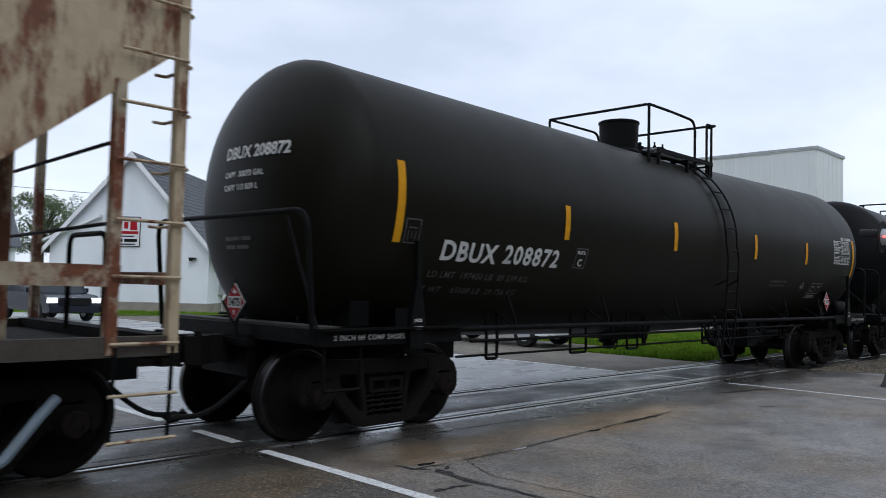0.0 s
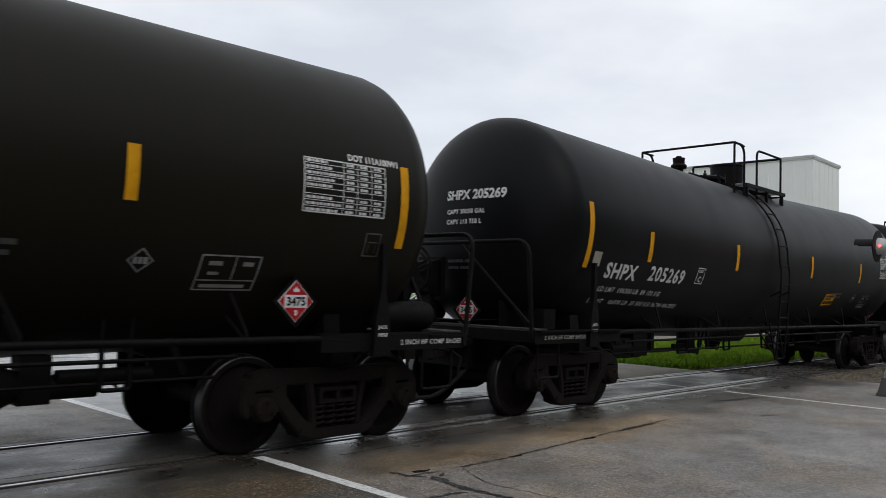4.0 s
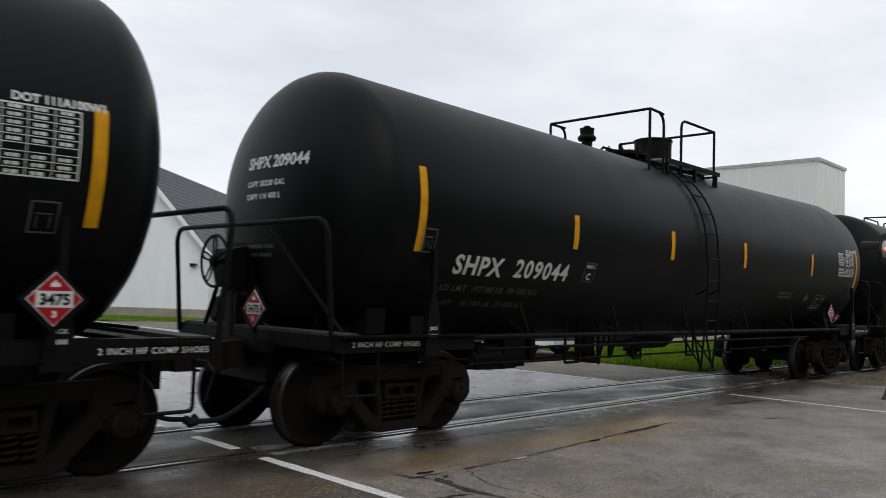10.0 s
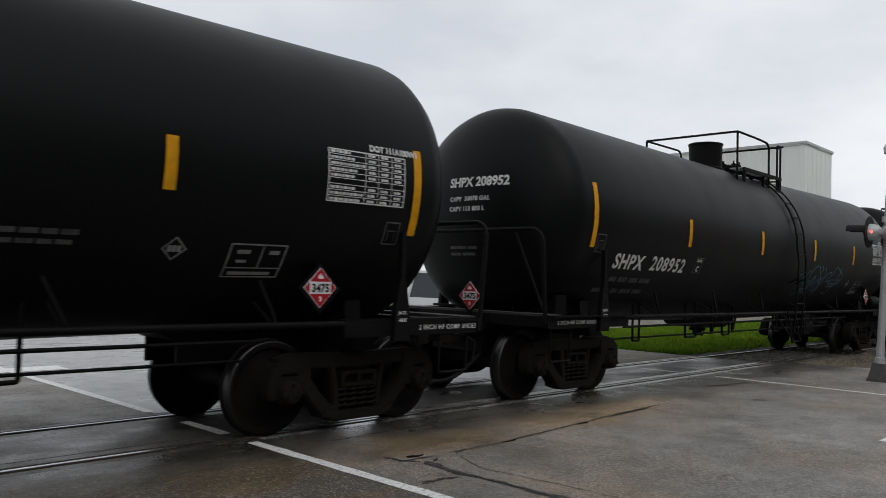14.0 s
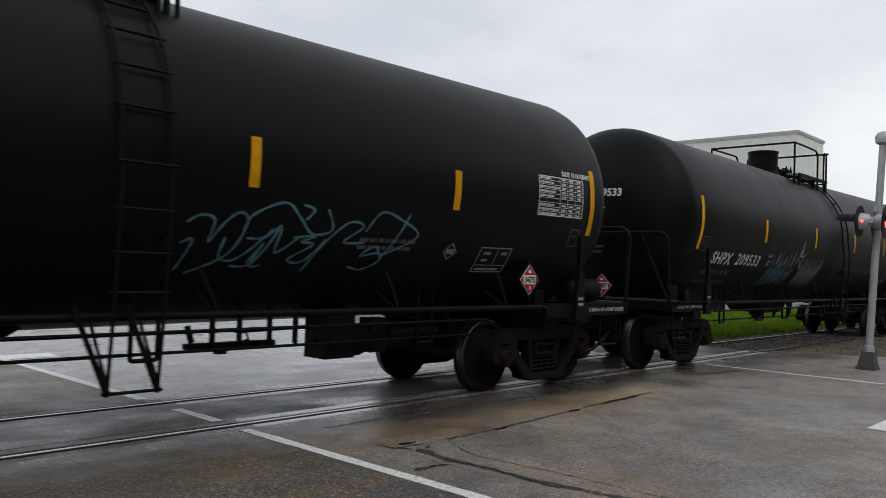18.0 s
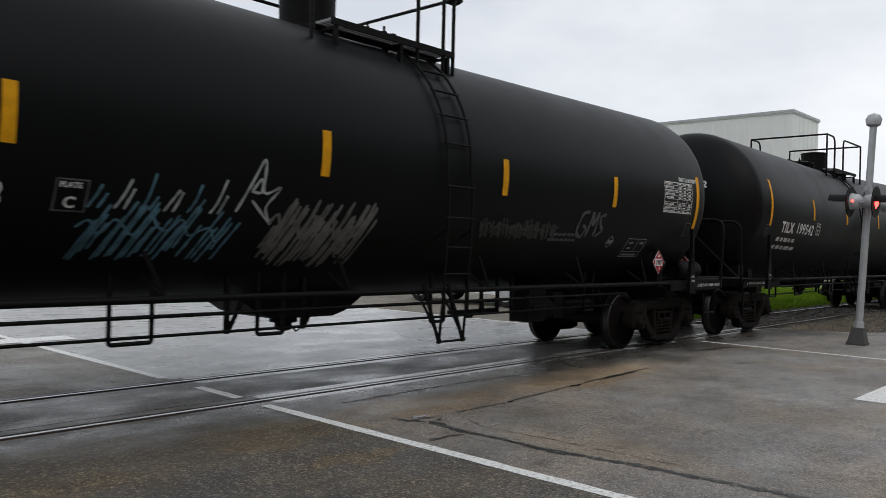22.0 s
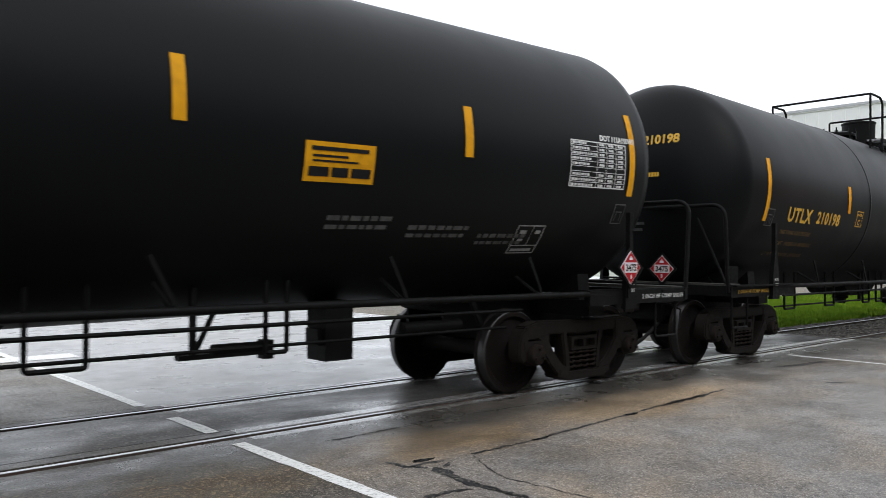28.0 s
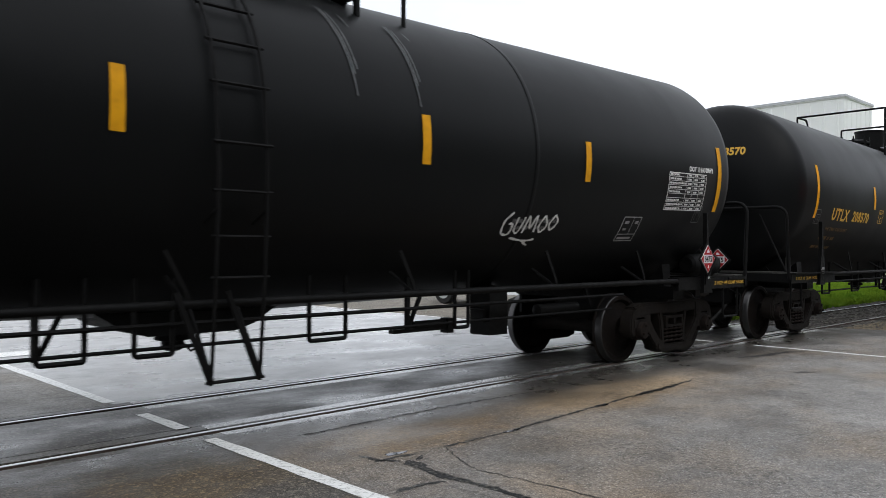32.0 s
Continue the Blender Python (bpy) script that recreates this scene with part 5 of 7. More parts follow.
EVEN = (-6.9, -4.0, -1.3, 1.4, 4.1, 6.9)
SPECS = [
    dict(label="olive-black tank car with white lettering and yellow stripes", sag=(2.503, 2.508, 2.4), outer=(2.82, 0.83), inner=(2.62, 0.43), olive=True, mark_z=1.86, mark=("DBUX", "208872"), stripes=(-6.87, -4.03, -1.24, 1.67, 4.1, 6.9), weights=("LD LMT  197400 LB  89 539 KG", "LT WT    65600 LB  29 756 KG"), capacity=("CAPY  30073 GAL", "CAPY 113 839 L"), brake=1, top="A", ladder=0.57, un="3475", x=0.0),
    dict(label="black tank car with white lettering and a tan label", sag=(2.57, 2.56, 2.393), outer=(2.83, 0.88), inner=(2.55, 0.44), half=(7.08, 7.06), mark_z=1.86, mark=("SHPX", "205269"), stripes=(-6.94, -5.37, -2.43, 1.13, 4.25, 6.88), weights=("LD LMT  196200 LB  89 100 KG", "LT WT    66800 LB  30 300 KG  NEW 08-2002"), capacity=("CAPY 30050 GAL", "CAPY 113 750 L"), brake=-1, top="B", ladder=-0.53, un="3475", crisp=True, label_tan=True, yellow_sign=(2.36, 1.56, 0.62, 0.29), box=(4.93, 1.53, 0.56), table_x=5.76, placard=(6.62, 1.44), end_shift=(0.22, 0.0), weights_dx=0.1, mark_x=-6.42, gap=1.17, plate_dx=2.62, x=17.22),
    dict(label="black tank car with white lettering and a front brake wheel", sag=(2.51, 2.545, 2.435), outer=(2.88, 0.89), inner=(2.63, 0.43), mark=("SHPX", "209044"), stripes=(-6.8, -4.08, -1.58, 0.96, 4.12, 6.82), weights=("LD LMT  197300 LB  89 500 KG", "LT WT    65700 LB  29 800 KG"), capacity=("CAPY 30220 GAL", "CAPY 114 400 L"), brake=-1, top="B", ladder=-0.4, half=(7.04, 7.05), un="3475", x=34.2),
    dict(label="black tank car with blue graffiti beside its ladder", sag=(2.533, 2.533, 2.452), outer=(2.93, 0.88), inner=(2.635, 0.435), mark=("SHPX", "208952"), stripes=(-6.87, -4.12, -1.22, 1.57, 4.17, 6.87), weights=(5, 5), capacity=("CAPY  30070 GAL", "CAPY 113 800 L"), brake=1, top="A", ladder=0.57, un="3475", x=51.26),
    dict(label="black tank car with pale and blue graffiti along its side", sag=(2.593, 2.563, 2.51), outer=(2.91, 0.91), inner=(2.69, 0.44), mark=("SHPX", "209533"), stripes=(-6.9, -4.12, -1.3, 1.48, 4.06, 6.76), table_x=5.56, weights=(5, 5), capacity=("CAPY  30100 GAL", "CAPY 113 900 L"), brake=1, top="A", ladder=0.57, half=(7.13, 6.96), head_y=0.5, un="1987", x=68.43),
    dict(label="black tank car with a yellow warning panel near its rear", sag=(2.613, 2.613, 2.458), mark=("TILX", "199542"), stripes=(-6.58, -4.02, -1.57, 1.29, 4.07, 6.66), weights=(5, 5), capacity=(3, 3, 3), brake=-1, top="C", ladder=-0.3, un="3475", crisp=True, mark_x=-5.91, mark_z=2.12, gap=0.88, plate_dx=2.12, head_z=2.95, half=(7.03, 6.9), table_x=5.55, box=(4.95, 1.55, 0.42), ring=False, outer=(3.15, 0.95), inner=(2.9, 0.475), trucks=(-6.52, 6.34), front_placard=-0.35, yellow_sign=(2.31, 2.09, 0.68, 0.32), placard=(6.62, 1.4), notes=3, x=85.19),
    dict(label="black tank car with gold lettering and a small white tag", sag=(2.613, 2.613, 2.458), outer=(2.96, 0.91), inner=(2.735, 0.45), gold=True, mark=("UTLX", "210198"), stripes=(-6.82, -3.91, -1.44, 1.36, 3.86, 6.98), weights=("THE TANK CAR PEOPLE", "LD LMT  197200 LB  89 450 KG", "LT WT    65800 LB  29 650 KG"), capacity=(2, 2, 4, 1, 3), brake=1, top="C", ladder=-0.55, un="3475", x=102.08, mark_x=-6.12, mark_z=2.09, plate_dx=2.57, seams=(-2.98, 2.95), box=(4.8, 1.63, 0.4), table_x=5.62, half=(7.3, 7.19), head_z=3.17, front_placard=-0.5, trucks=(-6.74, 6.5), placard=(6.62, 1.4), gap=1.02),
    dict(label="black tank car with gold lettering behind the tagged one", sag=(2.613, 2.613, 2.458), outer=(3.0, 0.92), inner=(2.79, 0.45), gold=True, mark=("UTLX", "208570"), stripes=(-6.82, -3.91, -1.34, 1.36, 3.86, 6.96), weights=("THE TANK CAR PEOPLE", 4, 4), capacity=(3, 2), brake=1, top="C", ladder=-0.6, half=(7.28, 7.19), head_z=3.17, un="3475", x=119.50, mark_x=-6.05, mark_z=2.09, gap=1.02),
    dict(label="black tank car at the tail of the row", mark=("SHPX", ""), stripes=EVEN, weights=(5, 5), capacity=(3, 3), brake=1, top="A", ladder=0.57, un="3475", x=136.72),
    dict(label="black tank car far down the row", mark=("SHPX", ""), stripes=EVEN, weights=(5, 5), capacity=(3, 3), brake=1, top="A", ladder=0.57, un="3475", x=153.72),
]
for k_car, spec_car in enumerate(SPECS):
    tank_car(k_car, spec_car)


# ---- the covered hopper ahead of the tank cars (its rear end is at x = -8.7) ----
def hopper_car():
    car = thing("hopper_car", "cream covered hopper car streaked with rust", "hopper car", "", (-PITCH, 0, 0))
    CARS.append((car, -PITCH))
    side = [(-7.6, 3.37), (-6.4, 2.36), (-4.9, 1.2), (4.9, 1.2), (6.41, 2.36), (7.68, 3.4), (7.68, 4.15), (-7.6, 4.15)]
    part("body", Geo().prism(side, -1.52, 1.52), M_CREAM, car, "cream steel body with rust streaks")
    part("roof", Geo().prism([(-1.52, 4.15), (-1.3, 4.3), (0, 4.4), (1.3, 4.3), (1.52, 4.15)], -7.6, 7.68, "x"), M_CREAM, car)
    for x in (-4, -1.5, 1.0, 3.5, 6.0):
        part("side_rib", Geo().box(x - 0.05, x + 0.05, -1.57, -1.52, 1.25 if abs(x) < 5 else 2.1, 4.15), M_CREAM, car)
    for e in (-1, 1):
        part("side_sill", Geo().box(-7.7, 7.68, e * 1.5 - 0.05, e * 1.5 + 0.05, 0.98, 1.13), M_GRIME, car)
    part("end_sill", Geo().box(7.5, 7.7, -1.45, 1.45, 0.95, 1.14), M_CAST, car)
    part("end_floor", Geo().box(6.3, 7.5, -1.45, 1.45, 1.0, 1.05), M_CAST, car)
    part("waist_beam", Geo().box(5.3, 7.22, -1.56, -1.46, 1.5, 1.66), M_RUSTED, car, "rust-blotched cream beam")
    part("end_beam", Geo().box(7.58, 7.68, -1.46, 1.46, 1.52, 1.62), M_RUSTED, car)
    for x, y, z1 in ((7.17, -1.52, 3.05), (7.65, -1.52, 4.12), (7.65, 1.5, 4.12), (6.95, 1.5, 2.9), (6.95, 0.3, 2.8), (6.7, -0.6, 2.6)):
        part("end_post", Geo().box(x - 0.04, x + 0.04, y - 0.045, y + 0.045, 1.0 if y == -1.52 else 1.05, z1), M_RUSTED if x < 7.6 or y > 0 else M_CREAM, car, "rusty cream corner post")
    for z in (0.36, 0.7, 1.08, 1.58, 2.0, 2.45, 2.88, 3.28, 3.7):
        part("rung", Geo().tube([(7.15, -1.59, z), (7.68, -1.59, z)], 0.014, 6), M_CREAM, car)
        if z > 1.7:
            part("end_rung", Geo().tube(hoop((7.68, -1.45, z), (7.78, -1.45, z), (7.78, -1.0, z), (7.68, -1.0, z), 0.03), 0.014, 6), M_CREAM, car)
    for x in (7.2, 7.65):
        part("step_rod", Geo().tube([(x, -1.56, 1.05), (x - 0.02, -1.56, 0.34)], 0.016, 6), M_STEEL_BLACK, car, "thin black step hanger")
    for z in (1.98, 2.6):
        part("cross_rod", Geo().tube([(7.2, -1.45, z), (7.2, 1.45, z - 0.05)], 0.016, 6), M_STEEL_BLACK, car)
    part("rail_hoop", Geo().tube(hoop((7.5, 0.2, 1.1), (7.5, 0.2, 1.95), (7.5, -0.6, 1.95), (7.5, -0.6, 1.1), 0.12), 0.024, 8), M_STEEL_BLACK, car)
    part("draft_sill", Geo().box(5.2, 7.95, -0.33, 0.33, 0.66, 1.0), M_STEEL_BLACK, car)
    part("coupler", coupler_geo, M_CAST, car, "rusty cast knuckle coupler", pose(7.88, 0, 0.88), "coupler")
    part("air_hose", hose_geo, M_HOSE, car, "black rubber air hose", pose(7.78, 0.1, 0.75), "air_hose")
    for s in (-1, 1):
        truck(car, s * 6.23, WHEELSETS)
    part("grey_lever", Geo().tube([(6.3, -1.28, 0.1), (6.58, -1.28, 0.28), (6.8, -1.28, 0.56), (6.92, -1.26, 0.68)], 0.04, 8), M_BLUEGREY, car, "grey painted pipe")
    return car


hopper_car()

# graffiti on three of the cars
FOURTH, FIFTH, SEVENTH = CARS[3][0], CARS[4][0], CARS[6][0]
SAG[:] = SPECS[3]["sag"]
scrawl(FOURTH, 1.0, 1.45, [[(0.03, 0.03), (0.07, 0.18), (0.1, 0.35), (0.0, 0.31)], [(0.01, 0.5), (0.13, 0.57), (0.26, 0.53), (0.25, 0.33), (0.35, 0.5), (0.48, 0.61), (0.58, 0.53), (0.47, 0.21), (0.14, 0.0)]], M_GRAFFITI_BLUE, 0.024, label="pale blue sprayed outline letters")
scrawl(FOURTH, 1.0, 1.45, [[(0.4, 0.38), (0.4, 0.18), (0.58, 0.17), (0.86, 0.48)], [(0.56, 0.43), (0.62, 0.6), (0.93, 0.73), (1.12, 0.6), (1.3, 0.45), (1.52, 0.5), (1.42, 0.7)], [(0.54, 0.09), (0.75, 0.12), (0.94, 0.5), (0.95, 0.24), (1.17, 0.42)], [(0.61, 0.38), (0.78, 0.39), (0.94, 0.52)], [(0.7, 0.12), (0.8, 0.34), (0.74, 0.1), (0.85, 0.1)]], M_GRAFFITI_BLUE, 0.024, label="pale blue sprayed outline letters")
scrawl(FOURTH, 2.1, 1.45, [[(0.03, 0.74), (0.16, 0.7), (0.09, 0.6)], [(0.0, 0.42), (0.26, 0.45), (0.1, 0.38), (0.25, 0.36), (0.02, 0.19), (0.2, 0.17), (0.38, 0.42)], [(0.23, 0.05), (0.36, 0.36), (0.6, 0.6), (0.8, 0.57), (0.6, 0.4), (0.87, 0.4)], [(0.84, 0.52), (1.0, 0.73), (1.28, 0.67), (1.58, 0.5), (1.13, 0.25)], [(1.4, 0.74), (1.18, 0.28), (1.04, 0.37), (0.88, 0.25), (1.1, 0.29), (1.16, 0.2), (0.97, 0.08), (0.78, 0.12)]], M_GRAFFITI_BLUE, 0.024, label="pale blue sprayed outline letters")
rs = random.Random(11)
SAG[:] = SPECS[4]["sag"]
g_head = Geo()
for i in range(9):
    a, tall = 0.055 * i, rs.uniform(0.55, 0.8)
    line = [(a - 0.1 + 0.16 * (q / 5) ** 2 + rs.uniform(-0.01, 0.01), 0.1 + tall * q / 5) for q in range(6)]
    pts = [on_head(1.32, 2.25, 7.13)((u, v)) for u, v in line]
    g_head.tube([Vector(p) for p in pts], 0.009, 5)
for i in range(3):
    pts = [on_head(1.32, 2.25, 7.13)((0.02 + 0.14 * i + 0.08 * math.cos(0.7 * q), 0.22 + 0.1 * math.sin(0.7 * q))) for q in range(8)]
    g_head.tube([Vector(p) for p in pts], 0.009, 5)
part("graffiti", g_head, M_GRAFFITI_PALE, FIFTH, "blue and white sprayed scribble on the tank head")
def hatch(x0, z0, w, h, n, mat_g, width, lean, label):
    """Fringed spray work: many slanted strokes of uneven length under a ragged upper line."""
    strokes = []
    for i in range(n):
        a = w * (i + rs.uniform(-0.3, 0.3)) / n
        t0, t1 = h * rs.uniform(0.0, 0.3), h * rs.uniform(0.6, 1.0)
        strokes.append([(a, t0), (a + lean * (t1 - t0) * 0.4, (t0 + t1) / 2), (a + lean * (t1 - t0), t1)])
    line = [(w * i / 14, h * (0.62 + 0.13 * math.sin(2.3 * i) + rs.uniform(-0.06, 0.06))) for i in range(15)]
    strokes.append(line)
    scrawl(FIFTH, x0, z0, strokes, mat_g, width, label=label)


hatch(-3.55, 1.42, 1.35, 0.62, 26, M_GRAFFITI_BLUE, 0.022, 0.35, "blue sprayed fringe of slanted lines")
for i in range(6):
    scrawl(FIFTH, -3.5 + 0.21 * i, 1.84, [[(0.0, 0.0), (0.05, 0.1), (0.09 + 0.02 * (i % 2), 0.2 + 0.06 * (i % 3))], [(0.08, 0.0), (0.14, 0.13 + 0.05 * (i % 2))]], M_GRAFFITI_PALE if i % 2 else M_GRAFFITI_BLUE, 0.02, label="pale blue sprayed spike")
scrawl(FIFTH, -2.2, 1.87, [[(0, 0), (0.1, 0.26), (0.22, 0.5), (0.25, 0.2), (0.42, 0.26), (0.3, 0.06), (0.4, -0.1), (0.14, 0.12)], [(0.12, 0.2), (0.2, 0.32), (0.22, 0.2), (0.12, 0.2)]], M_GRAFFITI_PALE, 0.024, label="pale sprayed star")
hatch(-1.82, 1.38, 1.15, 0.82, 52, M_GRAFFITI_DULL, 0.03, 0.3, "dull grey sprayed fuzz")
hatch(1.2, 1.72, 1.6, 0.3, 44, M_GRAFFITI_FAINT, 0.026, -0.3, "faint grey sprayed scribble")
scrawl(FIFTH, 3.26, 1.78, [[(0.2, 0.4), (0.04, 0.36), (0.0, 0.12), (0.14, 0.02), (0.2, 0.16), (0.1, 0.2)], [(0.26, 0.02), (0.3, 0.4), (0.36, 0.2), (0.44, 0.4), (0.46, 0.04)], [(0.64, 0.38), (0.52, 0.34), (0.56, 0.22), (0.64, 0.14), (0.52, 0.04)]], M_FADED, 0.045, label="pale sprayed letters")
SAG[:] = SPECS[6]["sag"]
scrawl(SEVENTH, 2.6, 1.64, [[(0.12, 0.3), (0.02, 0.2), (0.03, 0.06), (0.14, 0.05), (0.16, 0.16), (0.1, 0.17)], [(0.22, 0.25), (0.21, 0.1), (0.28, 0.07), (0.33, 0.25)], [(0.36, 0.06), (0.4, 0.26), (0.46, 0.12), (0.52, 0.27), (0.55, 0.07)], [(0.66, 0.27), (0.6, 0.15), (0.66, 0.07), (0.73, 0.16), (0.66, 0.27)],
                            [(0.83, 0.28), (0.77, 0.17), (0.83, 0.1), (0.9, 0.2), (0.83, 0.28)], [(0.2, 0.0), (0.45, -0.04), (0.62, -0.02)], [(0.45, -0.06), (0.55, -0.1)]], M_WHITE, 0.026, label="small white sprayed tag")
for x0, dz in ((0.5, 0.0), (1.22, 0.08)):
    scrawl(SEVENTH, x0, 2.9, [[(0.0, 0.9 - dz), (0.04, 0.62), (0.07, 0.3), (0.09, -0.1)], [(0.07, 0.86 - dz), (0.12, 0.5), (0.14, 0.15)], [(0.2, 0.84 - dz), (0.24, 0.66)], [(0.03, 0.9 - dz), (0.08, 0.5), (0.105, 0.1)]], M_SPILL, 0.016, "spill_streak", "dried pale spill streak")
scrawl(SEVENTH, -1.15, 3.3, [[(0.0, 0.5), (0.04, 0.25), (0.06, 0.05)], [(0.1, 0.48), (0.14, 0.25)]], M_SPILL, 0.02, "spill_streak", "dried pale spill streak")

# ---- ground and crossing ----


def slab(name, poly, z, thick, material, label, parent=None, kind="structure"):
    """A flat piece of ground with its own edges, top at z."""
    g = Geo().prism(poly, z - thick, z, "z")
    ob = part(name, g, material, parent, label)
    return tagged(ob, label, name.replace("_", " ") if parent is None else "", kind=kind if parent is None else "")


ROAD_L, ROAD_R = 4.2, 13.55
ground = Geo()
far_r = 3000
ground.add([(-far_r, -far_r, -0.06), (far_r, -far_r, -0.06), (far_r, far_r, -0.06), (-far_r, far_r, -0.06)], [(0, 1, 2, 3)])
tagged(part("ground", ground, M_SOIL), "grassy ground reaching to the horizon", "ground", kind="structure")
NEAR, FAR = -0.96, 0.96
slab("road", [(ROAD_L, -60), (ROAD_R, -60), (ROAD_R, NEAR), (ROAD_L, NEAR)], 0.0, 0.12, M_ROAD, "worn damp asphalt road before the crossing")
slab("road", [(ROAD_L, FAR), (ROAD_R, FAR), (ROAD_R, 90), (ROAD_L, 90)], 0.0, 0.12, M_FARROAD, "pale wet asphalt road beyond the crossing")
slab("pavement", [(-40, -60), (ROAD_L - 0.002, -60), (ROAD_L - 0.002, NEAR), (-40, NEAR)], 0.0, 0.12, M_SHOULDER, "brown-stained asphalt shoulder beside the road")
slab("pavement", [(ROAD_R + 0.002, -60), (60, -60), (60, -5.6), (19.9, -3.6), (18.3, -2.7), (17.75, -1.8), (17.6, NEAR), (ROAD_R + 0.002, NEAR)], 0.0, 0.12, M_ROAD, "worn asphalt apron beside the road")
slab("pavement", [(-40, FAR), (ROAD_L - 0.002, FAR), (ROAD_L - 0.002, 90), (-60, 90)], 0.0, 0.12, M_FARLOT, "grey asphalt lot beside the far road")
slab("pavement", [(ROAD_R + 0.002, FAR), (17.1, FAR), (17.1, 4.75), (19.4, 4.9), (19.6, 7.9), (40, 8.2), (60, 8.0), (60, 26), (ROAD_R + 0.002, 26)], 0.0, 0.12, M_DIRT, "pale gravel lot beyond the grass")
# strips between and beside the rails
CROSS_L, CROSS_R = -40.0, 17.0
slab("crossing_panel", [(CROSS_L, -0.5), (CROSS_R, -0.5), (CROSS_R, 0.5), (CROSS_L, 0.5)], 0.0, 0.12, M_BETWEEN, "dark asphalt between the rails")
EDGE = 4.35
for y0, y1 in ((NEAR, -0.84), (-0.66, -0.5), (0.5, 0.66), (0.84, FAR)):
    slab("crossing_strip", [(EDGE, y0 + 0.003), (CROSS_R, y0 + 0.003), (CROSS_R, y1 - 0.003), (EDGE, y1 - 0.003)], 0.0, 0.12, M_CONCRETE, "grey worn crossing edge strip along the rail")
    slab("crossing_strip", [(CROSS_L, y0 + 0.003), (EDGE - 0.004, y0 + 0.003), (EDGE - 0.004, y1 - 0.003), (CROSS_L, y1 - 0.003)], -0.002, 0.12, M_DARKSTRIP, "dark asphalt strip along the rail")


def rail_geo():
    prof = [(-0.036, 0.0), (0.036, 0.0), (0.036, -0.03), (0.009, -0.045), (0.009, -0.12), (-0.009, -0.12), (-0.009, -0.045), (-0.036, -0.03)]
    return Geo().prism(prof, -140, 260, "x")


for s in (-1, 1):
    rail = tagged(part("rail", rail_geo, M_RAILSIDE, m=pose(0, s * 0.755, 0.0), key="rail"), "rusty steel rail with a bright running surface", "rail", "two rails of the track", "structure")
    part("rail_head", lambda: Geo().box(-140, 260, -0.024, 0.02, 0.001, 0.004), M_RAIL, rail, "polished running surface", key="rail_head")

# ballast bed and ties beyond the crossing
slab("ballast_bed", [(CROSS_R, -1.04), (260, -1.04), (260, 2.0), (CROSS_R, 2.0)], -0.045, 0.1, M_BALLAST, "dark ballast bed under the track")
tie_mesh = Geo().box(-0.11, 0.11, -1.3, 1.3, -0.2, -0.03).mesh("tie")
tie_mesh.materials.append(painted("tie_wood", (0.03, 0.025, 0.02), 0.9, (0.07, 0.06, 0.05), 0.5, 6))
bed = thing("track_bed", "creosoted wooden ties under the rails", "ties")
for i in range(90):
    part("tie", tie_mesh, None, bed, m=pose(CROSS_R + 0.4 + 0.52 * i, 0, 0, 0, 0, random.Random(i).uniform(-1, 1)))


def stones(name, n, region, size, seed, label, material):
    rr = np.random.default_rng(seed)
    v, f = [], []
    for i in range(n):
        x, y, z = region(rr)
        s = size * rr.uniform(0.5, 1.3)
        o = len(v)
        base = np.array([(1, 0, 0), (0, 1, 0), (-1, 0, 0), (0, -1, 0), (0, 0, 0.8), (0, 0, -0.6)]) * s * rr.uniform(0.6, 1.2, (6, 3))
        a = rr.uniform(0, 6.28)
        c, sn = math.cos(a), math.sin(a)
        for p in base:
            v.append((x + p[0] * c - p[1] * sn, y + p[0] * sn + p[1] * c, z + p[2]))
        f += [(o, o + 1, o + 4), (o + 1, o + 2, o + 4), (o + 2, o + 3, o + 4), (o + 3, o, o + 4), (o + 1, o, o + 5), (o + 2, o + 1, o + 5), (o + 3, o + 2, o + 5), (o, o + 3, o + 5)]
    me = bpy.data.meshes.new(name)
    me.from_pydata(v, [], f)
    me.materials.append(material)
    return tagged(new(name, me), label, "gravel", kind="stuff")


def bed_region(r):
    x = CROSS_R + 0.05 + 28 * r.random() ** 1.6
    y = r.uniform(-2.2, 2.1)
    return x, y, -0.04


stones("ballast", 9000, bed_region, 0.035, 3, "grey crushed ballast stones along the track", M_STONE)


def verge_region(r):
    x = 17.7 + 12 * r.random() ** 1.3
    low = -1.75 - 0.85 * min(x - 17.7, 2.1) - 0.06 * max(0.0, x - 19.8)
    return x, r.uniform(low, -1.1), -0.012


stones("gravel", 5200, verge_region, 0.022, 4, "tan and grey gravel beside the signal post", M_GRAVEL)
slab("verge", [(17.62, -1.05), (17.77, -1.85), (18.32, -2.75), (19.92, -3.65), (60, -5.65), (60, -1.05)], -0.02, 0.04, M_BALLAST, "tan gravel verge round the signal post")

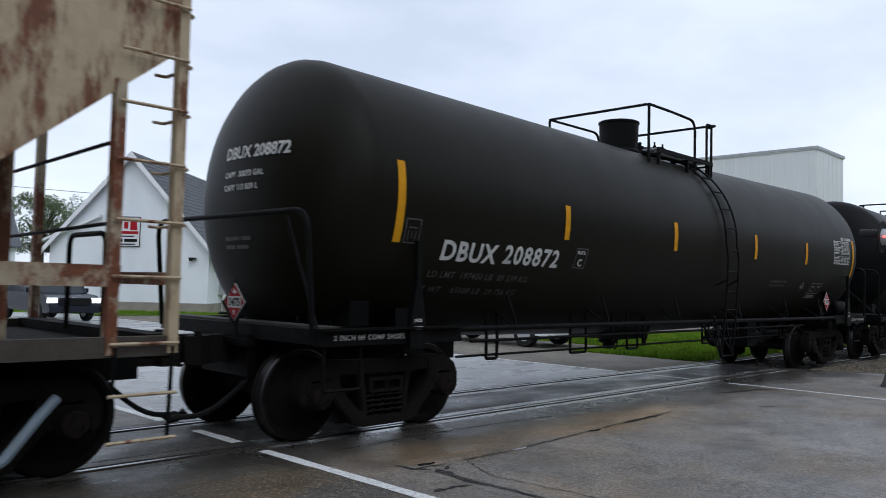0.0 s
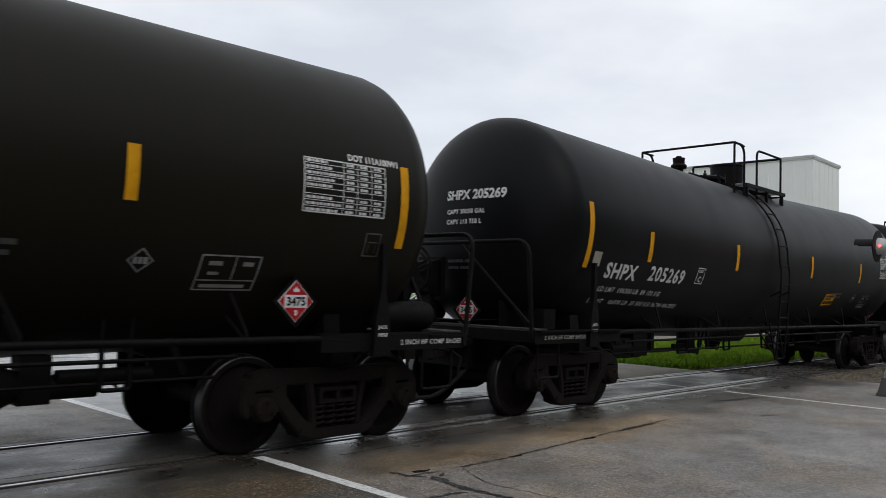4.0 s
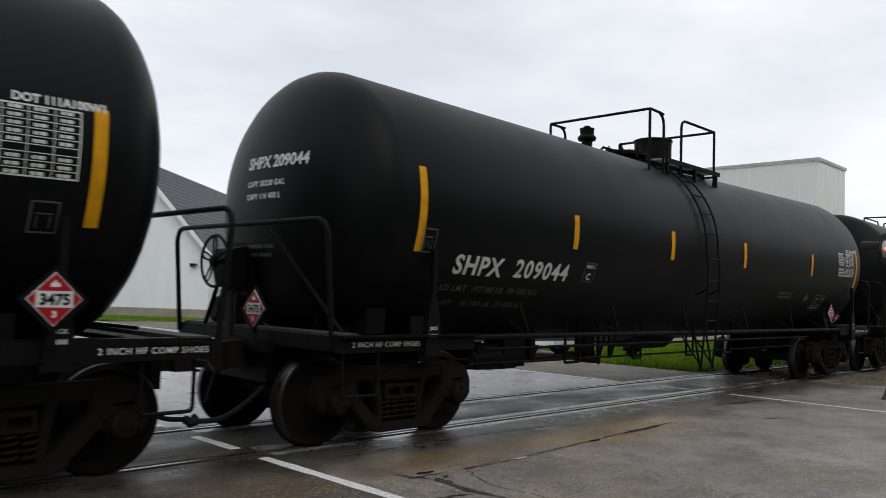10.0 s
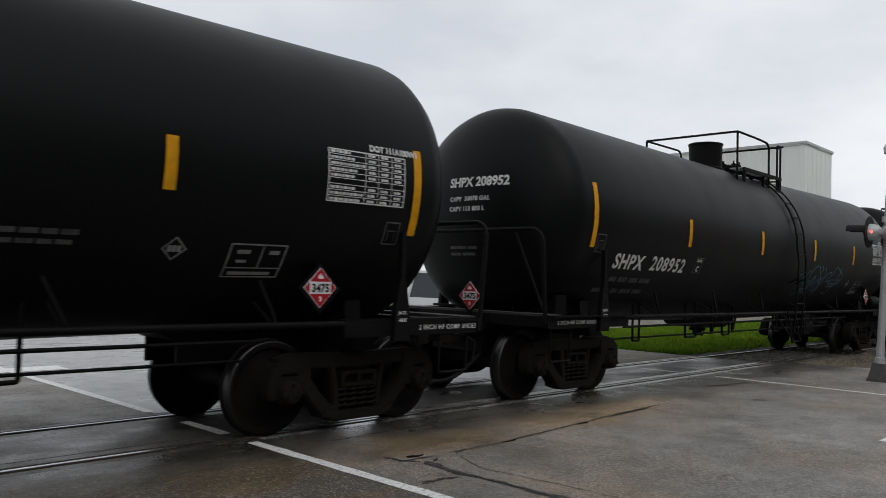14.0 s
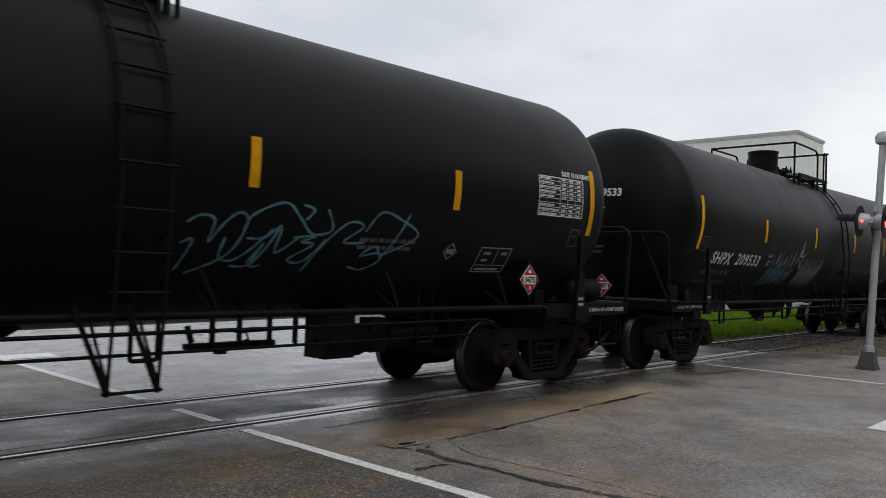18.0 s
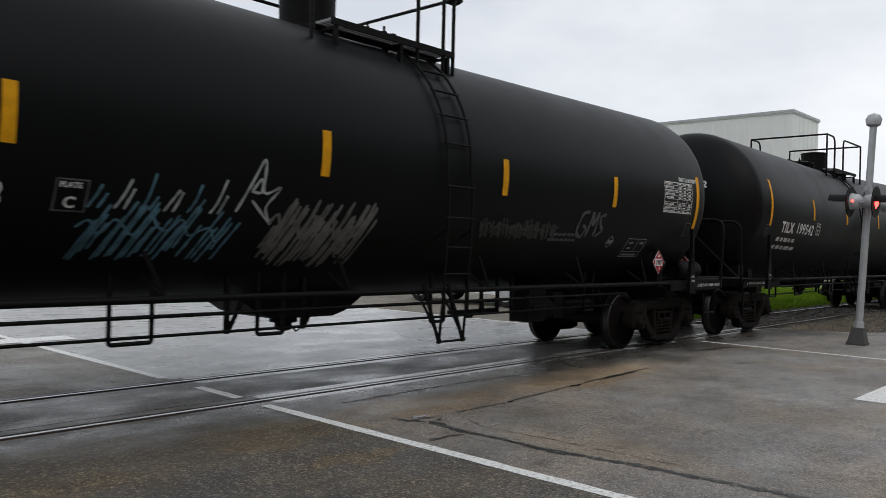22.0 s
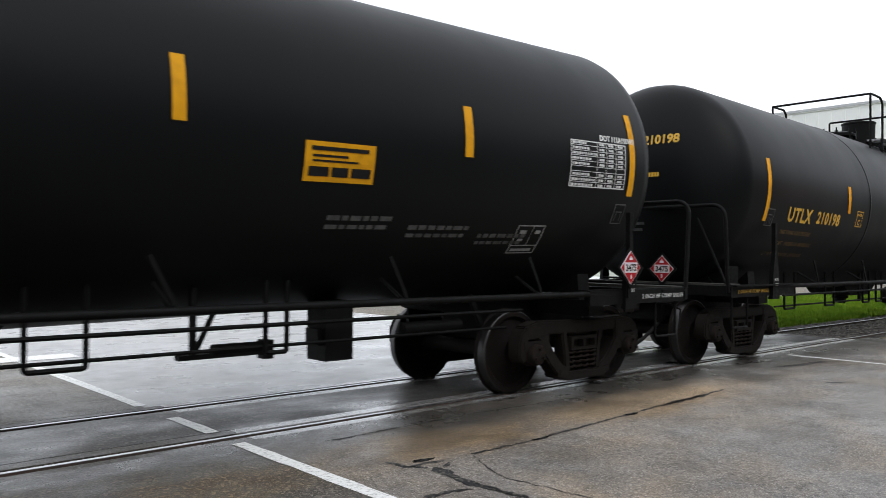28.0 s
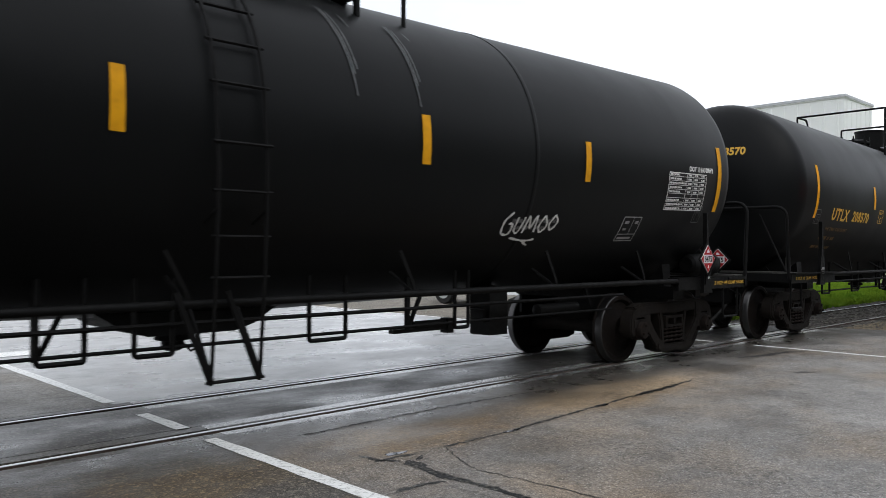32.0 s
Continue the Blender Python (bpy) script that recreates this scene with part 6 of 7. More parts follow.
# road markings
marks = (("left", [(ROAD_L - 0.02, -1.0, ROAD_L, -30)], 0.12), ("far left", [(ROAD_L, 1.05, ROAD_L, 40)], 0.12),
         ("right", [(ROAD_R, -1.2, ROAD_R, -30)], 0.11), ("far right", [(ROAD_R, 1.06, ROAD_R, 30)], 0.11),
         ("between", [(ROAD_L, 0.3, ROAD_L, -0.52)], 0.12), ("between right", [(ROAD_R, 0.3, ROAD_R, -0.5)], 0.11))
for _, lines, w in marks:
    for x0, y0, x1, y1 in lines:
        n = max(1, int(abs(y1 - y0) / 0.15)) if abs(y1 - y0) < 32 else 60
        n = min(n, 200)
        rr = random.Random(int(x0 * 7))
        lft, rgt = [], []
        for i in range(n + 1):
            t = i / n
            x, y = x0 + (x1 - x0) * t, y0 + (y1 - y0) * t
            lft.append((x - w / 2 + rr.uniform(-0.008, 0.008), y))
            rgt.append((x + w / 2 + rr.uniform(-0.008, 0.008), y))
        g = Geo()
        v = [(a, b, 0.004) for a, b in lft] + [(a, b, 0.004) for a, b in rgt]
        g.add(v, [(i, n + 1 + i, n + 2 + i, i + 1) for i in range(n)])
        tagged(part("road_marking", g, M_PAINT), "worn white painted road edge line", "road marking", "painted road lines", "structure")


tagged(part("road_marking", Geo().add([(9.3, -4.92, 0.004), (9.3, -5.5, 0.004), (13.4, -5.5, 0.004), (13.4, -4.92, 0.004)], [(0, 1, 2, 3)]), M_PAINT), "worn white painted stop bar on the road", "road marking", "painted road lines", "structure")
tagged(part("road_marking", Geo().add([(-1.5, 5.35, 0.0065), (5.0, 5.35, 0.0065), (5.0, 5.9, 0.0065), (-1.5, 5.9, 0.0065)], [(0, 1, 2, 3)]), M_PAINT), "worn white painted stop bar on the road", "road marking", "painted road lines", "structure")


def crack(points, width, seed, label="black tar-sealed crack in the asphalt", material=None):
    """A ragged dark line on the road."""
    rr = random.Random(seed)
    pts = []
    for (x0, y0), (x1, y1) in zip(points, points[1:]):
        n = max(2, int(math.hypot(x1 - x0, y1 - y0) / 0.045))
        pts += [(x0 + (x1 - x0) * i / n + rr.uniform(-0.014, 0.014), y0 + (y1 - y0) * i / n + rr.uniform(-0.014, 0.014)) for i in range(n)]
    v = []
    for i, (x, y) in enumerate(pts):
        a, b = pts[max(i - 1, 0)], pts[min(i + 1, len(pts) - 1)]
        d = Vector((b[0] - a[0], b[1] - a[1])).normalized()
        w = width * rr.uniform(0.35, 1.2) * (0.35 if i in (0, len(pts) - 1) else 1)
        v += [(x - d.y * w / 2, y + d.x * w / 2, 0.003), (x + d.y * w / 2, y - d.x * w / 2, 0.003)]
    g = Geo().add(v, [(2 * i, 2 * i + 1, 2 * i + 3, 2 * i + 2) for i in range(len(pts) - 1)])
    tagged(part("crack", g, material or M_CRACK), label, "crack", "cracks in the road", "structure")


crack([(5.37, -2.46), (6.04, -2.46), (6.98, -2.39), (8.1, -2.3), (9.2, -2.25), (9.7, -2.2)], 0.035, 1)
crack([(8.3, -2.3), (8.9, -2.27), (9.3, -2.24)], 0.09, 12)
crack([(4.88, -2.58), (4.8, -2.97), (4.84, -3.3), (4.82, -3.9), (4.86, -4.1), (4.97, -4.7), (5.1, -6.2)], 0.1, 2)
crack([(4.72, -2.22), (4.76, -2.45), (4.88, -2.58)], 0.05, 3)
crack([(5.07, -2.46), (4.86, -2.43), (4.66, -2.44)], 0.045, 4)
crack([(4.95, -2.62), (5.1, -2.5)], 0.05, 14)
crack([(4.34, -3.08), (4.59, -3.06), (4.8, -3.14)], 0.06, 5)
crack([(5.37, -2.48), (5.2, -2.75), (5.08, -3.06), (5.15, -3.7), (5.2, -5.0)], 0.012, 9)
crack([(11.9, -1.7), (12.5, -1.85), (13.1, -1.9), (13.35, -2.1)], 0.12, 6)
for i in range(11):
    crack([(10.18 - 0.012 * i, -3.1 - 0.18 * i), (10.17 - 0.012 * i, -3.22 - 0.18 * i)], 0.035, 70 + i)
crack([(11.1, -2.75), (11.35, -3.0)], 0.07, 15)
crack([(4.8, -1.4), (6.5, -1.35), (8.1, -1.45)], 0.03, 8)

for i, (x, y) in enumerate(((6.15, -2.47), (7.6, -2.36), (4.95, -2.36))):
    pud = Geo().prism([(x + (0.1 + 0.03 * math.sin(3 * a + i)) * math.cos(a), y + (0.03 + 0.01 * math.cos(2 * a + i)) * math.sin(a)) for a in [0.45 * q for q in range(14)]], 0.001, 0.0045, "z")
    tagged(part("puddle", pud, M_PUDDLE), "small puddle of rain water in a crack", "puddle", "puddles on the road", "structure")

# ---- signal post at the crossing ----
SP = (15.55, -3.28, 0.0)
post = thing("signal_post", "silver crossing signal post with red lamps on a dark base", "crossing signal", "", SP, 0)
post.matrix_basis = pose(*SP, 2.6, 0, 0)
part("base", Geo().box(-0.16, 0.16, -0.16, 0.16, -0.01, 0.05).loft4(((0.05, 0.145), (0.26, 0.105), (0.32, 0.1))), M_BASE, post, "weathered grey cast base")
part("collar", Geo().lathe([(0.3, 0.09), (0.42, 0.085), (0.43, 0.07)], "z", (0, 0, 0), 18), M_GREY_STEEL, post)
part("mast", Geo().lathe([(0.3, 0.065), (4.05, 0.06)], "z", (0, 0, 0), 20), M_GREY_STEEL, post, "silver painted pipe mast")
part("mast_cap", Geo().lathe([(4.0, 0.06), (4.04, 0.12), (4.14, 0.14), (4.22, 0.10), (4.26, 0.001)], "z", (0, 0, 0), 18), M_GREY_STEEL, post)
part("cross_arm", Geo().tube([(-0.4, 0, 2.62), (0.75, 0, 2.62)], 0.035, 10).box(-0.08, 0.08, -0.07, 0.07, 2.52, 2.74), M_GREY_STEEL, post)
part("bell_bracket", Geo().tube([(0, 0, 2.86), (-0.16, 0, 2.86)], 0.02, 8).lathe([(-0.05, 0.05), (0.05, 0.05)], "z", (-0.18, 0, 2.86), 10), M_GREY_STEEL, post)
for xx in (-0.3, 0.72):
    for face in (-1, 1):
        lamp = part("lamp_housing", lambda: Geo().lathe([(-0.2, 0.001), (-0.19, 0.07), (-0.13, 0.13), (0.0, 0.15), (0.0, 0.001)], "y", (0, 0, 0), 24), M_GREY_STEEL, post, "grey round signal lamp housing", pose(xx, face * 0.2, 2.62, 0, 0, 0 if face > 0 else 180), "lamp_housing")
        part("backboard", lambda: Geo().lathe([(0.001, 0.001), (0.001, 0.28), (0.018, 0.28), (0.018, 0.001)], "y", (0, 0, 0), 32), M_INK, lamp, "black round backboard", key="backboard")
        part("visor", lambda: Geo().prism([(0.13 * math.cos(radians(a)), 0.13 * math.sin(radians(a))) for a in range(0, 181, 15)] + [(0.118 * math.cos(radians(a)), 0.118 * math.sin(radians(a))) for a in range(180, -1, -15)], 0.019, 0.36), M_INK, lamp, "black lamp hood", key="visor")
        part("lens", lambda: Geo().lathe([(0.019, 0.115), (0.035, 0.09), (0.04, 0.001)], "y", (0, 0, 0), 20), M_REDLAMP, lamp, "red lamp lens", key="lens")
        part("side_light", lambda: Geo().lathe([(-0.152, 0.001), (-0.15, 0.022), (-0.135, 0.024)], "x", (0, -0.06, 0), 12), M_REDLAMP, lamp, "small red side light", key="side_light")

# ---- buildings ----
G, L = Vector((0.669, -0.743, 0)), Vector((0.743, 0.669, 0))
P0 = Vector((19.2, 27.0, 0))
shed = thing("shed", "white gabled shed with a dark shingle roof and a sign", "building", "", P0, math.degrees(math.atan2(G.y, G.x)))
# shed space: x along the gable to its right end at 0, y away along the long side
EAVE, RIDGE, W2, LONG = 3.25, 7.6, 3.83, 26.0
part("gable_wall", Geo().prism([(-2 * W2, 0.5), (0, 0.5), (0, EAVE), (-W2, RIDGE), (-2 * W2, EAVE)], 0, 0.2), M_SIDING, shed, "white painted gable wall")
part("long_wall", Geo().box(-0.2, 0, 0.2, LONG, 0.5, EAVE).box(-2 * W2, -2 * W2 + 0.2, 0.2, LONG, 0.5, EAVE).prism([(-2 * W2, 0.5), (0, 0.5), (0, EAVE), (-W2, RIDGE), (-2 * W2, EAVE)], LONG - 0.2, LONG), M_SIDING, shed)
part("foundation", Geo().box(-2 * W2 - 0.6, 0.03, -0.03, LONG, 0, 0.5), M_FOUNDATION, shed, "stained concrete foundation")


def roof_course(sgn):
    """One sheet of stepped shingle courses."""
    n, e = 22, W2 + 0.45
    dx, dz = sgn * e, -(RIDGE - EAVE) * e / W2
    upper = []
    for i in range(n):
        upper += [(-W2 + dx * i / n, RIDGE + dz * i / n + 0.1), (-W2 + dx * (i + 1) / n, RIDGE + dz * (i + 1) / n + 0.14)]
    lower = [(-W2 + dx, RIDGE + dz + 0.03), (-W2, RIDGE + 0.03)]
    return Geo().prism(upper + lower, -0.35, LONG + 0.3)


for sgn in (-1, 1):
    part("roof_slope", roof_course(sgn), M_SHINGLE, shed, "dark grey shingle roof slope")
    e = W2 + 0.45
    zz = RIDGE - (RIDGE - EAVE) * e / W2
    part("rake_trim", Geo().prism([(-W2, RIDGE + 0.1), (-W2 + sgn * e, zz + 0.1), (-W2 + sgn * e, zz - 0.16), (-W2, RIDGE - 0.22)], -0.38, -0.3), M_TRIM, shed, "white rake board")
part("eave_gutter", Geo().box(0.42, 0.52, -0.3, LONG + 0.2, EAVE - 0.66, EAVE - 0.5), M_TRIM, shed)
lean = part("lean_to", Geo().prism([(-2 * W2 - 0.1, 0.5), (-5.3, 0.5), (-5.3, 4.5), (-2 * W2 - 0.1, 3.35)], -0.02, 6.0), M_SIDING, shed, "white lean-to wall")
part("lean_roof", Geo().prism([(-2 * W2 - 0.45, 3.25), (-5.25, 4.52), (-5.25, 4.64), (-2 * W2 - 0.45, 3.37)], -0.3, 6.2), M_TRIM, lean, "white lean-to roof edge")
part("window", Geo().box(-7.2, -6.7, -0.06, -0.02, 1.1, 2.1), M_GLASSDARK, shed, "dark narrow window")
sign = part("sign_board", Geo().box(-5.1, -3.65, -0.06, -0.005, 3.75, 5.2), M_PAPER, shed, "white sign with red shapes", pose(0.3, 0, -0.62))
part("sign_shapes", Geo().prism([(-4.95, 4.55), (-4.6, 4.55), (-4.55, 5.05), (-4.95, 5.05)], -0.07, -0.062).prism([(-4.45, 4.62), (-4.25, 4.62), (-4.25, 4.95), (-4.45, 4.95)], -0.07, -0.062).prism([(-4.15, 4.55), (-3.8, 4.55), (-3.85, 5.05), (-4.15, 5.05)], -0.07, -0.062).box(-5.0, -3.75, -0.07, -0.062, 4.36, 4.5), M_RED, sign)
part("sign_bars", Geo().box(-4.8, -3.95, -0.07, -0.062, 4.22, 4.28).box(-4.95, -4.5, -0.07, -0.062, 3.98, 4.13).box(-4.42, -3.8, -0.07, -0.062, 3.98, 4.13).box(-4.8, -3.9, -0.07, -0.062, 3.84, 3.9).box(-5.1, -5.06, -0.07, -0.062, 3.75, 5.2).box(-3.69, -3.65, -0.07, -0.062, 3.75, 5.2).box(-5.1, -3.65, -0.07, -0.062, 5.16, 5.2).box(-5.1, -3.65, -0.07, -0.062, 3.75, 3.79), M_INK, sign)
part("wall_lamp", Geo().box(-0.9, -0.6, -0.25, 0.0, 2.6, 2.68).box(-0.86, -0.7, -0.3, -0.18, 2.52, 2.6), M_INK, shed)
part("meter_box", Geo().box(0.0, 0.25, 1.6, 2.1, 0.9, 1.5).tube([(0.1, 1.85, 0.0), (0.1, 1.85, 0.9)], 0.04, 6), M_GREY_STEEL, shed)
slab("verge", [tuple((P0 - G * 12 - L * 3.0)[:2]), tuple((P0 + G * 8 - L * 3.0)[:2]), tuple((P0 + G * 8 + L * 20)[:2]), tuple((P0 - G * 12 + L * 20)[:2])], 0.03, 0.06, M_SOIL, "mown grass strip before the shed")

KB = 0.65
AX, AY, AZ = 83.3 * KB, -7.3 + 28.64 * KB, 1.55 + 15.25 * KB
hall = thing("hall", "tall pale metal-clad hall with a flat roof", "building", "", (AX, AY, 0))
BL, BW = 8.0 * KB, 30.0
part("wall", Geo().box(0, 0.25, 0, BW, 0, AZ - 0.2).box(0.25, BL, 0, 0.25, 0, AZ - 0.2).box(BL - 0.25, BL, 0.25, BW, 0, AZ - 0.2), M_METALWALL, hall, "pale ribbed metal wall")
part("roof", Geo().box(-0.06, BL + 0.06, -0.06, BW, AZ - 0.2, AZ), M_METALWALL, hall)
part("roof_edge", Geo().box(-0.1, -0.06, -0.1, BW, AZ - 0.14, AZ + 0.03).box(-0.06, BL + 0.1, -0.1, -0.06, AZ - 0.14, AZ + 0.03), M_GREY_STEEL, hall)
rib_mesh = Geo().prism([(-0.07, 0), (-0.04, -0.03), (0.04, -0.03), (0.07, 0)], 0.3, AZ - 0.32, "z").mesh("rib")
rib_mesh.materials.append(M_METALWALL)
for i in range(34):
    part("rib", rib_mesh, None, hall, m=pose(0, 0.4 + 0.85 * i, 0, 0, 0, -90))
for i in range(6):
    part("rib", rib_mesh, None, hall, m=pose(0.5 + 0.85 * i, 0, 0))
part("roof_vent", Geo().lathe([(AZ, 0.25), (AZ + 1.0, 0.25), (AZ + 1.0, 0.4), (AZ + 1.3, 0.4), (AZ + 1.32, 0.001)], "z", (2.0, 16.5, 0), 14), M_GREY_STEEL, hall)
part("roof_vent", Geo().lathe([(AZ, 0.1), (AZ + 0.9, 0.1), (AZ + 0.92, 0.001)], "z", (2.0, 13.6, 0), 10), M_GREY_STEEL, hall)


def house(x, y, w, d, h, r, turn, label, roof):
    hs = thing("house", label, "house", "houses beyond the crossing", (x, y, 0), turn)
    part("wall", Geo().prism([(-w / 2, 0), (w / 2, 0), (w / 2, h), (0, r), (-w / 2, h)], 0, d), M_SIDING, hs)
    for s in (-1, 1):
        part("roof", Geo().prism([(0, r + 0.12), (s * (w / 2 + 0.4), h - 0.2), (s * (w / 2 + 0.4), h - 0.05), (0, r + 0.28)], -0.4, d + 0.4), roof, hs)
    for i in range(3):
        xx = -w / 2 + w * (i + 0.7) / 3.6
        wn_ = part("window", Geo().box(xx - 0.45, xx + 0.45, -0.05, -0.01, 1.1, 2.4), M_GLASSDARK, hs)
        part("window_frame", Geo().box(xx - 0.52, xx + 0.52, -0.03, 0.0, 2.4, 2.5).box(xx - 0.52, xx + 0.52, -0.08, 0.0, 1.0, 1.1), M_TRIM, wn_)
    return hs


house(9.5, 58, 16, 12, 5.0, 8.5, 75, "white two-storey house with a dark roof", M_SHINGLE)
house(-2, 72, 14, 12, 4.2, 8.0, 10, "white house with a grey roof", M_SHINGLE)
house(22, 66, 12, 10, 4.0, 7.0, 80, "white house behind the shed", M_SHINGLE)

# ---- vehicles ----


def vehicle(label, paint, at, turn, h=1.75, long=4.7, w=1.86, head=False, suv=True):
    v = thing("car", label, "car", "parked cars", at, turn)
    # the car's nose is towards -y
    f, b = -long / 2, long / 2
    belt = 1.02 if suv else 0.9
    roof0, roof1 = (f + 1.75, b - 0.25) if suv else (f + 1.9, b - 1.2)
    lower = [(f, 0.45), (f + 0.05, 0.8), (f + 0.3, belt - 0.08), (f + 1.25, belt), (b - 0.05, belt), (b, 0.7), (b - 0.02, 0.4), (f + 0.1, 0.32)]
    part("body", Geo().prism(lower, -w / 2, w / 2, "x"), paint, v)
    cab = [(f + 1.15, belt), (roof0, h), (roof1, h), (b - 0.1, belt)]
    g = Geo()
    g.add([(x, y, z) for s in (-1, 1) for (y, z), x in zip(cab, (s * w * 0.48, s * w * 0.4, s * w * 0.4, s * w * 0.48))], [(0, 1, 2, 3), (7, 6, 5, 4), (0, 4, 5, 1), (1, 5, 6, 2), (2, 6, 7, 3)])
    part("cabin", g, M_GLASSDARK, v, "dark window glass")
    part("roof", Geo().box(-w * 0.41, w * 0.41, roof0 - 0.08, roof1 + 0.05, h - 0.04, h + 0.03), paint, v)
    for s in (-1, 1):
        for low, high, thick in (((s * w * 0.485, f + 1.13, belt), (s * w * 0.405, roof0, h), 0.045), ((s * w * 0.45, (roof0 + roof1) / 2, belt), (s * w * 0.41, (roof0 + roof1) / 2, h), 0.05), ((s * w * 0.485, b - 0.12, belt), (s * w * 0.405, roof1, h), 0.07)):
            part("pillar", Geo().tube([low, high], thick, 6), paint, v)
        part("headlight", Geo().box(s * 0.78 - 0.16, s * 0.78 + 0.16, f - 0.02, f + 0.12, 0.68, 0.86), M_HEADLAMP if head else M_CHROME, v)
        part("mirror", Geo().box(s * (w / 2 + 0.1) - 0.1, s * (w / 2 + 0.1) + 0.1, f + 1.4, f + 1.5, belt, belt + 0.17), paint, v)
        for y in (f + 0.85, b - 0.9):
            wh = part("wheel", Geo().lathe([(-0.11, 0.2), (-0.12, 0.33), (-0.08, 0.36), (0.08, 0.36), (0.12, 0.33), (0.11, 0.2)], "x", (0, 0, 0), 24), M_TYRE, v, "black rubber tyre", pose(s * (w / 2 - 0.1), y, 0.36))
            part("rim", Geo().lathe([(-0.125, 0.21), (-0.1, 0.19), (-0.09, 0.05), (-0.11, 0.001)], "x", (0, 0, 0), 20).lathe([(0.125, 0.21), (0.1, 0.19), (0.09, 0.05), (0.11, 0.001)], "x", (0, 0, 0), 20), M_GREY_STEEL, wh)
    part("grille", Geo().box(-0.55, 0.55, f - 0.03, f + 0.02, 0.6, 0.85), M_INK, v)
    part("bumper", Geo().box(-w / 2, w / 2, f - 0.08, f + 0.05, 0.36, 0.56), paint, v)
    part("bumper", Geo().box(-w / 2, w / 2, b - 0.05, b + 0.07, 0.4, 0.6), paint, v)
    part("bonnet_emblem_bar", Geo().box(-0.1, 0.1, f + 0.08, f + 0.12, 0.86, 0.9), M_CHROME, v)
    return v


vehicle("dark blue sport utility car waiting with headlights lit", M_CARPAINT, (10.9, 24.0, 0), 4, 1.76, head=True)
vehicle("white sport utility car parked beyond the crossing", M_CARWHITE, (17.8, 7.75, 0), 4, 1.8, 4.9)
vehicle("white sedan parked broadside by the shed", M_CARWHITE, (40.0, 33.3, 0), -135, 1.42, 4.7, suv=False)

# ---- grass, trees ----


def blades(name, n, region, h, seed, label):
    rr = np.random.default_rng(seed)
    v, f = [], []
    for i in range(n):
        x, y, z = region(rr)
        a = rr.uniform(0, 6.28)
        hh, w = h * rr.uniform(0.4, 1.25), 0.012 + 0.012 * rr.random()
        c, s = math.cos(a) * w, math.sin(a) * w
        lx, ly = rr.normal(0, 0.35) * hh, rr.normal(0, 0.35) * hh
        o = len(v)
        v += [(x - c, y - s, z), (x + c, y + s, z), (x + c * 0.6 + lx * 0.4, y + s * 0.6 + ly * 0.4, z + hh * 0.6), (x - c * 0.6 + lx * 0.4, y - s * 0.6 + ly * 0.4, z + hh * 0.6), (x + lx, y + ly, z + hh)]
        f += [(o, o + 1, o + 2, o + 3), (o + 3, o + 2, o + 4)]
    me = bpy.data.meshes.new(name)
    me.from_pydata(v, [], f)
    me.materials.append(M_GRASS)
    return tagged(new(name, me), label, "grass", kind="stuff")


def near_grass(r):
    while True:
        x, y = 17.2 + 25 * r.random() ** 1.5, 1.3 + 6.5 * r.random()
        if y < 4.7 or x > 19.5:
            return x, y, -0.06


blades("grass", 60000, near_grass, 0.13, 7, "rough green grass beside the track")
blades("grass", 9000, lambda r: (*(P0 - G * r.uniform(-6, 11) - L * r.uniform(0.1, 2.9))[:2], 0.03), 0.12, 8, "short grass strip before the shed")


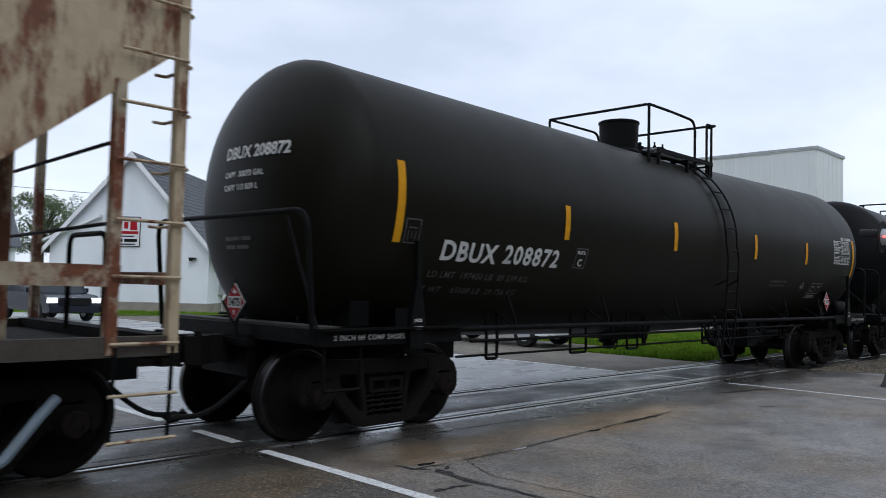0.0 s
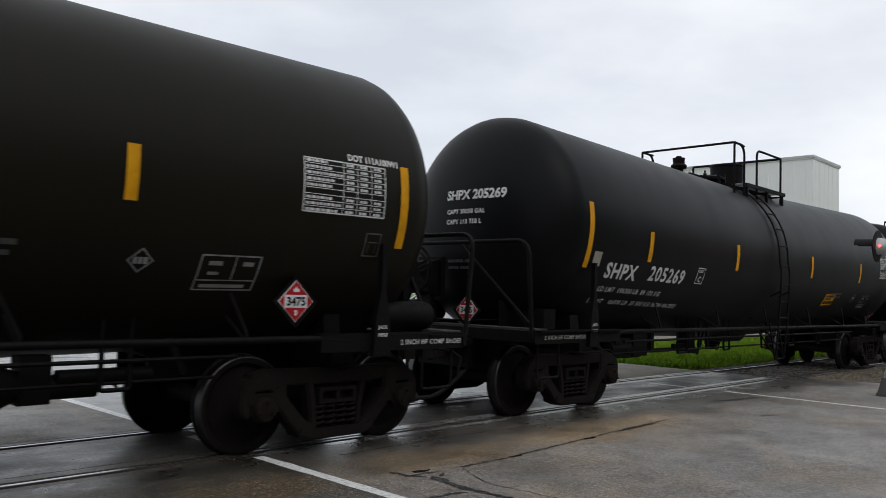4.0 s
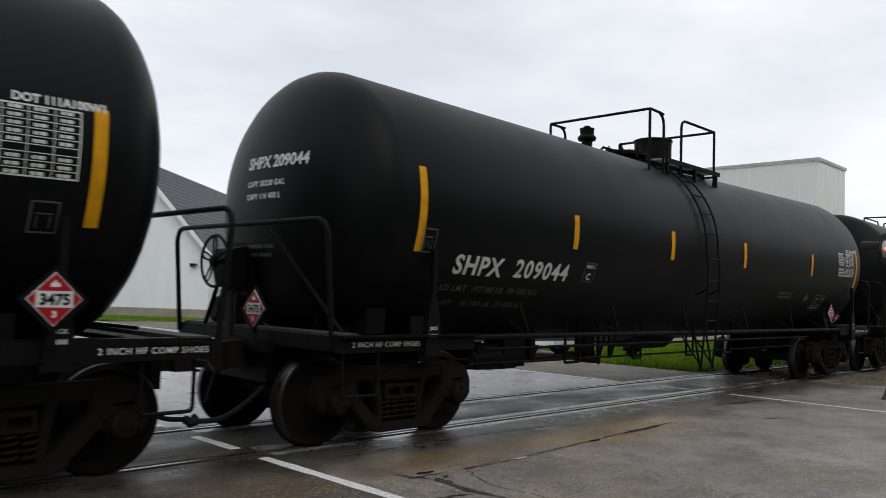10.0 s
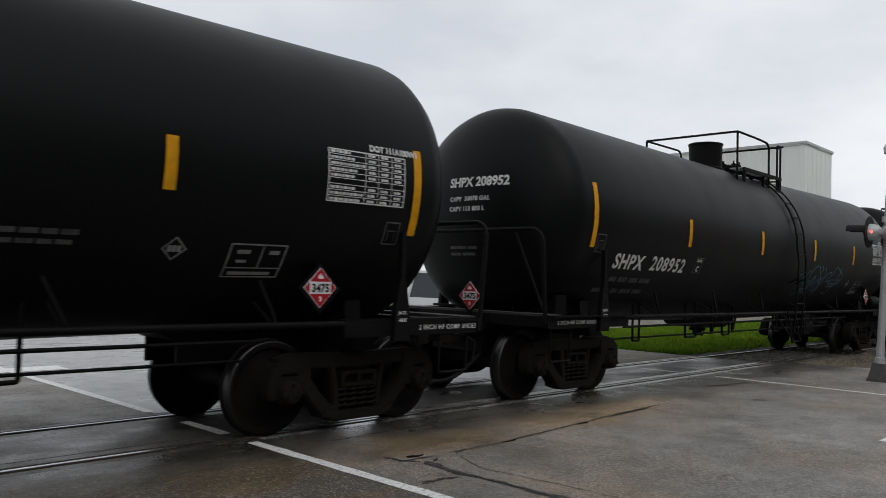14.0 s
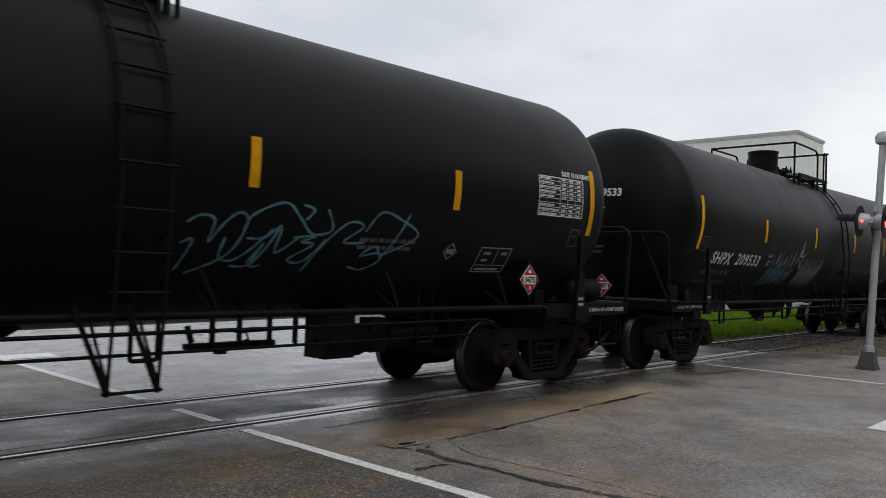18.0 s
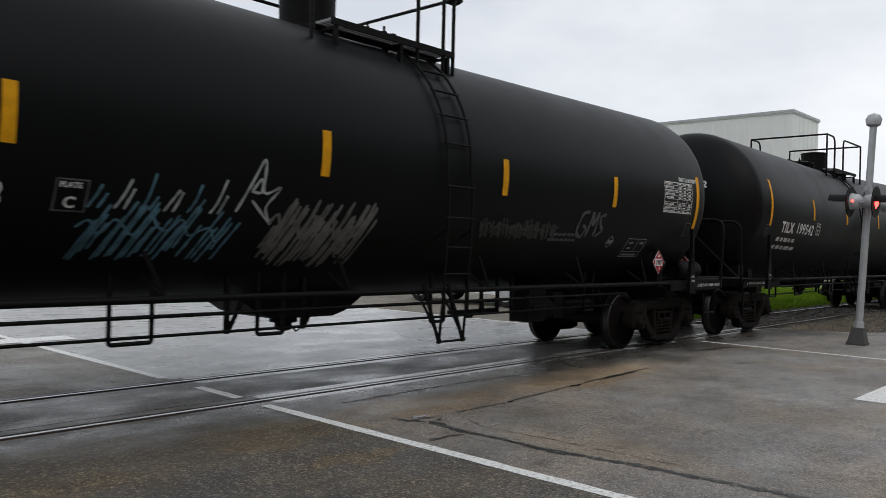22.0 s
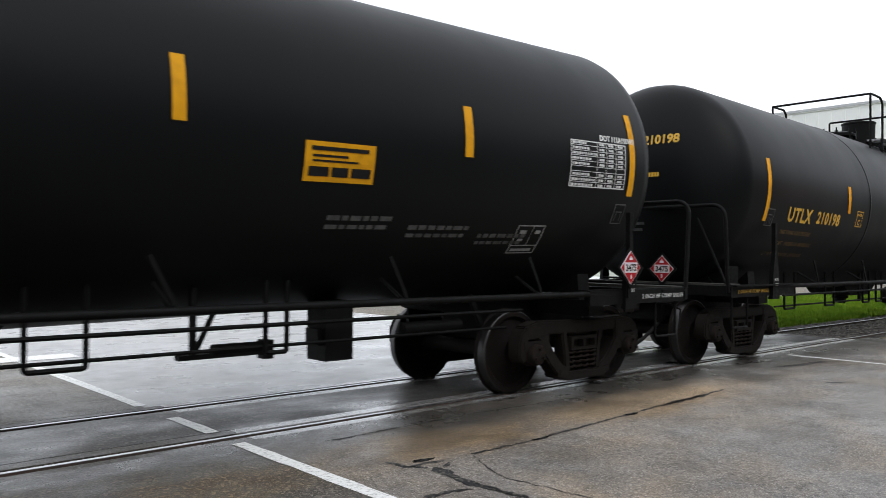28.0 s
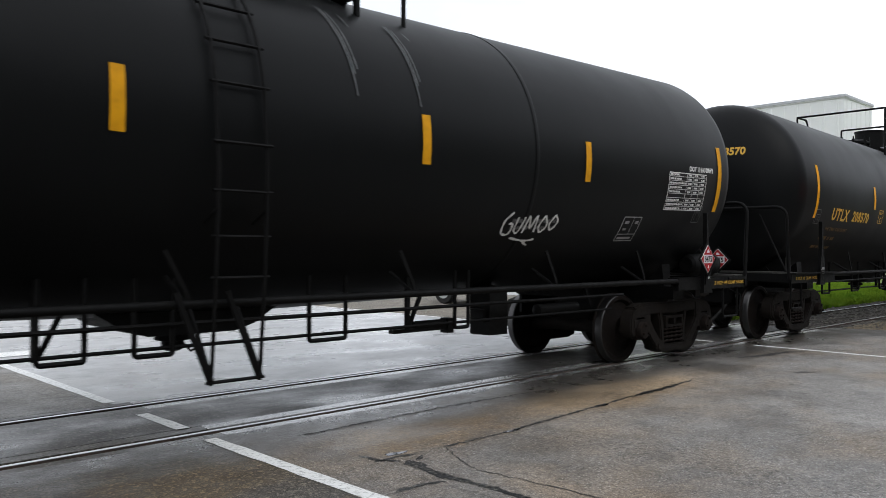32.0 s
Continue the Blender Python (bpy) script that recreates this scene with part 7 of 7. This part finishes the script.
def tree(x, y, h, seed):
    rr = random.Random(seed)
    t = thing("tree", "broad green tree behind the houses", "tree", "trees beyond the crossing", (x, y, 0))
    g = Geo().tube([(0, 0, 0), (0.1, 0.05, h * 0.3), (0.0, 0.1, h * 0.6)], 0.28, 8)
    for i in range(7):
        a = rr.uniform(0, 6.28)
        g.tube([(0, 0.05, h * (0.3 + 0.04 * i)), (math.cos(a) * h * 0.14, math.sin(a) * h * 0.14, h * (0.5 + 0.04 * i)), (math.cos(a) * h * 0.26, math.sin(a) * h * 0.26, h * (0.6 + 0.04 * i))], 0.09, 6)
    part("trunk", g, M_BARK, t)
    v, f = [], []
    clumps = [(rr.gauss(0, h * 0.17), rr.gauss(0, h * 0.17), h * rr.uniform(0.42, 0.95)) for _ in range(46)]
    for cx, cy, cz in clumps:
        rad = h * rr.uniform(0.05, 0.11)
        for _ in range(95):
            d = Vector((rr.gauss(0, 1), rr.gauss(0, 1), rr.gauss(0, 0.8))).normalized() * rad * rr.uniform(0.5, 1.1)
            p = Vector((cx, cy, cz)) + d
            u = Vector((rr.uniform(-1, 1), rr.uniform(-1, 1), rr.uniform(-1, 1))).normalized() * 0.16
            w = u.orthogonal().normalized() * 0.1
            o = len(v)
            v += [p - u, p + w, p + u, p - w]
            f.append((o, o + 1, o + 2, o + 3))
    me = bpy.data.meshes.new("crown")
    me.from_pydata([tuple(p) for p in v], [], f)
    me.materials.append(M_LEAF)
    part("crown", me, M_LEAF, t, "uneven crown of small green leaves")


for i, (x, y, h) in enumerate(((0, 88, 12), (10, 94, 13), (19, 92, 11.5), (27, 97, 12.5), (38, 100, 12), (-12, 88, 12), (33, 90, 11))):
    tree(x, y, h, 20 + i)

# unseen leaf row, added behind the camera to darken what the tanks reflect
rw = np.random.default_rng(31)
wood_v, wood_f = [], []
for i in range(15000):
    a = rw.uniform(-70, 150)
    tall = 13 + 2.5 * math.sin(a * 0.21) + 1.8 * math.sin(a * 0.67 + 1)
    p = np.array([a, -30 + rw.normal(0, 1.6), tall * rw.random() ** 0.7])
    u, w = rw.normal(0, 0.5, 3), rw.normal(0, 0.5, 3)
    o = len(wood_v)
    wood_v += [tuple(p - u), tuple(p + w), tuple(p + u), tuple(p - w)]
    wood_f.append((o, o + 1, o + 2, o + 3))
me_wood = bpy.data.meshes.new("woods")
me_wood.from_pydata(wood_v, [], wood_f)
me_wood.materials.append(M_LEAF)
tagged(new("woods", me_wood), "unseen row of dark green leaves added to darken reflections", "woods", kind="stuff")

# overhead wire far left
wire = thing("utility_wire", "thin black overhead wire", "wire")
part("cable", Geo().tube([(-30 + 6 * i, 60 - 0.5 * i, 8.2 + 0.03 * (i - 8) ** 2) for i in range(17)], 0.02, 5), M_INK, wire)

# ---- what moves ----


def run(t):
    """How far the train has run at t."""
    for (t0, s0), (t1, s1) in zip(TRAIN_ROWS, TRAIN_ROWS[1:]):
        if t <= t1:
            return s0 + (s1 - s0) * (t - t0) / (t1 - t0)
    return TRAIN_ROWS[-1][1]


def motions():
    for car, x in CARS:
        walk(car, [(t, pose(x - s, 0, 0)) for t, s in TRAIN_ROWS])
    steps = [round(0.15 * i, 3) for i in range(214)] + [32.0]
    turns = [(t, -math.degrees(run(t) / 0.457)) for t in steps]
    for ax, x in WHEELSETS:
        walk(ax, [(t, pose(x, 0, 0.457, 0, a, 0)) for t, a in turns])


motions()
